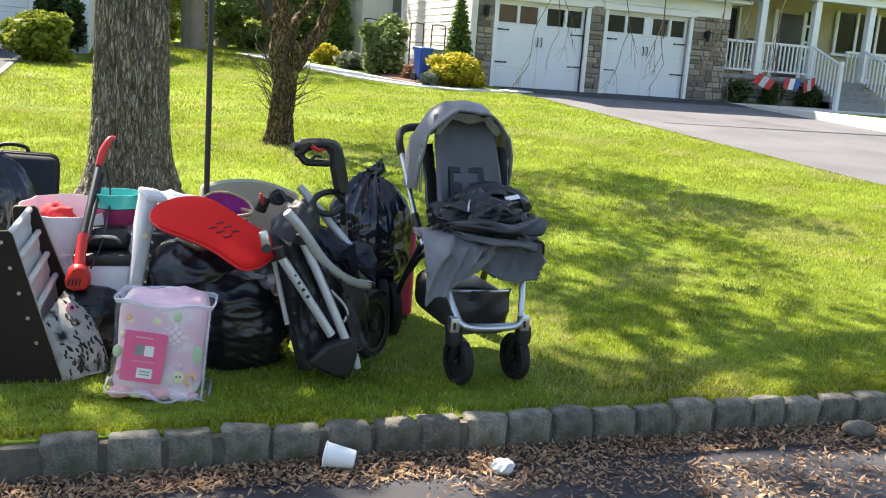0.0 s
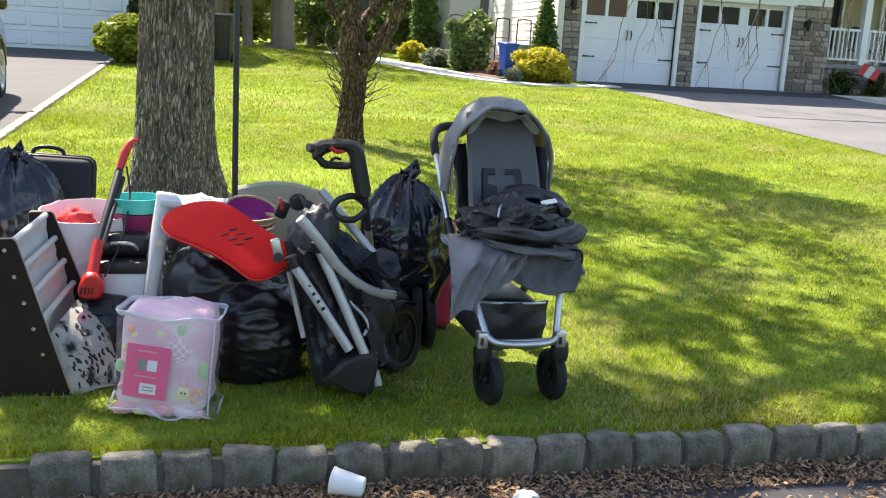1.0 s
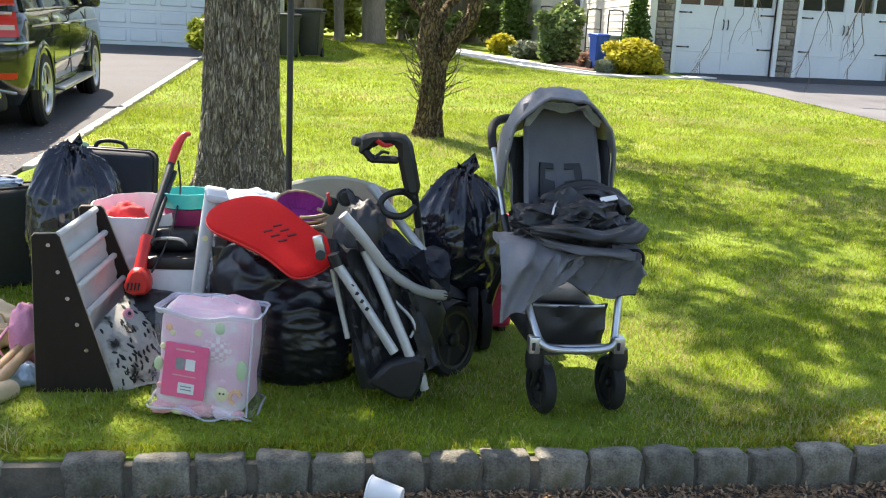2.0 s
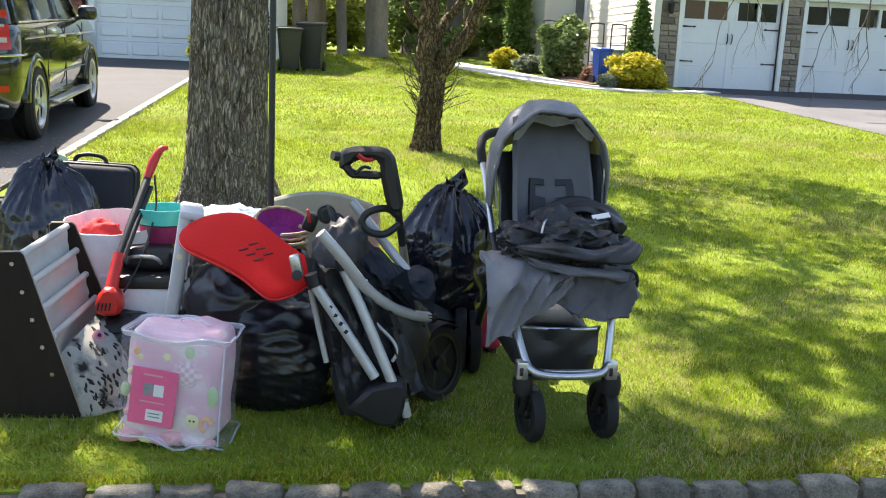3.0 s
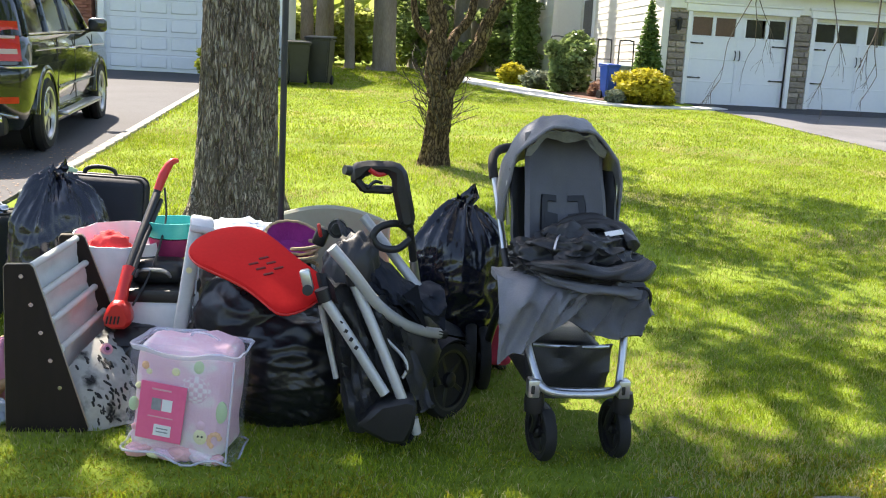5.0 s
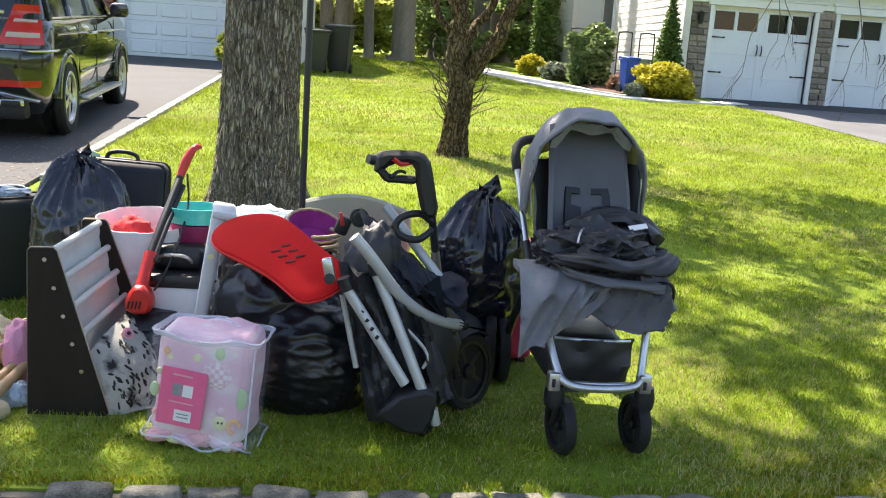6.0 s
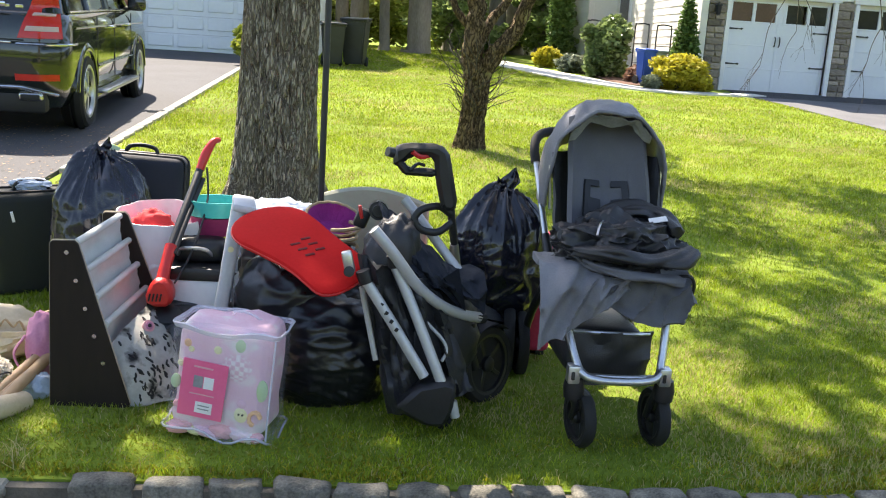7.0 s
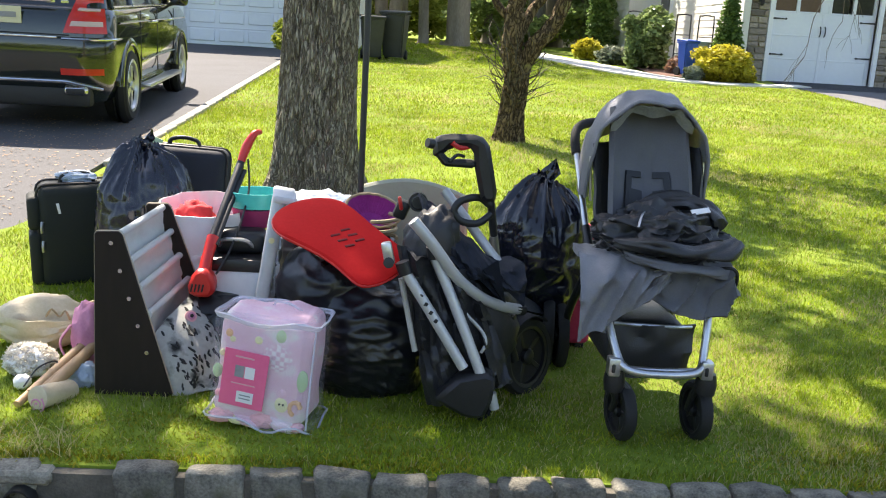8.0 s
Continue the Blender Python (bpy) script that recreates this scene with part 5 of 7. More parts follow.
part("roof", loft([[(-1.8, -0.4, 2.0), (1.8, -0.4, 2.0), (1.8, 2.4, 2.0), (-1.8, 2.4, 2.0)], [(-1.7, 0.98, 3.3), (1.7, 0.98, 3.3), (1.7, 1.02, 3.3), (-1.7, 1.02, 3.3)]]), ROOF, sd, smooth=False)
# distant tree belt that closes the place all round
bv = []
for k in range(260):
    a = 2 * math.pi * k / 260
    R = wr.uniform(62, 80)
    bv.append(((R * math.cos(a), R * math.sin(a), wr.uniform(1.5, 7)), (4.0, 4.0, wr.uniform(3, 5))))
far = leaf_object("far_woods", foliage(bv, 60000, 0.75, 200), LEAF_WOODS)
tagged(far, "distant belt of mixed green woodland all round", "woods", kind="stuff")

# bare branches of a neighbouring tree that hang before the garage
hb = thing("overhanging_branch", "thin dark bare branches hanging from a tree by the driveway", "branch", pose(9.2, 14.5, -0.9))
bb = bmesh.new()
hr = random.Random(77)
def twigs(b, p, d, ln, r, depth):
    q = Vector(p)
    d = Vector(d).normalized()
    pts = [q.copy()]
    for k in range(4):
        d = (d + Vector((hr.uniform(-1, 1), hr.uniform(-0.5, 0.5), hr.uniform(-1, 0.6))) * 0.22 + Vector((0, 0, -0.10))).normalized()
        q = q + d * ln / 4
        pts.append(q.copy())
    tube(pts, [r * 0.5, r * 0.26], 5, 2, b)
    if depth:
        for k in range(hr.choice((2, 3))):
            twigs(b, pts[hr.choice((2, 3, 4))], d + Vector((hr.uniform(-1, 1), hr.uniform(-0.4, 0.4), hr.uniform(-0.8, 0.5))) * 0.8, ln * 0.58, r * 0.6, depth - 1)


for p, d, ln, r in (((0.4, 0, 4.6), (-0.35, 0, -0.9), 1.6, 0.045), ((1.7, 0, 4.4), (0.25, 0, -0.95), 1.4, 0.035), ((-1.6, 0, 4.6), (-0.6, 0, -0.8), 1.7, 0.03), ((-0.5, 0.3, 4.6), (0.1, 0, -1), 1.5, 0.03), ((3.4, 0, 4.6), (-0.3, 0, -1), 1.5, 0.03), ((2.4, 0.2, 4.6), (0.3, 0, -0.9), 1.2, 0.028)):
    bb = bmesh.new()
    twigs(bb, p, d, ln, r, 3)
    part("twig", bb, TWIG, hb)
part("main_limb", tube([(9.2, 0.5, 1.2), (8.8, 0.5, 3.6), (5.4, 0.2, 4.9), (1.5, 0.0, 4.75), (-1.9, 0.1, 4.7)], [0.26, 0.22, 0.12, 0.07, 0.04], 10, 5, None, 1, 0.2), BARK2, hb, "arching limb above the view")

# ---- the heap on the verge ----


def wpart(name, bm, material, root, label="", under=None, smooth=True, angle=40):
    """A part built in place: moved into its thing's own space."""
    bm.transform(root.matrix_basis.inverted())
    return part(name, bm, material, under or root, label, smooth, angle)


def wheel(root, c, r, w, axis=(1, 0, 0), spokes=5, rim_mat=None, name="wheel"):
    """A pram wheel: tyre, rim with spokes, hub."""
    m = Matrix.Translation(c) @ Vector(axis).to_track_quat("Z", "X").to_matrix().to_4x4()
    prof = [(r * 0.78, -w * 0.5), (r * 0.93, -w * 0.5), (r * 0.99, -w * 0.28), (r, 0), (r * 0.99, w * 0.28), (r * 0.93, w * 0.5), (r * 0.78, w * 0.5), (r * 0.78, -w * 0.5)]
    t = wpart(name, lathe(prof, m, 36), TYRE, root, "black rubber tyre")
    rim_mat = rim_mat or BLACKPLASTIC
    rim = lathe([(r * 0.70, -w * 0.4), (r * 0.785, -w * 0.44), (r * 0.785, w * 0.44), (r * 0.70, w * 0.4), (r * 0.70, -w * 0.4)], m, 30)
    wpart("rim", rim, rim_mat, root, "", t)
    wpart("disc", lathe([(0, -w * 0.10), (r * 0.72, -w * 0.12), (r * 0.72, w * 0.12), (0, w * 0.10)], m, 24), TYRE, root, "", t)
    for k in range(spokes):
        a = 2 * math.pi * k / spokes + 0.3
        wpart("spoke", box(r * 0.66, w * 0.42, w * 0.32, m @ pose(0, 0, 0, 0, 0, math.degrees(a)) @ Matrix.Translation((r * 0.38, 0, 0)), 0.003, 1), rim_mat, root, "", t)
    wpart("hub", lathe([(0, -w * 0.62), (r * 0.12, -w * 0.62), (r * 0.2, -w * 0.45), (r * 0.2, w * 0.45), (r * 0.12, w * 0.62), (0, w * 0.62)], m, 16), rim_mat, root, "", t)
    return t


def wrinkle(p, amp, freq, seed=0.0):
    q = Vector(p) * freq + Vector((seed, seed * 2, seed * 3))
    return amp * (noise.fractal(q, 1.0, 2.0, 3) + 0.7 * (abs(noise.noise(q * 0.7)) - 0.3))


# stroller
st = thing("stroller", "charcoal-grey stroller with silver frame, raised canopy and heaped coats", "stroller", pose(0.315, 0.6, 0.0))
wheel(st, (0.205, 0.385, 0.100), 0.102, 0.040, (1, 0.18, 0))
wheel(st, (0.470, 0.415, 0.100), 0.102, 0.040, (1, 0.12, 0))
wheel(st, (0.105, 1.08, 0.135), 0.135, 0.042)
wheel(st, (0.535, 1.08, 0.135), 0.135, 0.042)
for x, cx, cy in ((0.157, 0.205, 0.385), (0.462, 0.470, 0.415)):
    y = 0.34
    wpart("bracket", box(0.040, 0.045, 0.062, pose(x, y, 0.270), 0.006), ALU, st, "silver castor bracket")
    wpart("bracket_slot", box(0.013, 0.01, 0.03, pose(x - 0.004, y - 0.021, 0.268), 0.004), IRON, st)
    wpart("castor_housing", lathe([(0, 0.255), (0.030, 0.25), (0.036, 0.215), (0.032, 0.18), (0, 0.175)], pose(x + 0.012, y + 0.02, 0), 16), BLACKPLASTIC, st)
    for s in (-1, 1):
        wpart("fork", tube([(x + 0.012 + s * 0.022, y + 0.02, 0.21), (cx + s * 0.028, cy - 0.03, 0.16), (cx + s * 0.029, cy, 0.1)], [0.014, 0.012], 8, 4), BLACKPLASTIC, st)
fr = tube([(0.128, 0.52, 0.50), (0.140, 0.43, 0.415), (0.168, 0.352, 0.305), (0.190, 0.318, 0.273), (0.235, 0.305, 0.262), (0.31, 0.30, 0.260), (0.39, 0.305, 0.262), (0.432, 0.318, 0.273), (0.452, 0.352, 0.305), (0.472, 0.41, 0.44), (0.480, 0.5, 0.52)], 0.0135, 12, 6)
wpart("front_frame", fr, ALU, st, "bent silver front tube")
wpart("axle_bar", tube([(0.150, 0.35, 0.262), (0.31, 0.345, 0.258), (0.47, 0.35, 0.262)], 0.010, 8, 3), ALU, st)
for x in (0.118, 0.512):
    wpart("rear_leg", tube([(x + (0.03 if x < 0.3 else -0.03), 0.80, 0.50), (x, 0.95, 0.30), (x, 1.08, 0.135)], 0.016, 10, 3), BLACKPLASTIC, st, "black rear leg")
    s = 1 if x < 0.3 else -1
    wpart("push_tube", tube([(x + s * 0.034, 0.79, 0.50), (x + s * 0.020, 0.88, 0.60), (x + s * 0.002, 1.03, 0.80), (x - s * 0.006, 1.10, 0.885)], 0.0125, 12, 5), ALU, st, "silver push tube")
    wpart("tube_clamp", tube([(x + s * 0.031, 0.81, 0.525), (x + s * 0.018, 0.895, 0.62)], 0.018, 10, 1), BLACKPLASTIC, st, "black clamp")
    wpart("seat_strut", tube([(x + s * 0.075, 0.70, 0.545), (x + s * 0.060, 0.80, 0.70), (x + s * 0.055, 0.84, 0.80)], 0.009, 8, 3), ALU, st)
    wpart("latch", box(0.035, 0.05, 0.075, pose(x + s * 0.07, 0.72, 0.66, 20), 0.012), BLACKPLASTIC, st)
    wpart("side_rail", tube([(x + s * 0.04, 0.47, 0.45), (x + s * 0.03, 0.75, 0.47), (x + s * 0.0, 0.98, 0.28)], 0.013, 8, 4), BLACKPLASTIC, st)
wpart("handlebar", tube([(0.112, 1.09, 0.870), (0.108, 1.12, 0.925), (0.125, 1.16, 0.965), (0.18, 1.19, 0.985), (0.315, 1.20, 0.99), (0.45, 1.19, 0.985), (0.505, 1.16, 0.965), (0.522, 1.12, 0.925), (0.518, 1.09, 0.87)], 0.0185, 12, 6), TYRE, st, "black foam handlebar")


def back(u, v):
    x = 0.315 + (u - 0.5) * 0.315 * (1 - 0.10 * v)
    curl = 0.075 * abs(2 * u - 1) ** 2.2
    return Vector((x, 0.66 + 0.27 * v - curl * 1.2, 0.52 + 0.55 * v)) + Vector((0, wrinkle((u, v, 0), 0.012, 3.5), 0))


wpart("backrest", sheet(back, 18, 22, 0.02), GREYCLOTH, st, "charcoal padded backrest")
for s in (-1, 1):
    wpart("side_wing", sheet(lambda u, v, s=s: Vector((0.318 + s * (0.135 + 0.062 * u), 0.875 - 0.20 * (1 - v) - 0.06 * u, 0.56 + 0.38 * v)) + Vector((wrinkle((u, v, s), 0.012, 3), 0, 0)), 6, 12, 0.012), BLACKCLOTH, st, "black side wing")
    def on_back(x, z, s=s):
        v = (z - 0.52) / 0.55
        return Vector((0.315 + s * x, 0.66 + 0.27 * v - 0.030 - 0.09 * (x / 0.15) ** 2.2, z))
    wpart("harness_pad", sheet(lambda u, v: on_back(0.022 + 0.058 * u, 0.828 + 0.020 * v + 0.006 * u), 8, 4, 0.008), BLACKPLASTIC, st, "black shoulder bar")
    wpart("harness_strap", sheet(lambda u, v: on_back(0.058 + 0.024 * u + 0.012 * (1 - v), 0.665 + 0.175 * v), 5, 12, 0.008), BLACKPLASTIC, st, "black harness strap")
    wpart("harness_pad", sheet(lambda u, v: on_back(0.020 + 0.055 * u, 0.735 + 0.048 * v + 0.012 * u), 8, 5, 0.009), BLACKPLASTIC, st, "black chest pad")
wpart("buckle", box(0.03, 0.016, 0.024, pose(0.315, 0.70, 0.725, 60), 0.006), BLACKPLASTIC, st)


def hood(u, v):
    a = math.pi * (1.06 - 1.12 * u)
    y = 0.765 + 0.40 * v
    rx = 0.208 * (1 - 0.25 * v ** 3)
    top = 0.305 + 0.075 * math.sin(v * 2.2) - 0.18 * v ** 3
    rib = 0.006 * math.cos(v * math.pi * 6)
    fold = wrinkle((u * 3, v * 1.4, 0), 0.014, 2.0, 3) + 0.016 * (crease(Vector((u * 5, v * 2.4, 6))) - 0.3)
    side = max(0.0, math.sin(a)) ** 0.75 if math.sin(a) > 0 else 0.9 * math.sin(a)
    return Vector((0.318 + math.cos(a) * (rx + rib + fold * 0.6), y - 0.05 * side + 0.02, 0.80 + side * (top + fold) - 0.02 * v))


wpart("canopy", sheet(hood, 64, 36, 0.006), GREYCLOTH2, st, "faded grey fabric canopy")
wpart("canopy_rim", tube([hood(k / 24, 0.0) + Vector((0, -0.004, 0)) for k in range(25)], 0.0065, 8, 1), GREYCLOTH2, st, "stitched canopy edge")


def visor(u, v):
    p = hood(0.28 + 0.44 * u, 0.0)
    return p + Vector((0, 0.012 + 0.03 * v, -0.012 - 0.032 * v * (1 + 0.3 * math.sin(u * 17)) + wrinkle((u * 4, v, 2), 0.01, 2)))


wpart("sun_visor", sheet(visor, 26, 5, 0.004), VISOR, st, "pale crumpled sun visor")
for s in (0, 1):
    p = hood(0.02 if s == 0 else 0.98, 0.04)
    wpart("canopy_stay", tube([p + Vector((0.008 if s == 0 else -0.008, -0.012, 0.13)), p + Vector((0.012 if s == 0 else -0.012, -0.014, 0.06)), p + Vector((0.02 if s == 0 else -0.02, -0.01, -0.03))], 0.006, 6, 3), ALU, st, "thin silver canopy stay")
# footmuff: grey flaps that fall over the seat's edge
wpart("seat", box(0.32, 0.36, 0.06, pose(0.315, 0.62, 0.49, -6), 0.025), BLACKCLOTH, st)


def muff(x0, x1, low, seed):
    def f(u, v):
        x = x0 + (x1 - x0) * u
        bow = math.sin(u * math.pi)
        y = 0.62 - 0.24 * math.sin(min(v, 0.62) / 0.62 * 1.5) - 0.03 * bow * v
        z = 0.62 - 0.01 * v - (max(0.0, v - 0.30) / 0.70) ** 1.2 * low(u)
        return Vector((x, y, z)) + Vector((0, wrinkle((u * 2, v * 1.6, seed), 0.016, 2.0) - 0.045 * (crease(Vector((u * 3.2 + v * 2.2, v * 1.2 - u, seed))) - 0.3), wrinkle((u * 2, v * 2, seed + 4), 0.010, 1.8)))
    return sheet(f, 40, 40, 0.018)


wpart("footmuff_flap", muff(0.035, 0.32, lambda u: 0.27 - 0.20 * u, 1), GREYCLOTH2, st, "faded grey footmuff flap with pale stains")
wpart("footmuff_flap", muff(0.235, 0.535, lambda u: 0.10 + 0.07 * math.sin(u * 2.6), 6), GREYCLOTH, st, "charcoal footmuff flap")
wpart("basket", sheet(lambda u, v: Vector((0.315 + (u - 0.5) * 0.30 * (0.86 + 0.14 * v), 0.47 + 0.05 * math.cos((u - 0.5) * 2.6) * -1 + 0.05, 0.185 + 0.19 * v)) + Vector((0, wrinkle((u, v, 3), 0.02, 3), 0)), 14, 8, 0.006), BLACKCLOTH, st, "black net basket front")
bk = box(0.29, 0.42, 0.17, pose(0.315, 0.74, 0.275), 0.05, 3)
for v in bk.verts:
    v.co += Vector((wrinkle(v.co, 0.01, 7), 0, wrinkle(v.co, 0.012, 8)))
wpart("basket_body", bk, BLACKCLOTH, st, "black sagging cloth basket")
wpart("basket_lip", tube([(0.185, 0.50, 0.368), (0.24, 0.475, 0.372), (0.315, 0.468, 0.372), (0.39, 0.475, 0.370), (0.45, 0.50, 0.366)], 0.007, 8, 4), ALU, st, "thin silver basket lip")
# coats heaped on the seat
co = thing("coat", "crumpled black padded coat heaped on the stroller seat", "coat", pose(0.32, 0.56, 0.56))
h1 = lump(0.42, 0.34, 0.20, 0.22, 2.3, 3, sub=6)
for v in h1.verts:
    v.co.z += 0.022 * (crease(Vector((v.co.x * 5, v.co.y * 12, v.co.z * 14)) + Vector(noise.noise_vector(v.co * 9)) * 0.6) - 0.3)
part("body", h1, BLACKCLOTH, co, angle=80)
part("sleeve", tube([(-0.17, -0.12, 0.10), (-0.06, -0.20, 0.11), (0.06, -0.21, 0.09), (0.16, -0.19, 0.10), (0.215, -0.16, 0.12)], [0.025, 0.04, 0.034, 0.042, 0.032], 28, 12, None, 0.6, 0.9), BLACKCLOTH, co, "padded sleeve", angle=80)
part("collar", tube([(-0.12, 0.03, 0.17), (-0.02, 0.06, 0.20), (0.08, 0.06, 0.215), (0.15, 0.03, 0.20), (0.19, -0.05, 0.16)], [0.03, 0.04, 0.042, 0.04, 0.028], 28, 12, None, 0.7, 0.9), BLACKCLOTH, co, "rolled black collar", angle=80)
part("hem", tube([(-0.17, -0.06, 0.07), (-0.10, -0.17, 0.055), (0.02, -0.225, 0.045), (0.12, -0.21, 0.03), (0.20, -0.13, 0.02), (0.19, -0.05, 0.0)], [0.028, 0.03, 0.026], 28, 12, None, 0.5, 0.9), GREYCLOTH, co, "dark quilted hem", angle=80)
part("zip", tube([(-0.105, -0.13, 0.155), (-0.085, -0.08, 0.185), (-0.06, -0.02, 0.19), (-0.062, 0.02, 0.205)], 0.004, 6, 5, None, 0.6), ALU, co, "pale open zip")
part("care_label", sheet(lambda u, v: Vector((0.09 + 0.06 * u, -0.06 + 0.03 * v, 0.193 + 0.012 * u + 0.01 * v)), 3, 2, 0.003), PAPER, co, "white cloth label")
part("cord_loop", tube([(0.14, -0.15, 0.03), (0.20, -0.19, 0.045), (0.225, -0.17, 0.0), (0.21, -0.15, -0.055), (0.15, -0.16, -0.045)], 0.006, 6, 5), BLACKPLASTIC, co, "black loop strap")

# folded stroller
fs = thing("folded_stroller", "folded black stroller with pale tubes, lying on its side", "stroller", pose(-0.3, 0.6, 0.0))
wheel(fs, (-0.075, 0.77, 0.145), 0.148, 0.05, (0.72, -0.69, 0.1), 5)
wheel(fs, (0.055, 1.08, 0.145), 0.14, 0.045, (1, -0.12, 0), 5)
wheel(fs, (-0.245, 0.50, 0.045), 0.048, 0.03, (0.8, -0.6, 0), 5)
wpart("outer_tube", tube([(-0.515, 0.43, 0.70), (-0.45, 0.44, 0.625), (-0.36, 0.48, 0.505), (-0.27, 0.54, 0.425), (-0.19, 0.60, 0.380), (-0.125, 0.64, 0.36)], 0.0190, 12, 6), PEWTER, fs, "long bowed pale tube")
wpart("tube_cap", tube([(-0.14, 0.63, 0.365), (-0.105, 0.65, 0.355)], 0.018, 10, 1), BLACKPLASTIC, fs)
wpart("front_tube", tube([(-0.535, 0.44, 0.530), (-0.43, 0.43, 0.375), (-0.325, 0.41, 0.215)], 0.0180, 12, 3), PEWTER, fs, "pale tube")
wpart("front_tube", tube([(-0.440, 0.49, 0.575), (-0.37, 0.46, 0.43), (-0.275, 0.42, 0.215), (-0.235, 0.42, 0.115)], 0.0180, 12, 3), PEWTER, fs, "pale tube")
wpart("thin_rod", tube([(-0.40, 0.48, 0.50), (-0.34, 0.49, 0.40), (-0.265, 0.49, 0.32), (-0.25, 0.48, 0.28), (-0.265, 0.47, 0.25)], 0.006, 8, 5), PEWTER, fs, "thin bent rod")
wpart("rear_tube", tube([(-0.405, 0.80, 0.745), (-0.33, 0.76, 0.66), (-0.24, 0.70, 0.555), (-0.2, 0.68, 0.51)], 0.0175, 12, 3), PEWTER, fs, "pale rear tube")
wpart("side_rod", tube([(-0.545, 0.50, 0.49), (-0.52, 0.50, 0.38), (-0.487, 0.49, 0.24)], 0.010, 8, 3), PEWTER, fs, "thin pale side rod")
for p, q in (((-0.545, 0.44, 0.560), (-0.53, 0.44, 0.520)), ((-0.445, 0.49, 0.605), (-0.437, 0.49, 0.565))):
    wpart("tube_joint", tube([p, q], 0.024, 12, 1), BLACKPLASTIC, fs, "round black joint")
wpart("hinge_bracket", box(0.035, 0.03, 0.075, pose(-0.592, 0.45, 0.585, 0, -14), 0.008), ALU, fs, "small metal bracket")
wpart("hinge_bolt", lathe([(0, -0.02), (0.016, -0.02), (0.018, 0.01), (0, 0.012)], pose(-0.588, 0.44, 0.555, 80), 12), BLACKPLASTIC, fs)
wpart("pivot_knob", lathe([(0, 0.03), (0.02, 0.03), (0.026, 0.02), (0.034, 0.02), (0.036, -0.02), (0, -0.02)], pose(-0.497, 0.79, 0.70, 85), 24), BLACKPLASTIC, fs, "round pivot knob")
wpart("pivot_ring", lathe([(0.014, 0.036), (0.022, 0.036), (0.022, 0.028), (0.014, 0.028)], pose(-0.497, 0.79, 0.70, 85), 20), IRON, fs)
wpart("handle_clip", box(0.05, 0.05, 0.07, pose(-0.555, 0.82, 0.665, 0, 20), 0.012), BLACKPLASTIC, fs)
wpart("handle_clip_red", box(0.014, 0.02, 0.05, pose(-0.560, 0.80, 0.690, 0, -12), 0.005), REDPLASTIC, fs, "small red catch")


def drape(u, v):
    p = Vector((-0.50, 0.78, 0.745)).lerp(Vector((-0.16, 0.70, 0.47)), u)
    q = Vector((-0.42, 0.54, 0.545)).lerp(Vector((-0.115, 0.60, 0.40)), u)
    r = p.lerp(q, v)
    if u > 0.75:
        r.z += (u - 0.75) * 0.22 * (1 - v)
        r.x += (u - 0.75) * 0.18 * (1 - v)
    return r + Vector((0, -0.05 * math.sin(v * math.pi), 0.015 * math.sin(v * 3))) + Vector((0, wrinkle((u * 3, v * 1.3, 0), 0.03, 2) - 0.03 * crease(Vector((u * 3, v * 2 + u * 2, 4))), wrinkle((u * 2.4, v, 7), 0.02, 2.3)))


wpart("seat_fabric", sheet(drape, 44, 26, 0.008), NAVYCLOTH, fs, "dark navy hanging seat cloth")


def bodycloth(u, v):
    a = Vector((-0.565, 0.55, 0.60)).lerp(Vector((-0.43, 0.52, 0.05)), v)
    b = Vector((-0.30, 0.60, 0.50)).lerp(Vector((-0.15, 0.56, 0.13)), v)
    return a.lerp(b, u) + Vector((0, -0.055 * math.sin(u * math.pi), 0)) + Vector((0, wrinkle((u * 2.5, v * 2, 3), 0.035, 2) - 0.04 * crease(Vector((u * 4 + v, v * 1.6, 9))), 0))


wpart("body_cloth", sheet(bodycloth, 40, 40, 0.012), BLACKCLOTH, fs, "crumpled black body cloth")
bl = lump(0.36, 0.26, 0.40, 0.10, 3, 9, sub=4)
bl.transform(pose(-0.30, 0.68, 0.10, 0, 0, 10))
wpart("seat_roll", bl, BLACKCLOTH, fs, "bundled black seat padding", angle=80)
bl = lump(0.20, 0.18, 0.30, 0.12, 3, 4, sub=4)
bl.transform(pose(-0.49, 0.62, 0.42, 0, 14, 0))
wpart("hood_roll", bl, BLACKCLOTH, fs, "bundled black hood", angle=80)
ft = bmesh.new()
prof = [(-0.42, 0.105), (-0.34, 0.185), (-0.255, 0.205), (-0.215, 0.195), (-0.225, 0.10), (-0.25, 0.045), (-0.31, 0.045)]
ft = slab(prof, 0.385, 0.50, 0.014)
wpart("footrest", ft, BLACKPLASTIC, fs, "black moulded footrest")
wpart("tip_sleeve", tube([(-0.226, 0.415, 0.13), (-0.212, 0.415, 0.075)], 0.0165, 10, 1), PEWTER, fs)
wpart("wheel_fork", tube([(-0.155, 0.65, 0.34), (-0.15, 0.68, 0.24), (-0.12, 0.70, 0.15)], [0.022, 0.018], 10, 4), BLACKPLASTIC, fs)
wpart("mudguard", sheet(lambda u, v: Vector((-0.075, 0.77, 0.145)) + pose(0, 0, 0, 0, 0, -44).to_3x3() @ Vector(((v - 0.5) * 0.055, 0.158 * math.cos(0.9 + 1.3 * u), 0.158 * math.sin(0.9 + 1.3 * u))), 12, 2, 0.005), NAVYCLOTH, fs)
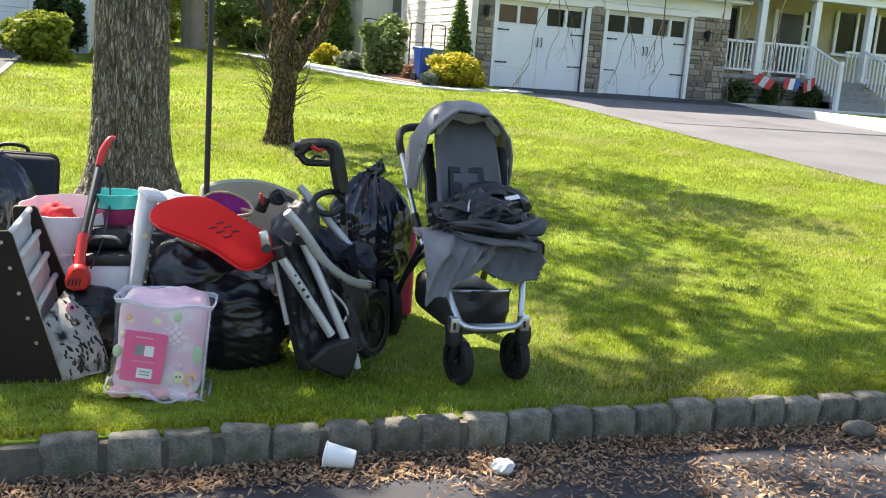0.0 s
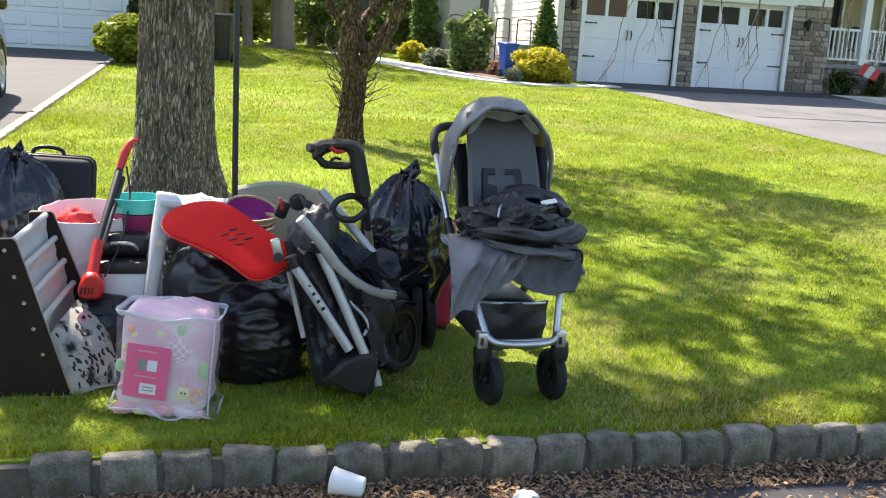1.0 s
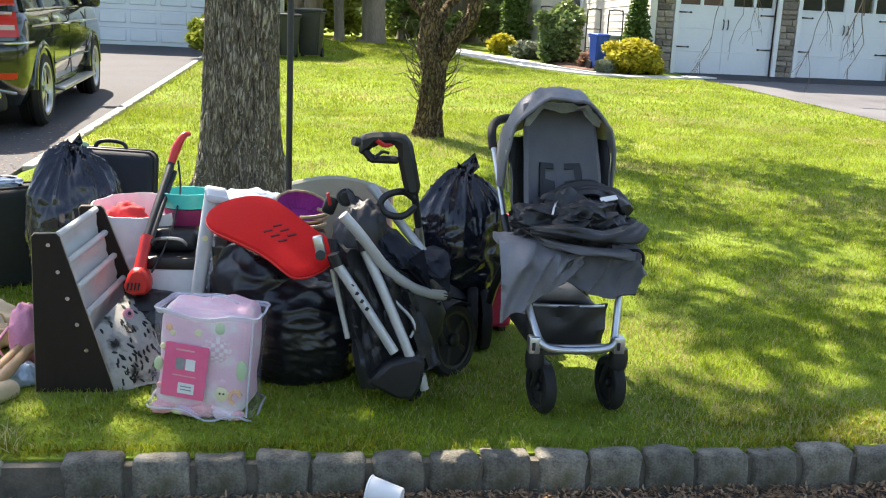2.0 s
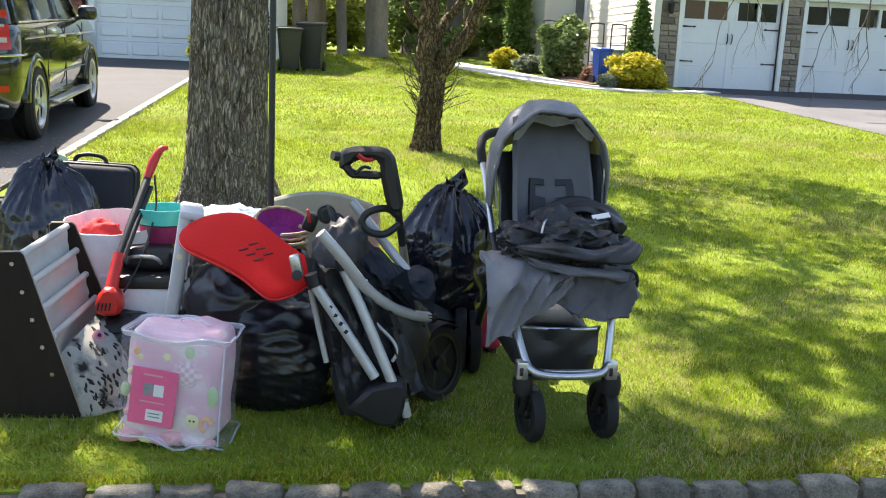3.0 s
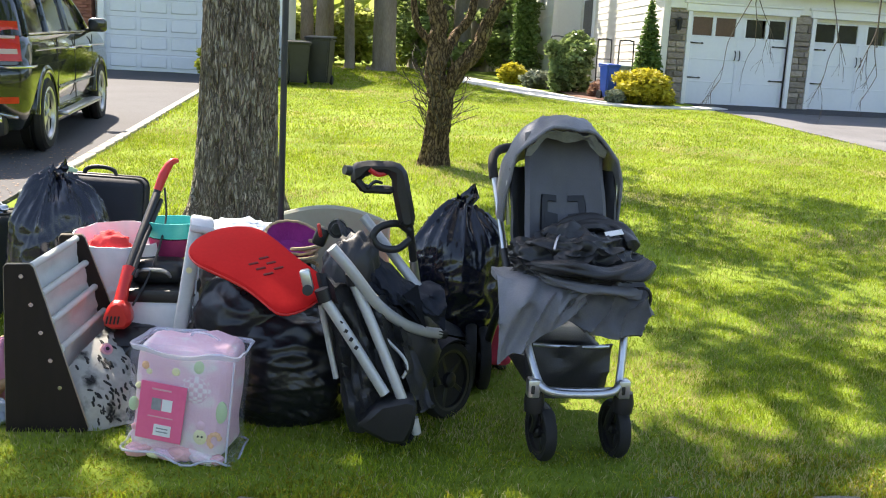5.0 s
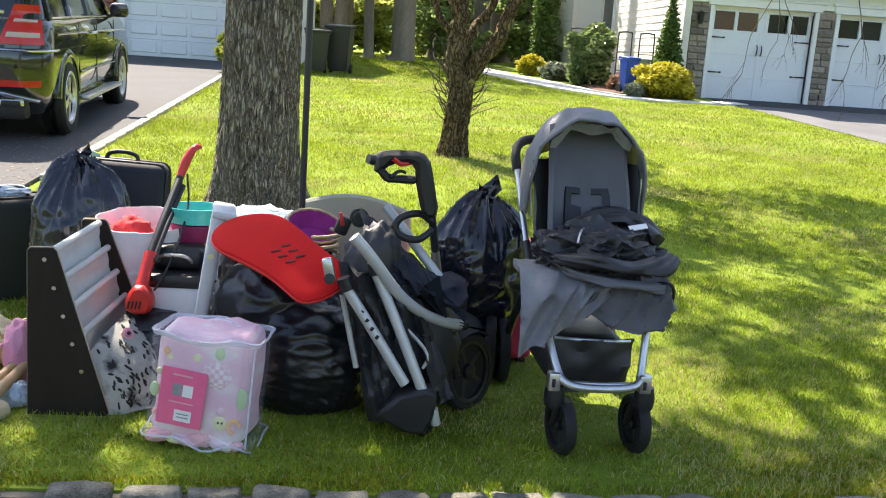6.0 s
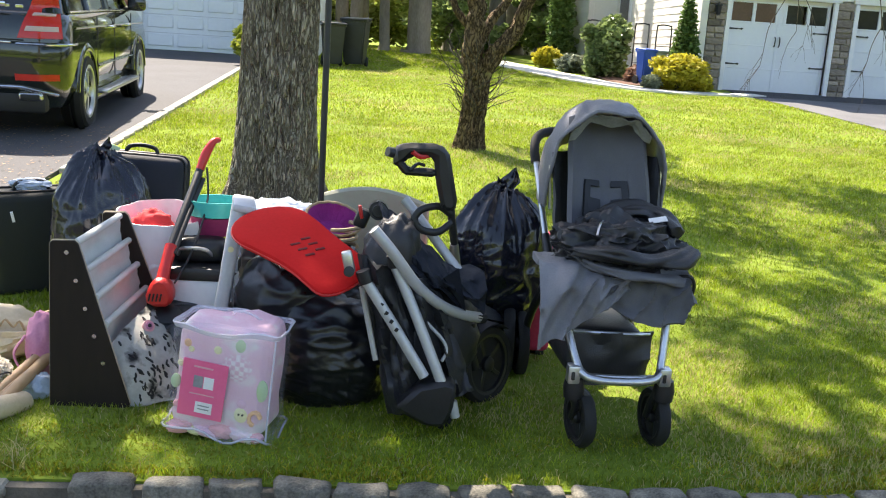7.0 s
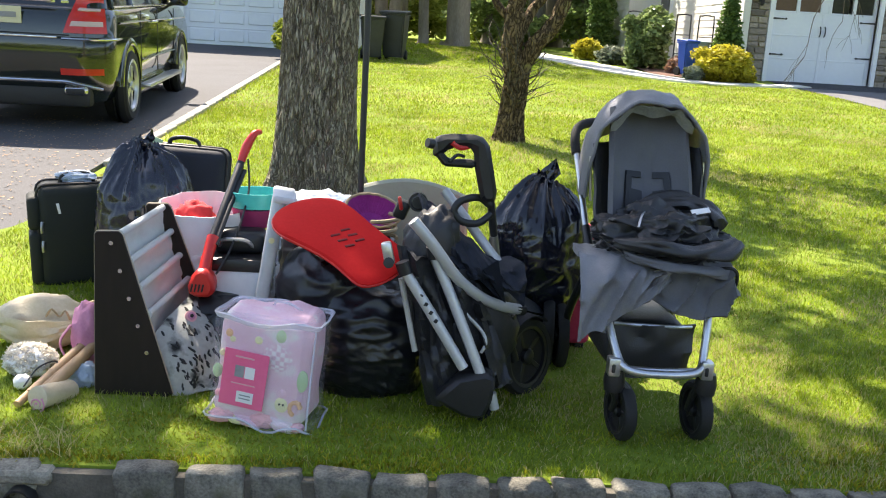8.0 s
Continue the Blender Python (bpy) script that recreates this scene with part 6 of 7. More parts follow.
for k in range(4):
    # plain strokes where the maker's mark stands
    p = Vector((-0.478, 0.423, 0.452)).lerp(Vector((-0.425, 0.415, 0.372)), k / 3)
    wpart("mark_stroke", box(0.012, 0.003, 0.014, Matrix.Translation(p + Vector((0.0, -0.003, 0.0))) @ pose(0, 0, 0, 0, 34, 0), 0.001, 1), BLACKPLASTIC, fs, "dark mark on the tube")

# string trimmer with a black loop handle
tr = thing("string_trimmer", "black upright garden trimmer handle with a red trigger", "trimmer", pose(-0.22, 0.72, 0.0))
hd = slab([(-0.462, 0.945), (-0.415, 0.962), (-0.305, 0.964), (-0.272, 0.945), (-0.262, 0.915), (-0.228, 0.76), (-0.240, 0.735), (-0.278, 0.735), (-0.290, 0.76), (-0.314, 0.862), (-0.318, 0.915), (-0.335, 0.922), (-0.396, 0.920), (-0.414, 0.900), (-0.455, 0.872)], 0.628, 0.682, 0.016)
wpart("rear_handle", hd, BLACKPLASTIC, tr, "black moulded rear handle")
wpart("handle_guard", slab([(-0.462, 0.905), (-0.420, 0.852), (-0.312, 0.850), (-0.300, 0.872), (-0.330, 0.880), (-0.400, 0.876), (-0.418, 0.892), (-0.430, 0.915)], 0.634, 0.676, 0.010), BLACKPLASTIC, tr, "black trigger guard")
wpart("trigger", tube([(-0.395, 0.628, 0.935), (-0.365, 0.64, 0.918), (-0.33, 0.655, 0.925)], 0.009, 8, 4), REDPLASTIC, tr, "red trigger")
wpart("socket", lathe([(0, 0.012), (0.016, 0.012), (0.018, -0.01), (0, -0.012)], pose(-0.47, 0.578, 0.935, 80, 0, -60), 14), IRON, tr)
wpart("latch_hook", tube([(-0.40, 0.63, 0.872), (-0.375, 0.64, 0.893), (-0.35, 0.65, 0.888)], 0.006, 6, 4), IRON, tr)
wpart("shaft", tube([(-0.250, 0.70, 0.76), (-0.225, 0.74, 0.62), (-0.195, 0.79, 0.45), (-0.16, 0.84, 0.12)], 0.014, 10, 4), BLACKPLASTIC, tr, "black shaft")
wpart("shaft_sleeve", tube([(-0.222, 0.745, 0.60), (-0.20, 0.78, 0.49)], 0.0155, 10, 1), STEEL, tr, "dull metal sleeve")
wpart("loop_handle", tube([(-0.245, 0.70, 0.715), (-0.29, 0.675, 0.745), (-0.35, 0.655, 0.735), (-0.375, 0.645, 0.70), (-0.35, 0.65, 0.665), (-0.29, 0.67, 0.655), (-0.24, 0.70, 0.685)], 0.009, 10, 6, None, 1.5), BLACKPLASTIC, tr, "black auxiliary loop handle")
wpart("motor_head", lathe([(0, 0.0), (0.06, 0.0), (0.075, 0.05), (0.05, 0.12), (0.02, 0.16), (0, 0.16)], pose(-0.16, 0.86, 0.02), 18), BLACKPLASTIC, tr)


def sack(name, label, m, size, mat, seed, neck=True, ear=1.0, square=2.6, flare=0.10):
    b = thing(name, label, "bin bag", m, "bin bags")
    body = film_bag(*size, seed, neck, square, flare)
    part("body", body, mat, b, angle=100)
    if neck:
        top = size[2] * 0.985
        part("tie", lathe([(0.018, top - 0.02), (0.026, top - 0.008), (0.026, top + 0.008), (0.018, top + 0.02), (0.018, top - 0.02)], None, 12), mat, b, "twisted tie")
        # one tall pointed ear and smaller ones of gathered film
        for k, (an0, e, half) in enumerate(((0.4, 0.115, 0.042), (2.5, 0.062, 0.035), (4.4, 0.045, 0.030))):
            e, half = e * ear, half * ear

            def ear_fn(u, v, an0=an0, e=e, half=half, k=k):
                wd = half * (0.22 + 1.6 * v if v < 0.5 else 1.02 - 1.9 * (v - 0.5)) * (2 * u - 1)
                out = 0.012 + e * 0.30 * v
                side = Vector((math.cos(an0 + 1.57), math.sin(an0 + 1.57), 0))
                if k == 0:
                    side = Vector((0.95, -0.3, 0))
                return Vector((math.cos(an0) * out, math.sin(an0) * out, top - 0.012 + e * v)) + side * wd + Vector((0, wrinkle((u * 3, v, k), 0.016, 3), 0))
            part("ear", sheet(ear_fn, 8, 8, 0.003), mat, b, "knotted ear of film")
    return b


sack("bin_bag", "glossy black bin bag bulging under a red pad", pose(-0.745, 0.87, 0.0, 0, 0, 12), (0.56, 0.48, 0.51), BAGBLACK, 2, False, 1.0, 2.8, 0.04)
sack("bin_bag", "slumped black bin bag with fine creases", pose(-0.675, 0.775, 0.0, 0, 0, -16), (0.48, 0.38, 0.42), BAGBLACK, 5, False, 1.0, 2.5, 0.20)
sack("bin_bag", "black bin bag tied with a knotted ear", pose(-0.005, 1.22, 0.17, 0, 2, 0), (0.40, 0.36, 0.57), BAGNAVY, 7, True, 0.95, 2.7, 0.0)
sack("bin_bag", "dark blue tied bin bag with sunlit creases", pose(-1.70, 1.64, 0.01), (0.42, 0.42, 0.755), BAGNAVY, 11, True, 0.62, 2.15, 0.06)
# the crimson case under the tied bag, behind the stroller
pkc = thing("suitcase", "crimson suitcase standing behind the stroller", "suitcase", pose(0.075, 1.33, rise(0, 1.3)))
part("body", box(0.38, 0.20, 0.50, pose(0, 0, 0.27), 0.03, 3), PINKCASE, pkc)
part("zip_band", box(0.385, 0.02, 0.505, pose(0, -0.04, 0.27), 0.03, 2), BLACKPLASTIC, pkc)
for x in (-0.15, 0.15):
    part("foot", box(0.04, 0.16, 0.03, pose(x, 0, 0.012), 0.008), BLACKPLASTIC, pkc)

# red seat pad
rp = thing("seat_pad", "red moulded foam pad with slots lying on bin bags", "pad", pose(-0.78, 0.66, 0.57))
ax = (Vector((-0.575, 0.475, 0.485)) - Vector((-0.965, 0.80, 0.645)))
ctr = (Vector((-0.575, 0.475, 0.485)) + Vector((-0.965, 0.80, 0.645))) / 2
ex = ax.normalized()
nrm = Vector((0.25, -0.60, 0.76)).normalized()
ey = nrm.cross(ex).normalized()
nrm = ex.cross(ey)
pm = Matrix((ex, ey, nrm)).transposed().to_4x4()
pm.translation = ctr + nrm * 0.030
hl = ax.length / 2 * 1.0


def pad_half(c):
    """Half the pad's width along its length: a round head, a slight waist and a blunt end."""
    head = math.sqrt(max(0.0, 1 - ((c + 0.45) / 0.56) ** 2)) if c < -0.45 else 1.0
    end = (1 - max(0.0, (c - 0.72) / 0.28) ** 3.2) ** 0.5 if c > 0.72 else 1.0
    return 0.142 * head * end * (1 - 0.17 * max(0.0, min(1.0, (c + 0.45) / 0.9)) - 0.04 * math.exp(-((c - 0.20) / 0.3) ** 2))


cs = [-1.01 + 0.002 + 0.07 * (k / 6) ** 2 for k in range(6)] + [-0.94 + 0.07 * k for k in range(24)] + [0.74, 0.82, 0.88, 0.93, 0.97, 0.99, 1.0]
ol = [(c * hl, pad_half(c)) for c in cs] + [(c * hl, -pad_half(c)) for c in cs[::-1][1:-1]]


def pad_bend(x):
    return 0.014 - 0.030 * (x / hl) ** 2


b = bmesh.new()
lay = []
for sc, z in ((0.965, -0.015), (0.995, -0.010), (1.0, -0.002), (0.995, 0.006), (0.965, 0.011), (0.86, 0.0135), (0.6, 0.0145), (0.25, 0.015)):
    lay.append([b.verts.new((x * sc, y * sc, z + pad_bend(x * sc))) for x, y in ol])
for p, q in zip(lay, lay[1:]):
    for k in range(len(ol)):
        b.faces.new((p[k], p[(k + 1) % len(ol)], q[(k + 1) % len(ol)], q[k]))
b.faces.new(lay[-1])
b.faces.new(lay[0][::-1])
b.transform(pm)
wpart("pad", b, REDPAD, rp)
for i in range(3):
    for j in range(2):
        sx_, sy_ = 0.015 + 0.036 * i, -0.024 + 0.046 * j
        wpart("slot", box(0.034, 0.010, 0.004, pm @ pose(sx_, sy_, 0.0155 + pad_bend(sx_), 0, 0, 68), 0.0019, 2), SLOTRED, rp, "dark moulded slot")
wpart("seam", tube([pm @ Vector((x * 1.002, y * 1.002, -0.002 + pad_bend(x))) for x, y in ol + ol[:1]], 0.0035, 6, 1), REDPLASTIC, rp, "raised edge seam")

# comforter in a zipped clear bag
ZB = pose(-0.975, 0.43, 0.0, 0, 4.5, -9) @ Matrix.Diagonal((0.885, 0.86, 0.925, 1))
zb = thing("bedding_bag", "pink patterned quilt packed in a clear zipped vinyl bag", "bedding bag", ZB)
quilt = box(0.350, 0.250, 0.415, pose(0, 0.0, 0.220), 0.06, 4)
bmesh.ops.subdivide_edges(quilt, edges=list(quilt.edges), cuts=3, use_grid_fill=True)
for v in quilt.verts:
    v.co += v.co.normalized() * wrinkle(v.co, 0.014, 9) + Vector((0, 0, 0.02 * (v.co.z > 0.3) * noise.noise(v.co * 8)))
part("quilt", quilt, PINKQUILT, zb, "pale pink patterned quilt", angle=80)
film = box(0.372, 0.270, 0.400, pose(0, 0, 0.215), 0.022, 3)
bmesh.ops.subdivide_edges(film, edges=list(film.edges), cuts=4, use_grid_fill=True)
for v in film.verts:
    v.co += Vector(noise.noise_vector(v.co * 10)) * 0.007
    if v.co.z < 0.05:
        v.co.x *= 1.04
fo = part("vinyl_cover", film, FILM, zb, "clear wrinkled vinyl", angle=80)
fo.visible_shadow = False


def ring(z, sx, sy, wob, n=40):
    pts = []
    for k in range(n + 1):
        a = 2 * math.pi * k / n
        c, s = math.cos(a), math.sin(a)
        f = (abs(c) ** 6 + abs(s) ** 6) ** (-1 / 6)
        pts.append(Vector((c * f * sx / 2, s * f * sy / 2, z + wob * noise.noise((c * 2, s * 2, z * 9)))))
    return pts


part("top_piping", tube(ring(0.408, 0.395, 0.285, 0.03), 0.0040, 6, 1), PIPING, zb, "milky zip piping")
part("zip_band", sheet(lambda u, v: ring(0.405, 0.385 + 0.02 * v, 0.28 + 0.015 * v, 0.02)[int(round(u * 40))] + Vector((0, 0, 0.018 * (v - 0.6))), 40, 2, 0.002), PIPING, zb, "milky zip band")
part("bottom_piping", tube(ring(0.030, 0.425, 0.305, 0.03), 0.0045, 6, 1), PIPING, zb, "milky bottom seam")
part("bottom_skirt", sheet(lambda u, v: ring(0.03 + 0.022 * (1 - v), 0.375 + 0.048 * v, 0.27 + 0.034 * v, 0.03 * v)[int(round(u * 40))], 40, 3, 0.0), FILM, zb, "flared vinyl skirt")
for x in (0.186,):
    part("side_piping", tube([(x, -0.136, 0.04), (x * 1.0, -0.139, 0.22), (x, -0.136, 0.40)], 0.004, 6, 4), PIPING, zb)
part("carry_loop", tube([(-0.02, 0.02, 0.42), (0.0, 0.0, 0.445), (0.05, -0.01, 0.448), (0.09, 0.02, 0.42)], 0.005, 6, 5), PIPING, zb)
card = part("pink_card", box(0.165, 0.004, 0.205, pose(-0.058, -0.140, 0.190, 0, 3, 0), 0.001, 1), HOTPINK, zb, "hot pink product card")
part("photo", box(0.034, 0.002, 0.042, pose(-0.076, -0.1425, 0.218, 0, 3, 0)), GREYINK, card)
part("photo", box(0.036, 0.002, 0.042, pose(-0.038, -0.1425, 0.216, 0, 3, 0)), PAPER, card)
part("barcode", box(0.062, 0.002, 0.040, pose(-0.050, -0.1425, 0.125, 0, 3, 0)), PAPER, card)
for k in range(2):
    part("text_bar", box(0.042, 0.001, 0.004, pose(-0.050, -0.1438, 0.132 - 0.012 * k, 0, 3, 0)), GREYINK, card)
part("text_bar", box(0.07, 0.0012, 0.006, pose(-0.06, -0.1425, 0.270, 0, 3, 0)), PEACH, card)
part("text_bar", box(0.09, 0.0012, 0.004, pose(-0.06, -0.1425, 0.172, 0, 3, 0)), PEACH, card)


def blob(x, z, r, mat, name, label, sq=1.0, y=-0.1245):
    part(name, lathe([(0.0, 0.006), (r * 0.7, 0.005), (r, 0.0), (r, -0.006), (0, -0.006)], pose(x, y, z, 90) @ Matrix.Diagonal((1, sq, 1, 1)), 18), mat, zb, label)


blob(0.085, 0.115, 0.026, YELLOWPRINT, "print", "pale rounded print", 1.1)
blob(0.085, 0.155, 0.018, PINKQUILT, "print", "")
blob(0.150, 0.21, 0.022, GREENPRINT, "print", "green leaf print", 1.8, -0.120)
for k in range(8):
    a = 0.4 + k * 0.55
    blob(0.135 + 0.020 * math.cos(a), 0.108 + 0.024 * math.sin(a), 0.009, ORANGEPRINT, "print", "orange curl print")
blob(-0.13, 0.345, 0.014, ORANGEPRINT, "print", "orange flower print")
blob(-0.115, 0.325, 0.012, YELLOWPRINT, "print", "")
blob(-0.165, 0.20, 0.018, GREENPRINT, "print", "green leaf print", 1.4, -0.120)
blob(0.06, 0.36, 0.02, GREENPRINT, "print", "green leaf print", 1.2)
blob(0.055, 0.285, 0.062, GINGHAM, "print", "pink gingham circle print", 0.85)
for x, z, r, mt in ((-0.02, 0.335, 0.016, YELLOWPRINT), (-0.15, 0.27, 0.012, YELLOWPRINT), (-0.155, 0.12, 0.012, PEACH)):
    blob(x, z, r, mt, "print", "")
for x in (0.078, 0.092):
    blob(x, 0.118, 0.004, PRINTBLACK, "print", "", 1.0, -0.1300)
for k, (x, mt, w, h) in enumerate(((-0.125, PEACH, 0.11, 0.05), (-0.045, PINKQUILT, 0.13, 0.035), (0.02, PEACH, 0.10, 0.055), (0.09, PINKQUILT, 0.13, 0.045), (-0.08, YELLOWPRINT, 0.07, 0.03), (0.14, PEACH, 0.07, 0.035))):
    q = lump(w, 0.055, h, 0.16, 2.4, k, sub=4)
    q.transform(pose(x, -0.112, 0.016, 0, (-12, 8, -6, 10, 5, -8)[k], (-1) ** k * 8))
    part("quilt_fold", q, mt, zb, "folded quilt edge", angle=80)

# sling bookcase
rk = thing("sling_bookcase", "espresso children's sling bookcase with pale canvas pockets", "bookcase", pose(-1.45, 0.79, 0.0))
prof = [(-1.586, 0.0), (-1.575, 0.575), (-1.566, 0.585), (-1.494, 0.587), (-1.482, 0.575), (-1.32, 0.02), (-1.325, 0.0)]
prof2 = [(x + 0.050 if z > 0.3 else x + 0.085, z + 0.02) for x, z in prof]
for k, (y, pr) in enumerate(((0.57, prof), (1.01, prof2))):
    s = wpart("side_panel", slab(pr, y, y + 0.016, 0.002), ESPRESSO, rk, "dark brown side panel")
    cx = sum(p[0] for p in pr) / len(pr)
    wpart("edge_band", tube([(x, y + 0.008, z) for x, z in pr[0:6]], 0.0035, 4, 1), PALEEDGE, rk, "pale worn edge", s)
for k in range(5):
    f = k / 4
    x = -1.515 + 0.113 * f
    z = 0.547 - 0.381 * f
    wpart("screw_cap", lathe([(0, 0.002), (0.0075, 0.0), (0.0075, -0.003), (0, -0.003)], pose(x - 0.004, 0.568, z, -90), 12), CHROME, rk, "bright screw head")
for k in range(4):
    near_end = Vector((-1.491 + 0.030 * k, 0.578, 0.578 - 0.0925 * k))
    far_end = Vector((-1.462 + 0.032 * k, 1.018, 0.592 - 0.0917 * k))
    wpart("dowel", tube([near_end, near_end.lerp(far_end, 0.5), far_end], 0.0125, 12, 2, None, 1, 0.06), SLING, rk, "canvas-wrapped rail")

    def pocket(u, v, p=near_end, q=far_end, k=k):
        r = p.lerp(q, 0.03 + 0.94 * u)
        drop = 0.118 if k < 3 else 0.15
        return r + Vector((-0.004 + 0.016 * v - 0.022 * math.sin(v * math.pi) * math.sin(u * math.pi) + wrinkle((u * 2, v, k), 0.006, 3), 0, -drop * v))
    wpart("sling", sheet(pocket, 16, 10, 0.003), SLING, rk, "grey-white canvas sling")
wpart("back_rail", span(-1.575, -1.558, 0.586, 1.01, 0.20, 0.28, 0.003), ESPRESSO, rk)
wpart("lower_shelf", span(-1.57, -1.35, 0.586, 1.01, 0.03, 0.045, 0.003), ESPRESSO, rk)

# printed cushion at the bookcase's foot
ow = thing("printed_cushion", "white cloth cushion with black feather-like print and pink ring", "cushion", pose(-1.27, 0.72, 0.0))


def owl(u, v):
    a = Vector((-1.405, 0.62, 0.21)).lerp(Vector((-1.30, 0.90, 0.31)), u)
    c = Vector((-1.325, 0.592, 0.004)).lerp(Vector((-1.150, 0.66, 0.012)), u)
    p = a.lerp(c, v)
    return p + Vector((0.6, -0.5, 0.45)) * (0.045 * math.sin(v * math.pi) * math.sin(u * math.pi) ** 0.5 + wrinkle((u * 2, v * 2, 1), 0.009, 1.6))


wpart("cover", sheet(owl, 24, 26, 0.018), OWLCLOTH, ow, "white cover with black print and painted-in shadow", angle=80)
ro = random.Random(5)
for k in range(90):
    u, v = ro.uniform(0.12, 0.98), ro.uniform(0.05, 0.95)
    p, q = owl(u, v), owl(min(1, u + 0.02), min(1, v + 0.05))
    n = Vector((0.6, -0.6, 0.5)).normalized()
    d = (q - p).normalized()
    m = Matrix((d, n.cross(d).normalized(), n)).transposed().to_4x4()
    m.translation = p + n * 0.021
    wpart("feather_mark", lathe([(0, 0.002), (0.006, 0.0015), (0.007, -0.006), (0, -0.006)], m @ pose(0, 0, 0, 0, 0, ro.uniform(-40, 40)) @ Matrix.Diagonal((1.7, 0.55, 1, 1)), 8), PRINTBLACK, ow)
p = owl(0.62, 0.16) + Vector((0.016, -0.017, 0.012))
for r, mt, dz in ((0.022, PEACH, 0.0), (0.014, PINKCLOTH, 0.003), (0.007, PRINTBLACK, 0.006)):
    m = Vector((0.6, -0.6, 0.5)).to_track_quat("Z", "Y").to_matrix().to_4x4()
    m.translation = p
    wpart("ring_print", lathe([(0, 0.002 + dz), (r, 0.001 + dz), (r, -0.008), (0, -0.008)], m, 16), mt, ow, "pink ring print")

# luggage
def suitcase(label, m, w, d, h, mat, handle=True, pocket_front=True):
    c = thing("suitcase", label, "suitcase", m, "dark suitcases")
    b = box(w, d, h, pose(0, 0, h / 2 + 0.02), 0.045, 4)
    for v in b.verts:
        v.co += Vector(noise.noise_vector(v.co * 5)) * 0.008
    part("body", b, mat, c)
    if pocket_front:
        part("front_pocket", box(w * 0.84, 0.05, h * 0.55, pose(0, -d / 2 - 0.012, h * 0.36), 0.02, 3), mat, c, "bulging front pocket")
    else:
        for zp, hp in ((0.16, 0.25), (0.375, 0.16)):
            part("side_pocket", box(0.06, d * 0.86, hp, pose(-w / 2 - 0.015, 0, zp), 0.024, 3), mat, c, "bulging zipped pocket")
    for s in (-1, 1):
        part("seam_piping", tube(ring_box(w + 0.004, h + 0.004, s * d * 0.33, 0.045, h / 2 + 0.02), 0.006, 6, 1), BLACKPLASTIC, c)
    if handle:
        part("handle", tube([(-0.075, 0, h + 0.015), (-0.06, 0, h + 0.05), (0, 0, h + 0.062), (0.06, 0, h + 0.05), (0.075, 0, h + 0.015)], 0.012, 8, 5, None, 0.7), BLACKPLASTIC, c, "padded top handle")
    for x in (-w * 0.4, w * 0.4):
        part("foot", box(0.04, d * 0.8, 0.03, pose(x, 0, 0.012), 0.008), BLACKPLASTIC, c)
    return c


def ring_box(w, h, y, r, zc):
    pts = []
    for sx, sz, a0 in ((1, 1, 0), (-1, 1, 90), (-1, -1, 180), (1, -1, 270)):
        for k in range(4):
            a = radians(a0 + 30 * k)
            pts.append(Vector((sx * (w / 2 - r) + r * math.cos(a), y, zc + sz * (h / 2 - r) + r * math.sin(a))))
    return pts + pts[:1]


c1 = suitcase("tall dark green-black cloth suitcase with zips and a white tag", pose(-2.08, 1.92, 0.02, 0, -2, 22), 0.36, 0.22, 0.485, GREENCLOTH, True, False)
part("white_tag", box(0.012, 0.004, 0.05, pose(-0.09, -0.115, 0.40, 0, -10), 0.001), PAPER, c1, "small white tag")
for k in range(2):
    part("zip_pull", tube([(-0.165, -0.112, 0.34 - 0.09 * k), (-0.168, -0.122, 0.32 - 0.09 * k), (-0.168, -0.120, 0.29 - 0.09 * k)], 0.007, 6, 3), STEEL, c1, "metal zip pull")
cl = lump(0.17, 0.12, 0.05, 0.25, 3, 6, sub=4)
solid("folded_cloth", cl, BLUECLOTH, "grey-blue cloth lying on the dark suitcase", "cloth", pose(-2.10, 1.93, 0.522), angle=80)
c2 = suitcase("dark navy cloth suitcase with a green tag on its handle", pose(-1.66, 2.03, 0.06, -4, 3, 4), 0.43, 0.24, 0.62, NAVYCLOTH)
part("green_tag", box(0.06, 0.008, 0.035, pose(-0.13, -0.03, 0.655, 0, 20, 10), 0.006), GREENPRINT, c2, "pale green handle tag")

# white lined bin with a red cloth
wb = thing("laundry_bin", "white bin lined with a thin white bag, a red cloth inside", "bin", pose(-1.335, 1.17, 0.11))


def binwall(u, v):
    a = 2 * math.pi * u
    r = 0.135 + 0.045 * v + 0.008 * math.sin(a * 9) * v + wrinkle((math.cos(a), math.sin(a), v), 0.012, 2.5)
    dip = 0.05 * (0.5 - 0.5 * math.sin(a)) * v
    return Vector((math.cos(a) * r, math.sin(a) * r * 0.9, 0.5 * v - dip))


part("liner", sheet(binwall, 44, 12, 0.004), WHITEBAG, wb, "wrinkled thin white liner", angle=80)
q = lump(0.17, 0.15, 0.16, 0.2, 2.2, 3, sub=4)
q.transform(pose(-0.04, 0.0, 0.32))
part("red_cloth", q, REDCLOTH, wb, "crumpled red cloth", angle=80)
q = lump(0.2, 0.16, 0.16, 0.2, 2.6, 8, sub=4)
solid("plastic_bag", q, WHITEBAG, "small crumpled white plastic bag", "plastic bag", pose(-1.335, 1.10, 0.30), angle=80)

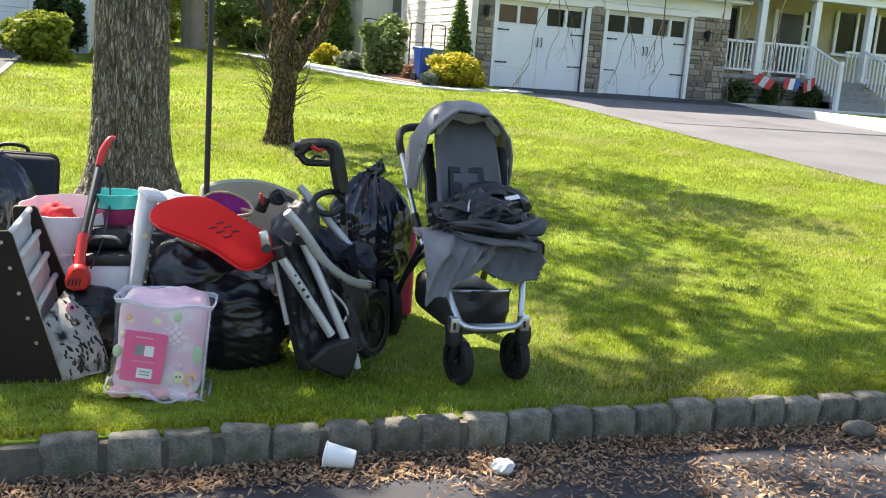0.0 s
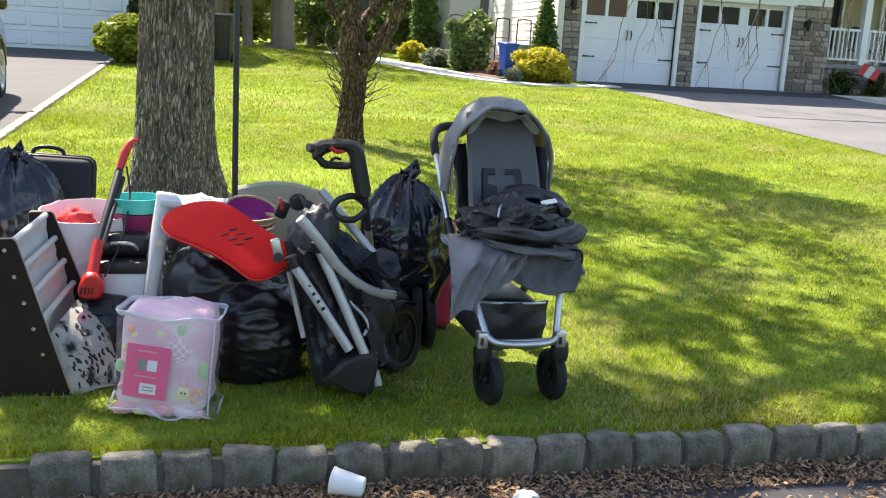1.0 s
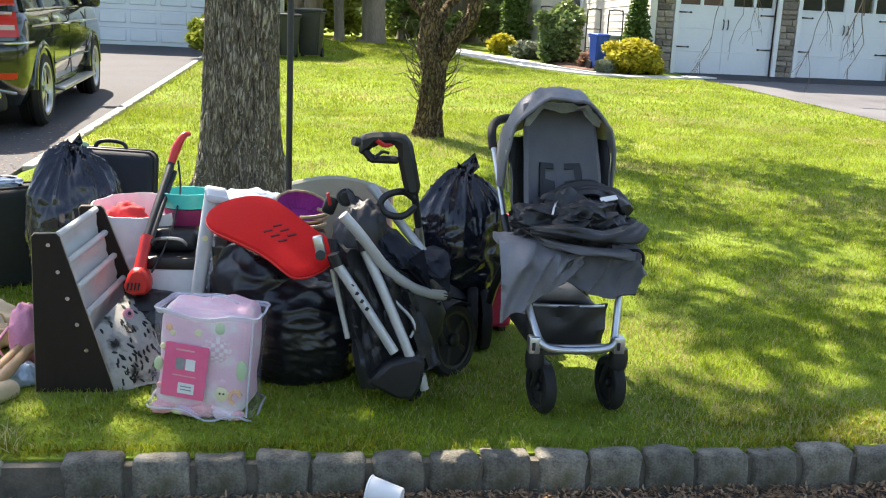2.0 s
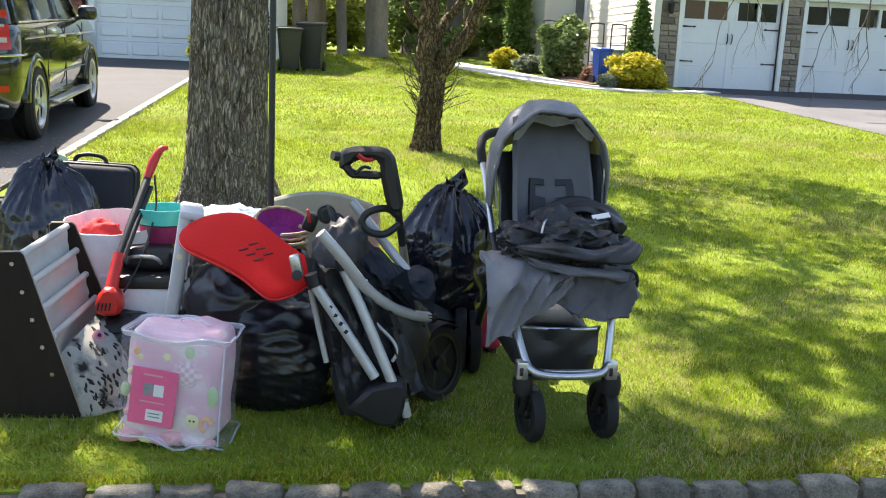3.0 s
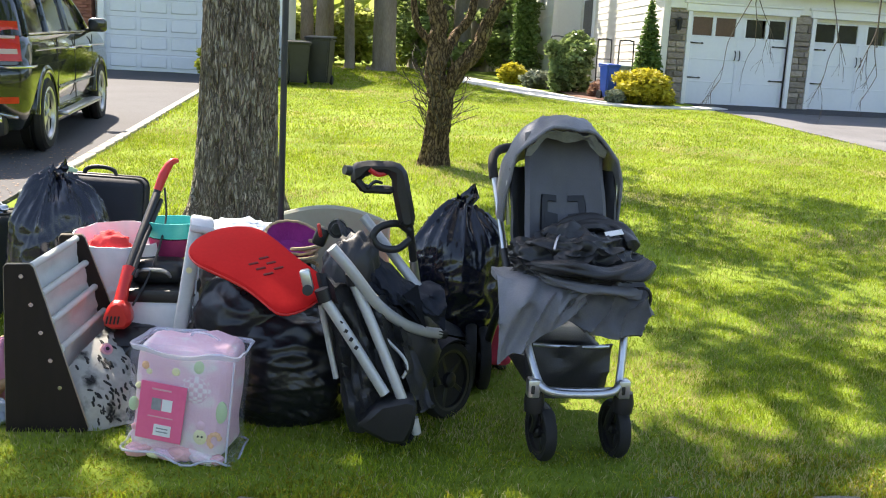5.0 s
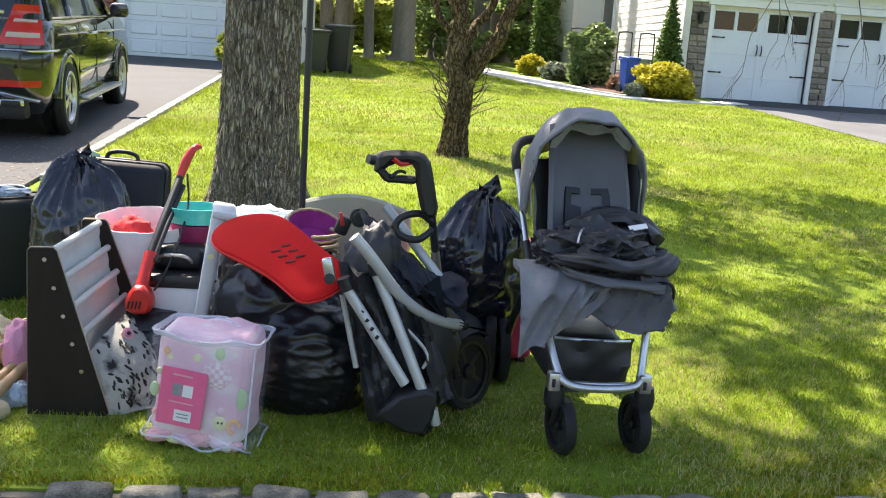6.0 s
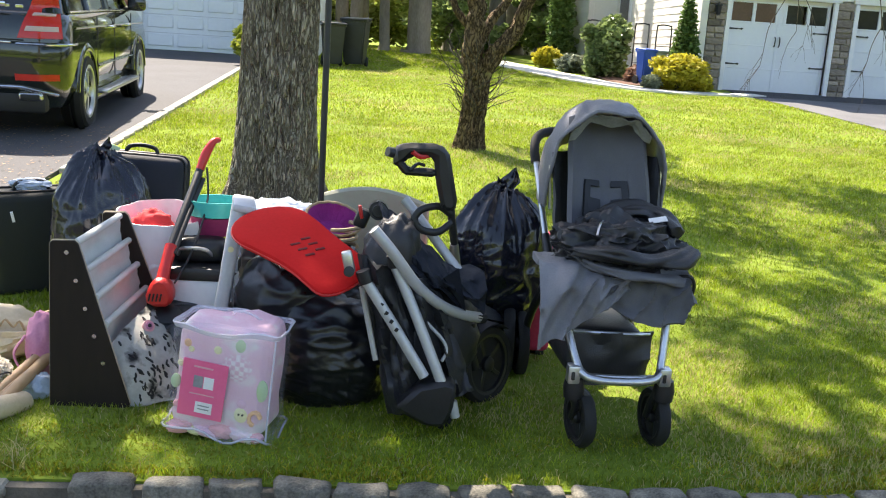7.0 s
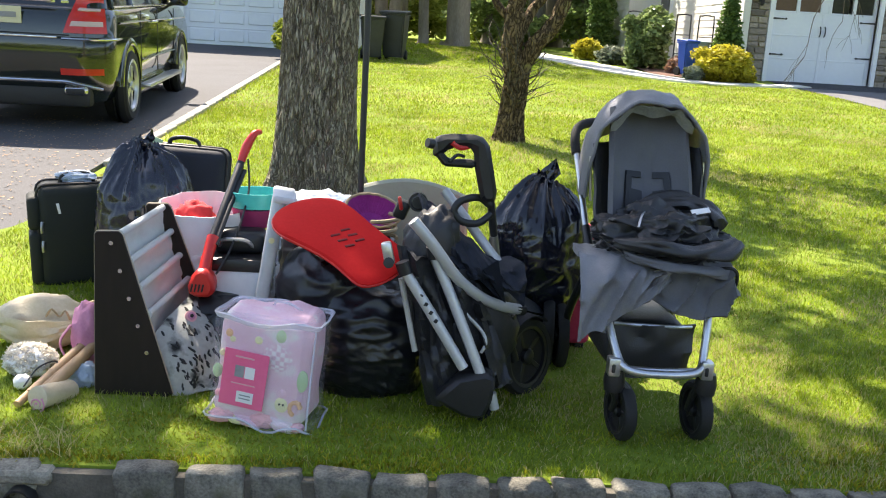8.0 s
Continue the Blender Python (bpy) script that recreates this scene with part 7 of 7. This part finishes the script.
# white plastic tub with black things on it
tb = thing("storage_tub", "milky white plastic storage tub with black lid rim", "tub", pose(-1.16, 1.02, 0.03))
part("body", box(0.26, 0.24, 0.36, pose(0, 0, 0.18), 0.025, 3), WHITEPLASTIC, tb)
part("lid", box(0.27, 0.25, 0.05, pose(0, 0, 0.375), 0.012, 2), BLACKPLASTIC, tb, "black lid")
bx = thing("radio", "black rounded portable appliance resting on the tub", "appliance", pose(-1.17, 1.04, 0.43))
part("body", box(0.20, 0.14, 0.09, pose(0, 0, 0.045), 0.035, 4), BLACKPLASTIC, bx)
part("grip", tube([(-0.07, -0.06, 0.03), (-0.05, -0.085, 0.06), (0.03, -0.085, 0.06), (0.06, -0.06, 0.03)], 0.008, 8, 5), STEEL, bx, "dull grey grip")
bo = thing("bowl", "teal bowl nested in a magenta tub", "bowl", pose(-1.13, 1.16, 0.515))
part("tub", lathe([(0.0, 0.0), (0.085, 0.0), (0.098, 0.07), (0.092, 0.07), (0.08, 0.01), (0, 0.01)], None, 28), MAROON, bo, "magenta outer tub")
part("teal_bowl", lathe([(0.0, 0.075), (0.06, 0.075), (0.104, 0.075), (0.112, 0.135), (0.106, 0.135), (0.09, 0.08), (0, 0.085)], None, 28), TEAL, bo, "teal inner bowl")

# pale grey moulded panel
gp = thing("moulded_panel", "pale grey moulded plastic side panel standing on edge", "panel", pose(-1.06, 0.93, 0.0))
m = pose(-1.055, 0.90, 0.36, 0, 9, 8)
wpart("face", box(0.05, 0.20, 0.66, m, 0.018, 3), GREYPLASTIC, gp)
wpart("top_lip", box(0.085, 0.23, 0.03, m @ pose(0.016, 0.0, 0.325), 0.012, 2), GREYPLASTIC, gp)
for k in range(9):
    wpart("lattice_bar", box(0.008, 0.19, 0.012, m @ pose(0.03, 0, -0.24 + 0.055 * k), 0.003, 1), GREYPLASTIC, gp)
wpart("cap", lathe([(0, 0.003), (0.011, 0.002), (0.011, -0.004), (0, -0.004)], m @ pose(-0.005, -0.1, 0.17, 90), 12), YELLOWPRINT, gp, "small yellowed cap")

# cordless red and black trimmer
tm = thing("grass_trimmer", "slim black grass trimmer with red handle and red motor head", "trimmer", pose(-1.24, 1.0, 0.0))
wpart("grip", tube([(-1.140, 1.29, 0.868), (-1.160, 1.265, 0.862), (-1.185, 1.24, 0.815), (-1.203, 1.215, 0.755)], [0.010, 0.014, 0.019, 0.016], 12, 5), REDPLASTIC, tm, "bright red hand grip")
wpart("collar", tube([(-1.200, 1.22, 0.765), (-1.212, 1.20, 0.725)], 0.015, 10, 1), BLACKPLASTIC, tm)
wpart("shaft", tube([(-1.205, 1.20, 0.74), (-1.235, 1.04, 0.60), (-1.262, 0.90, 0.47)], 0.016, 10, 2), BLACKPLASTIC, tm, "black shaft")
wpart("shaft", tube([(-1.188, 1.20, 0.72), (-1.215, 1.04, 0.60), (-1.240, 0.90, 0.48)], 0.010, 10, 2), BLACKPLASTIC, tm, "thin black second rod")
wpart("sleeve", tube([(-1.253, 0.925, 0.505), (-1.262, 0.88, 0.45), (-1.268, 0.84, 0.395)], [0.024, 0.021, 0.024], 12, 4), REDPLASTIC, tm, "red lower sleeve")
wpart("motor_head", slab([(-1.325, 0.330), (-1.300, 0.40), (-1.270, 0.415), (-1.240, 0.40), (-1.220, 0.345), (-1.235, 0.305), (-1.305, 0.305)], 0.79, 0.87, 0.014), REDPLASTIC, tm, "red motor head")
for k in range(4):
    wpart("vent", box(0.006, 0.004, 0.03, pose(-1.303 + 0.013 * k, 0.788, 0.342, 0, 12), 0.001, 1), BLACKPLASTIC, tm)
wpart("guard", sheet(lambda u, v: Vector((-1.25 + 0.11 * math.cos(math.pi * (0.1 + 1.2 * u)) * v, 0.86 - 0.08 * math.sin(math.pi * (0.1 + 1.2 * u)) * v, 0.30 - 0.05 * v ** 2)), 16, 5, 0.006), BLACKPLASTIC, tm, "black debris guard")
wpart("cable", tube([(-1.175, 1.21, 0.765), (-1.155, 1.12, 0.66), (-1.165, 1.0, 0.55), (-1.190, 0.92, 0.46), (-1.212, 0.87, 0.41), (-1.225, 0.84, 0.385)], 0.004, 6, 6), BLACKPLASTIC, tm, "thin black cable")
dk = film_bag(0.26, 0.26, 0.30, 14, False)
solid("bin_bag", dk, BAGBLACK, "small black bin bag behind the cushion", "bin bag", pose(-1.22, 0.90, 0.0), angle=80)

# cloth, basket, board
q = lump(0.34, 0.22, 0.12, 0.22, 2.8, 12, sub=4)
solid("folded_shirt", q, BLUECLOTH, "pale blue checked shirt crumpled on the heap", "shirt", pose(-0.90, 1.58, 0.47), angle=80)
q = film_bag(0.5, 0.4, 0.50, 15, False)
solid("bin_bag", q, BAGBLACK, "black bin bag under the crumpled shirt", "bin bag", pose(-0.90, 1.52, 0.0), angle=80)
ba = thing("woven_basket", "magenta woven cane basket with a natural rim", "basket", pose(-0.675, 1.17, 0.545, 42, 10, 0))
part("bowl", lathe([(0.0, 0.0), (0.06, 0.0), (0.095, 0.03), (0.112, 0.075), (0.106, 0.075), (0.09, 0.035), (0.055, 0.008), (0, 0.008)], Matrix.Diagonal((1, 0.72, 1, 1)), 30), MAGENTAWEAVE, ba)
for k in range(26):
    a = 2 * math.pi * k / 26
    part("stake", tube([(0.055 * math.cos(a), 0.04 * math.sin(a), 0.012), (0.092 * math.cos(a), 0.066 * math.sin(a), 0.036), (0.107 * math.cos(a), 0.077 * math.sin(a), 0.074)], 0.0028, 5, 2), MAGENTAWEAVE, ba)
part("rim", tube([(0.111 * math.cos(2 * math.pi * k / 36), 0.08 * math.sin(2 * math.pi * k / 36), 0.078 + 0.002 * math.sin(k * 3)) for k in range(37)], 0.0062, 6, 2), CANE, ba, "natural cane rim")
ro2 = thing("rope_coil", "loose coil of pale rope under the basket", "rope", pose(-0.62, 1.08, 0.50))
part("coil", tube([(0.05 * math.cos(k * 0.6) * (1 + 0.1 * math.sin(k)), 0.04 * math.sin(k * 0.6), 0.004 * k) for k in range(24)], 0.008, 6, 3), CANE, ro2)
q = film_bag(0.24, 0.2, 0.50, 17, False)
solid("bin_bag", q, BAGBLACK, "dark bin bag propping the basket", "bin bag", pose(-0.65, 1.14, 0.0), angle=80)
bd = thing("padded_board", "rounded olive-beige board leaning behind the heap", "board", pose(-0.5, 1.66, 0.05))
ol = [(-0.745, 0.05)] + [(-0.745 + 0.49 * (k / 14), 0.585 + 0.085 * math.sin(math.pi * (0.12 + 0.76 * k / 14)) - 0.03 * k / 14) for k in range(15)] + [(-0.255, 0.05)]
wpart("panel", slab(ol, 1.63, 1.67, 0.012), BEIGEBOARD, bd)

# soft toys and bits
pu = thing("handbag", "cream soft leather handbag slumped on the grass", "handbag", pose(-1.94, 1.05, 0.01))
q = lump(0.36, 0.24, 0.20, 0.12, 2.4, 21, sub=4)
part("body", q, CREAM, pu, angle=80)
part("flap", sheet(lambda u, v: Vector((-0.15 + 0.30 * u, -0.11 - 0.02 * math.sin(u * 3.1), 0.14 - 0.10 * v * math.sin(0.4 + u * 2.4))) + Vector((0, wrinkle((u, v, 0), 0.02, 3), 0)), 14, 8, 0.006), CREAM, pu, "soft front flap")
part("strap", tube([(0.13, -0.05, 0.10), (0.17, -0.06, 0.17), (0.21, -0.02, 0.19), (0.21, 0.03, 0.10)], 0.006, 6, 5), CANE, pu, "tan strap")
part("bow", tube([(0.05, -0.10, 0.15), (0.08, -0.12, 0.185), (0.10, -0.10, 0.15), (0.13, -0.12, 0.18), (0.14, -0.10, 0.14)], 0.004, 6, 4), CANE, pu)
fl = thing("fluffy_toy", "white fluffy toy lying in the grass", "toy", pose(-1.86, 0.72, 0.01))
q = lump(0.17, 0.15, 0.11, 0.2, 3, 25, sub=3)
part("body", q, FOAM, fl, angle=80)
leaf_object("fluff", foliage([((0, 0, 0.055), (0.092, 0.082, 0.060)), ((-0.04, 0.02, 0.07), (0.05, 0.05, 0.04)), ((0.05, -0.01, 0.06), (0.045, 0.05, 0.04))], 11000, 0.0075, 31, 1.0, 3.0), FLUFF, fl, "tufted white fluff")
part("head", lump(0.06, 0.06, 0.05, 0.15, 3, 2, sub=3), FOAM, fl)
fl.children[-1].location = (0.02, -0.13, 0.0)
for k, (p, q, r) in enumerate((((-1.79, 0.42, 0.02), (-1.70, 0.72, 0.11), 0.014), ((-1.765, 0.47, 0.04), (-1.68, 0.74, 0.125), 0.015), ((-1.745, 0.45, 0.030), (-1.665, 0.76, 0.11), 0.019), ((-1.715, 0.47, 0.045), (-1.645, 0.74, 0.12), 0.020))):
    s = thing("wooden_stick", "short tan wooden stick in a loose bundle", "stick", pose(*p), "bundle of sticks")
    d = Vector(q) - Vector(p)
    part("stick", tube([(0, 0, 0), d * 0.5, d], r, 10, 2), TANWOOD, s)
rl = thing("rolled_mat", "pink and cream spiral roll lying in the grass", "roll", pose(-1.70, 0.47, 0.026))
b = lathe([(0, -0.10), (0.036, -0.10), (0.039, -0.09), (0.039, 0.06), (0.036, 0.062), (0, 0.062)], pose(0, 0, 0.012, 80, 0, -20), 24)
part("roll", b, CREAM, rl)
part("spiral_end", tube([Matrix.Rotation(radians(-20), 3, "Z") @ Vector((0.0017 * k * math.cos(k * 0.75), -0.063, 0.0017 * k * math.sin(k * 0.75))) for k in range(19)], 0.0035, 5, 2), PINKCLOTH, rl, "pink spiral end")
pk = thing("child_backpack", "small dusty pink cloth backpack leaning on the bookcase", "backpack", pose(-1.655, 0.80, 0.0, 0, -6, 0))
q = lump(0.14, 0.15, 0.27, 0.12, 2.6, 33, sub=4)
part("body", q, PINKCLOTH, pk, angle=80)
part("strap", tube([(-0.05, -0.05, 0.20), (-0.09, -0.07, 0.14), (-0.06, -0.08, 0.06)], 0.009, 6, 4, None, 0.5), PINKCLOTH, pk)
part("dark_patch", lathe([(0, 0.004), (0.018, 0.0), (0.018, -0.008), (0, -0.008)], pose(-0.02, -0.072, 0.11, 90) @ Matrix.Diagonal((1, 1.6, 1, 1)), 12), PRINTBLACK, pk)
q = lump(0.10, 0.08, 0.09, 0.28, 2.2, 38, sub=4)
solid("cloth_scrap", q, BLUECLOTH, "grey-blue cloth scrap beside the bookcase", "cloth", pose(-1.645, 0.65, 0.0), angle=80)
cordb = tube([(-1.80, 0.50, 0.05), (-1.77, 0.56, 0.10), (-1.73, 0.62, 0.10), (-1.74, 0.55, 0.05), (-1.78, 0.52, 0.03)], 0.003, 5, 5)
lc = thing("cord", "thin dark cord looped over the sticks", "cord", pose(-1.77, 0.56, 0.03))
wpart("loop", cordb, IRON, lc)

# cup and litter on the road
cu = thing("foam_cup", "white foam drinking cup lying on its side", "cup", pose(-0.375, -0.055, -0.088, 0, 84, 158))
part("wall", lathe([(0.0, -0.052), (0.030, -0.052), (0.033, -0.048), (0.044, 0.050), (0.047, 0.052), (0.047, 0.056), (0.043, 0.057), (0.040, 0.05), (0.030, -0.046), (0.0, -0.046)], None, 36), FOAM, cu)
q = lump(0.085, 0.06, 0.055, 0.3, 2.4, 41, sub=3)
solid("foam_scrap", q, FOAM, "broken piece of white foam on the road", "litter", pose(0.19, -0.19, -0.13), angle=60)

# ---- stone facing, clapboards ----
def stone_patch(parent, x0, x1, y, z0, z1, seed, course=0.15):
    """Rough ashlar facing: each stone its own piece, from a few shared blocks."""
    g = random.Random(seed)
    z = z0
    while z < z1 - 0.03:
        h = min(course * g.choice((0.75, 1.0, 1.0, 1.3)), z1 - z)
        x = x0
        while x < x1 - 0.02:
            w = min(g.uniform(0.16, 0.42), x1 - x)
            if x1 - x - w < 0.08:
                w = x1 - x
            o = new("stone", stone_blocks[g.randrange(6)])
            o.parent = parent
            o.matrix_local = pose(x + w / 2, y + g.uniform(-0.012, 0.008), z + h / 2) @ Matrix.Diagonal((w - 0.022, 0.09, h - 0.022, 1))
            x += w
        z += h


stone_blocks = []
for k in range(6):
    b = box(1, 1, 1, None, 0.10, 1)
    for v in b.verts:
        v.co += 0.05 * Vector(noise.noise_vector(v.co * 3 + Vector((k * 4, 0, 0))))
    stone_blocks.append(mesh_of("stone", b, STONE, True, 35))
pier_l = thing("stone_facing", "brown and grey fieldstone facing on the garage piers", "stone facing", pose(0, 0, 0), kind="structure")
for k, (a, b) in enumerate(((7.10, 7.53), (10.17, 10.58), (13.22, 14.35))):
    stone_patch(pier_l, a, b, Y0 + 0.06, 0.72, 2.97, 40 + k)
stone_patch(pier_l, 14.38, 19.2, 19.48, 0.78, PZ - 0.12, 50, 0.14)

clap = thing("clapboards", "cream lapped clapboards on the side wall", "clapboards", pose(0, 0, 0), kind="structure")


def board(length):
    b = bmesh.new()
    vs = [b.verts.new(p) for p in ((0, 0, 0), (-0.022, 0, 0), (-0.005, 0, 0.205), (0, 0, 0.205))]
    ws = [b.verts.new((v.co.x, length, v.co.z)) for v in vs]
    for k in range(4):
        b.faces.new((vs[k], vs[(k + 1) % 4], ws[(k + 1) % 4], ws[k]))
    b.faces.new(vs[::-1])
    b.faces.new(ws)
    return mesh_of("clapboard", b, SIDING, False)


long_b, short_b = board(7.75), board(2.9)
zc = 0.9
while zc < 5.4:
    for me, x, y in ((long_b, 7.015, Y0 + 0.22), (short_b, 6.145, 27.06)):
        o = new("clapboard", me)
        o.parent = clap
        o.matrix_local = pose(x, y, zc)
    zc += 0.185
part("side_window_frame", span(6.94, 7.04, 25.3, 26.5, 2.1, 3.7, 0.01), WHITE, house, "white window surround")
part("side_window_pane", span(6.925, 6.938, 25.42, 26.38, 2.22, 3.58), DARKGLASS, house)

# bricks of the neighbour's wall nearest the garage door
bricks = thing("brick_facing", "red brick facing beside the neighbour's garage door", "brickwork", pose(0, 0, 0), kind="structure")
bme = mesh_of("brick", box(0.205, 0.06, 0.06, None, 0.006, 1), BRICK)
for r in range(26):
    for c in range(7):
        o = new("brick", bme)
        o.parent = bricks
        o.matrix_local = pose(-6.32 - 0.11 - 0.215 * c - (0.107 if r % 2 else 0), LY - 0.012 + random.uniform(-0.003, 0.003), 0.95 + 0.072 * r)

# ---- grass and litter ----


def blades(n, x0, x1, y0, y1, h0, h1, w, seed, lean=0.5, keep=None):
    g = np.random.default_rng(seed)
    x = g.uniform(x0, x1, n)
    y = g.uniform(y0, y1, n)
    if keep is not None:
        k = keep(x, y, g)
        x, y = x[k], y[k]
    n = len(x)
    z = np.where(y > 0, 0.045 * y - 0.06 * (1 - np.exp(-np.maximum(y, 0) / 1.5)), 0) + 0.20 * np.exp(-((x + 1.05) ** 2 + (y - 2.9) ** 2) / 0.75) - 0.008
    z = np.where((y < 0.09), z - 0.012, z)
    h = g.uniform(h0, h1, n)
    a = g.uniform(0, 2 * np.pi, n)
    ln = lean * h * g.uniform(0.2, 1.3, n)
    la = g.uniform(0, 2 * np.pi, n)
    dx, dy = np.cos(a) * w / 2, np.sin(a) * w / 2
    lx, ly = np.cos(la) * ln, np.sin(la) * ln
    P = np.zeros((n, 5, 3))
    P[:, 0] = np.stack([x - dx, y - dy, z], 1)
    P[:, 1] = np.stack([x + dx, y + dy, z], 1)
    P[:, 2] = np.stack([x + dx * 0.8 + lx * 0.35, y + dy * 0.8 + ly * 0.35, z + h * 0.6], 1)
    P[:, 3] = np.stack([x - dx * 0.8 + lx * 0.35, y - dy * 0.8 + ly * 0.35, z + h * 0.6], 1)
    P[:, 4] = np.stack([x + lx, y + ly, z + h * 0.93], 1)
    return P


def blade_object(name, label, P, mat, category="grass"):
    n = len(P)
    me = bpy.data.meshes.new(name)
    me.vertices.add(n * 5)
    me.vertices.foreach_set("co", P.reshape(-1))
    base = np.arange(n)[:, None] * 5
    loops = np.concatenate([base + np.array([[0, 1, 2, 3]]), base + np.array([[3, 2, 4]])], 1).reshape(-1)
    me.loops.add(n * 7)
    me.loops.foreach_set("vertex_index", loops.astype(np.int32))
    me.polygons.add(n * 2)
    starts = (np.arange(n)[:, None] * 7 + np.array([[0, 4]])).reshape(-1)
    me.polygons.foreach_set("loop_start", starts.astype(np.int32))
    me.polygons.foreach_set("loop_total", np.tile([4, 3], n).astype(np.int32))
    me.update(calc_edges=True)
    me.materials.append(mat)
    return tagged(new(name, me), label, category, kind="stuff")


def smooth_field(x, y, f, s):
    return np.sin(x * f + s) * np.cos(y * f * 1.3 + s * 2) + 0.6 * np.sin((x + y) * f * 2.1 + s * 3) + 0.4 * np.cos((x - 1.7 * y) * f * 3.3 + s)


def off_drive(x, y):
    return ~((x < -2.85 - 0.02 * (y - 6)) & (y > 1.2)) & ~((x > 7.68) & (x < 14.4)) & ~(((x + 1.05) ** 2 + (y - 2.85) ** 2) < 0.10)


def off_path(x, y):
    line = np.interp(y, [17.2, 18.6, 20.4, 23, 26], [5.4, 4.6, 4.05, 3.3, 2.6])
    return ~((y > 16.85) & (x > line - 0.6))


green, dry = [], []
for (n, x0, x1, y0, y1, h0, h1, w, seed) in ((160000, -3.2, 4.0, 0.072, 1.7, 0.012, 0.036, 0.0034, 1), (150000, -3.2, 6.2, 1.7, 4.2, 0.02, 0.045, 0.0042, 2), (170000, -3.0, 7.7, 4.2, 9.5, 0.022, 0.048, 0.006, 3), (120000, -3.2, 9.0, 9.5, 20.5, 0.025, 0.05, 0.011, 4), (30000, -2.0, 4.2, 20.5, 30, 0.03, 0.07, 0.022, 5), (8000, 14.5, 22, 8, 17.3, 0.03, 0.07, 0.02, 6)):
    P = blades(n, x0, x1, y0, y1, h0, h1, w, seed, 0.75, lambda x, y, g: off_drive(x, y) & off_path(x, y) & (g.uniform(0, 1, len(x)) > 0.55 * (smooth_field(x, y, 1.3, 2.0) > 0.9)))
    c = smooth_field(P[:, 0, 0], P[:, 0, 1], 0.9, 4.0)
    g = np.random.default_rng(seed + 50)
    isdry = g.uniform(0, 1, len(P)) < np.where(c > 0.7, 0.46, 0.13)
    green.append(P[~isdry])
    dry.append(P[isdry])
blade_object("grass", "short bright green lawn grass in tufts", np.concatenate(green), GRASS)
blade_object("dry_grass", "thin straw-coloured dead grass among the green", np.concatenate(dry), DRYGRASS)
P = blades(42000, -6, 6, 0.06, 0.42, 0.006, 0.024, 0.008, 9, 1.2, lambda x, y, g: smooth_field(x, y * 2, 2.2, 1.0) + g.normal(0, 0.5, len(x)) > -0.1)
blade_object("moss", "olive-yellow moss creeping over the kerb's back", P, MOSS, "moss")
P = blades(150, -1.80, -1.50, 0.08, 0.22, 0.03, 0.08, 0.003, 19, 1.4)
blade_object("dry_grass", "tuft of long straw-coloured grass by the drain", P, DRYGRASS)


def flakes(n, seed, size, band):
    g = np.random.default_rng(seed)
    x = g.uniform(-4, 5, n)
    y = -np.abs(g.normal(0, band, n)) - 0.005
    k = (smooth_field(x, y * 3, 1.7, 3.0) + g.normal(0, 0.5, n) > 0.1) | (y > -0.16)
    x, y = x[k], y[k]
    n = len(x)
    z = -0.133 + 0.011 * np.minimum(-y, 4) + g.uniform(0, 0.012, n) + 0.02 * np.exp(y / 0.05)
    a = g.uniform(0, 2 * np.pi, n)
    s = size * g.uniform(0.5, 1.6, n)
    t = g.normal(0, 0.35, (n, 2))
    d = np.stack([np.cos(a), np.sin(a), t[:, 0]], 1) * s[:, None]
    e = np.stack([-np.sin(a), np.cos(a), t[:, 1]], 1) * (s * g.uniform(0.18, 0.45, n))[:, None]
    c = np.stack([x, y, z + 0.004], 1)
    P = np.zeros((n, 5, 3))
    P[:, 0], P[:, 1], P[:, 2], P[:, 3], P[:, 4] = c - d, c - d * 0.2 + e, c + d * 0.3 + e * 0.9, c - d * 0.3 - e, c + d
    return P


blade_object("leaf_litter", "brown bud scales and crushed leaves along the gutter", np.concatenate([flakes(20000, 3, 0.012, 0.5), flakes(17000, 4, 0.010, 0.16), flakes(5000, 5, 0.012, 1.2)]), LITTER, "leaf litter")
g = np.random.default_rng(8)
xx, yy = g.uniform(-8, -2.9, 5000), g.uniform(2, 7.5, 5000)
P = np.zeros((5000, 5, 3))
c = np.stack([xx, yy, 0.045 * yy - 0.06 * (1 - np.exp(-yy / 1.5)) + 0.012], 1)
a = g.uniform(0, 6.28, 5000)
d = np.stack([np.cos(a), np.sin(a), 0 * a], 1) * 0.016
e = np.stack([-np.sin(a), np.cos(a), 0.2 + 0 * a], 1) * 0.006
P[:, 0], P[:, 1], P[:, 2], P[:, 3], P[:, 4] = c - d, c + e, c + d * 0.3 + e, c - e, c + d
blade_object("driveway_grit", "scattered bud scales and grit on the old driveway", P, LITTER, "grit")
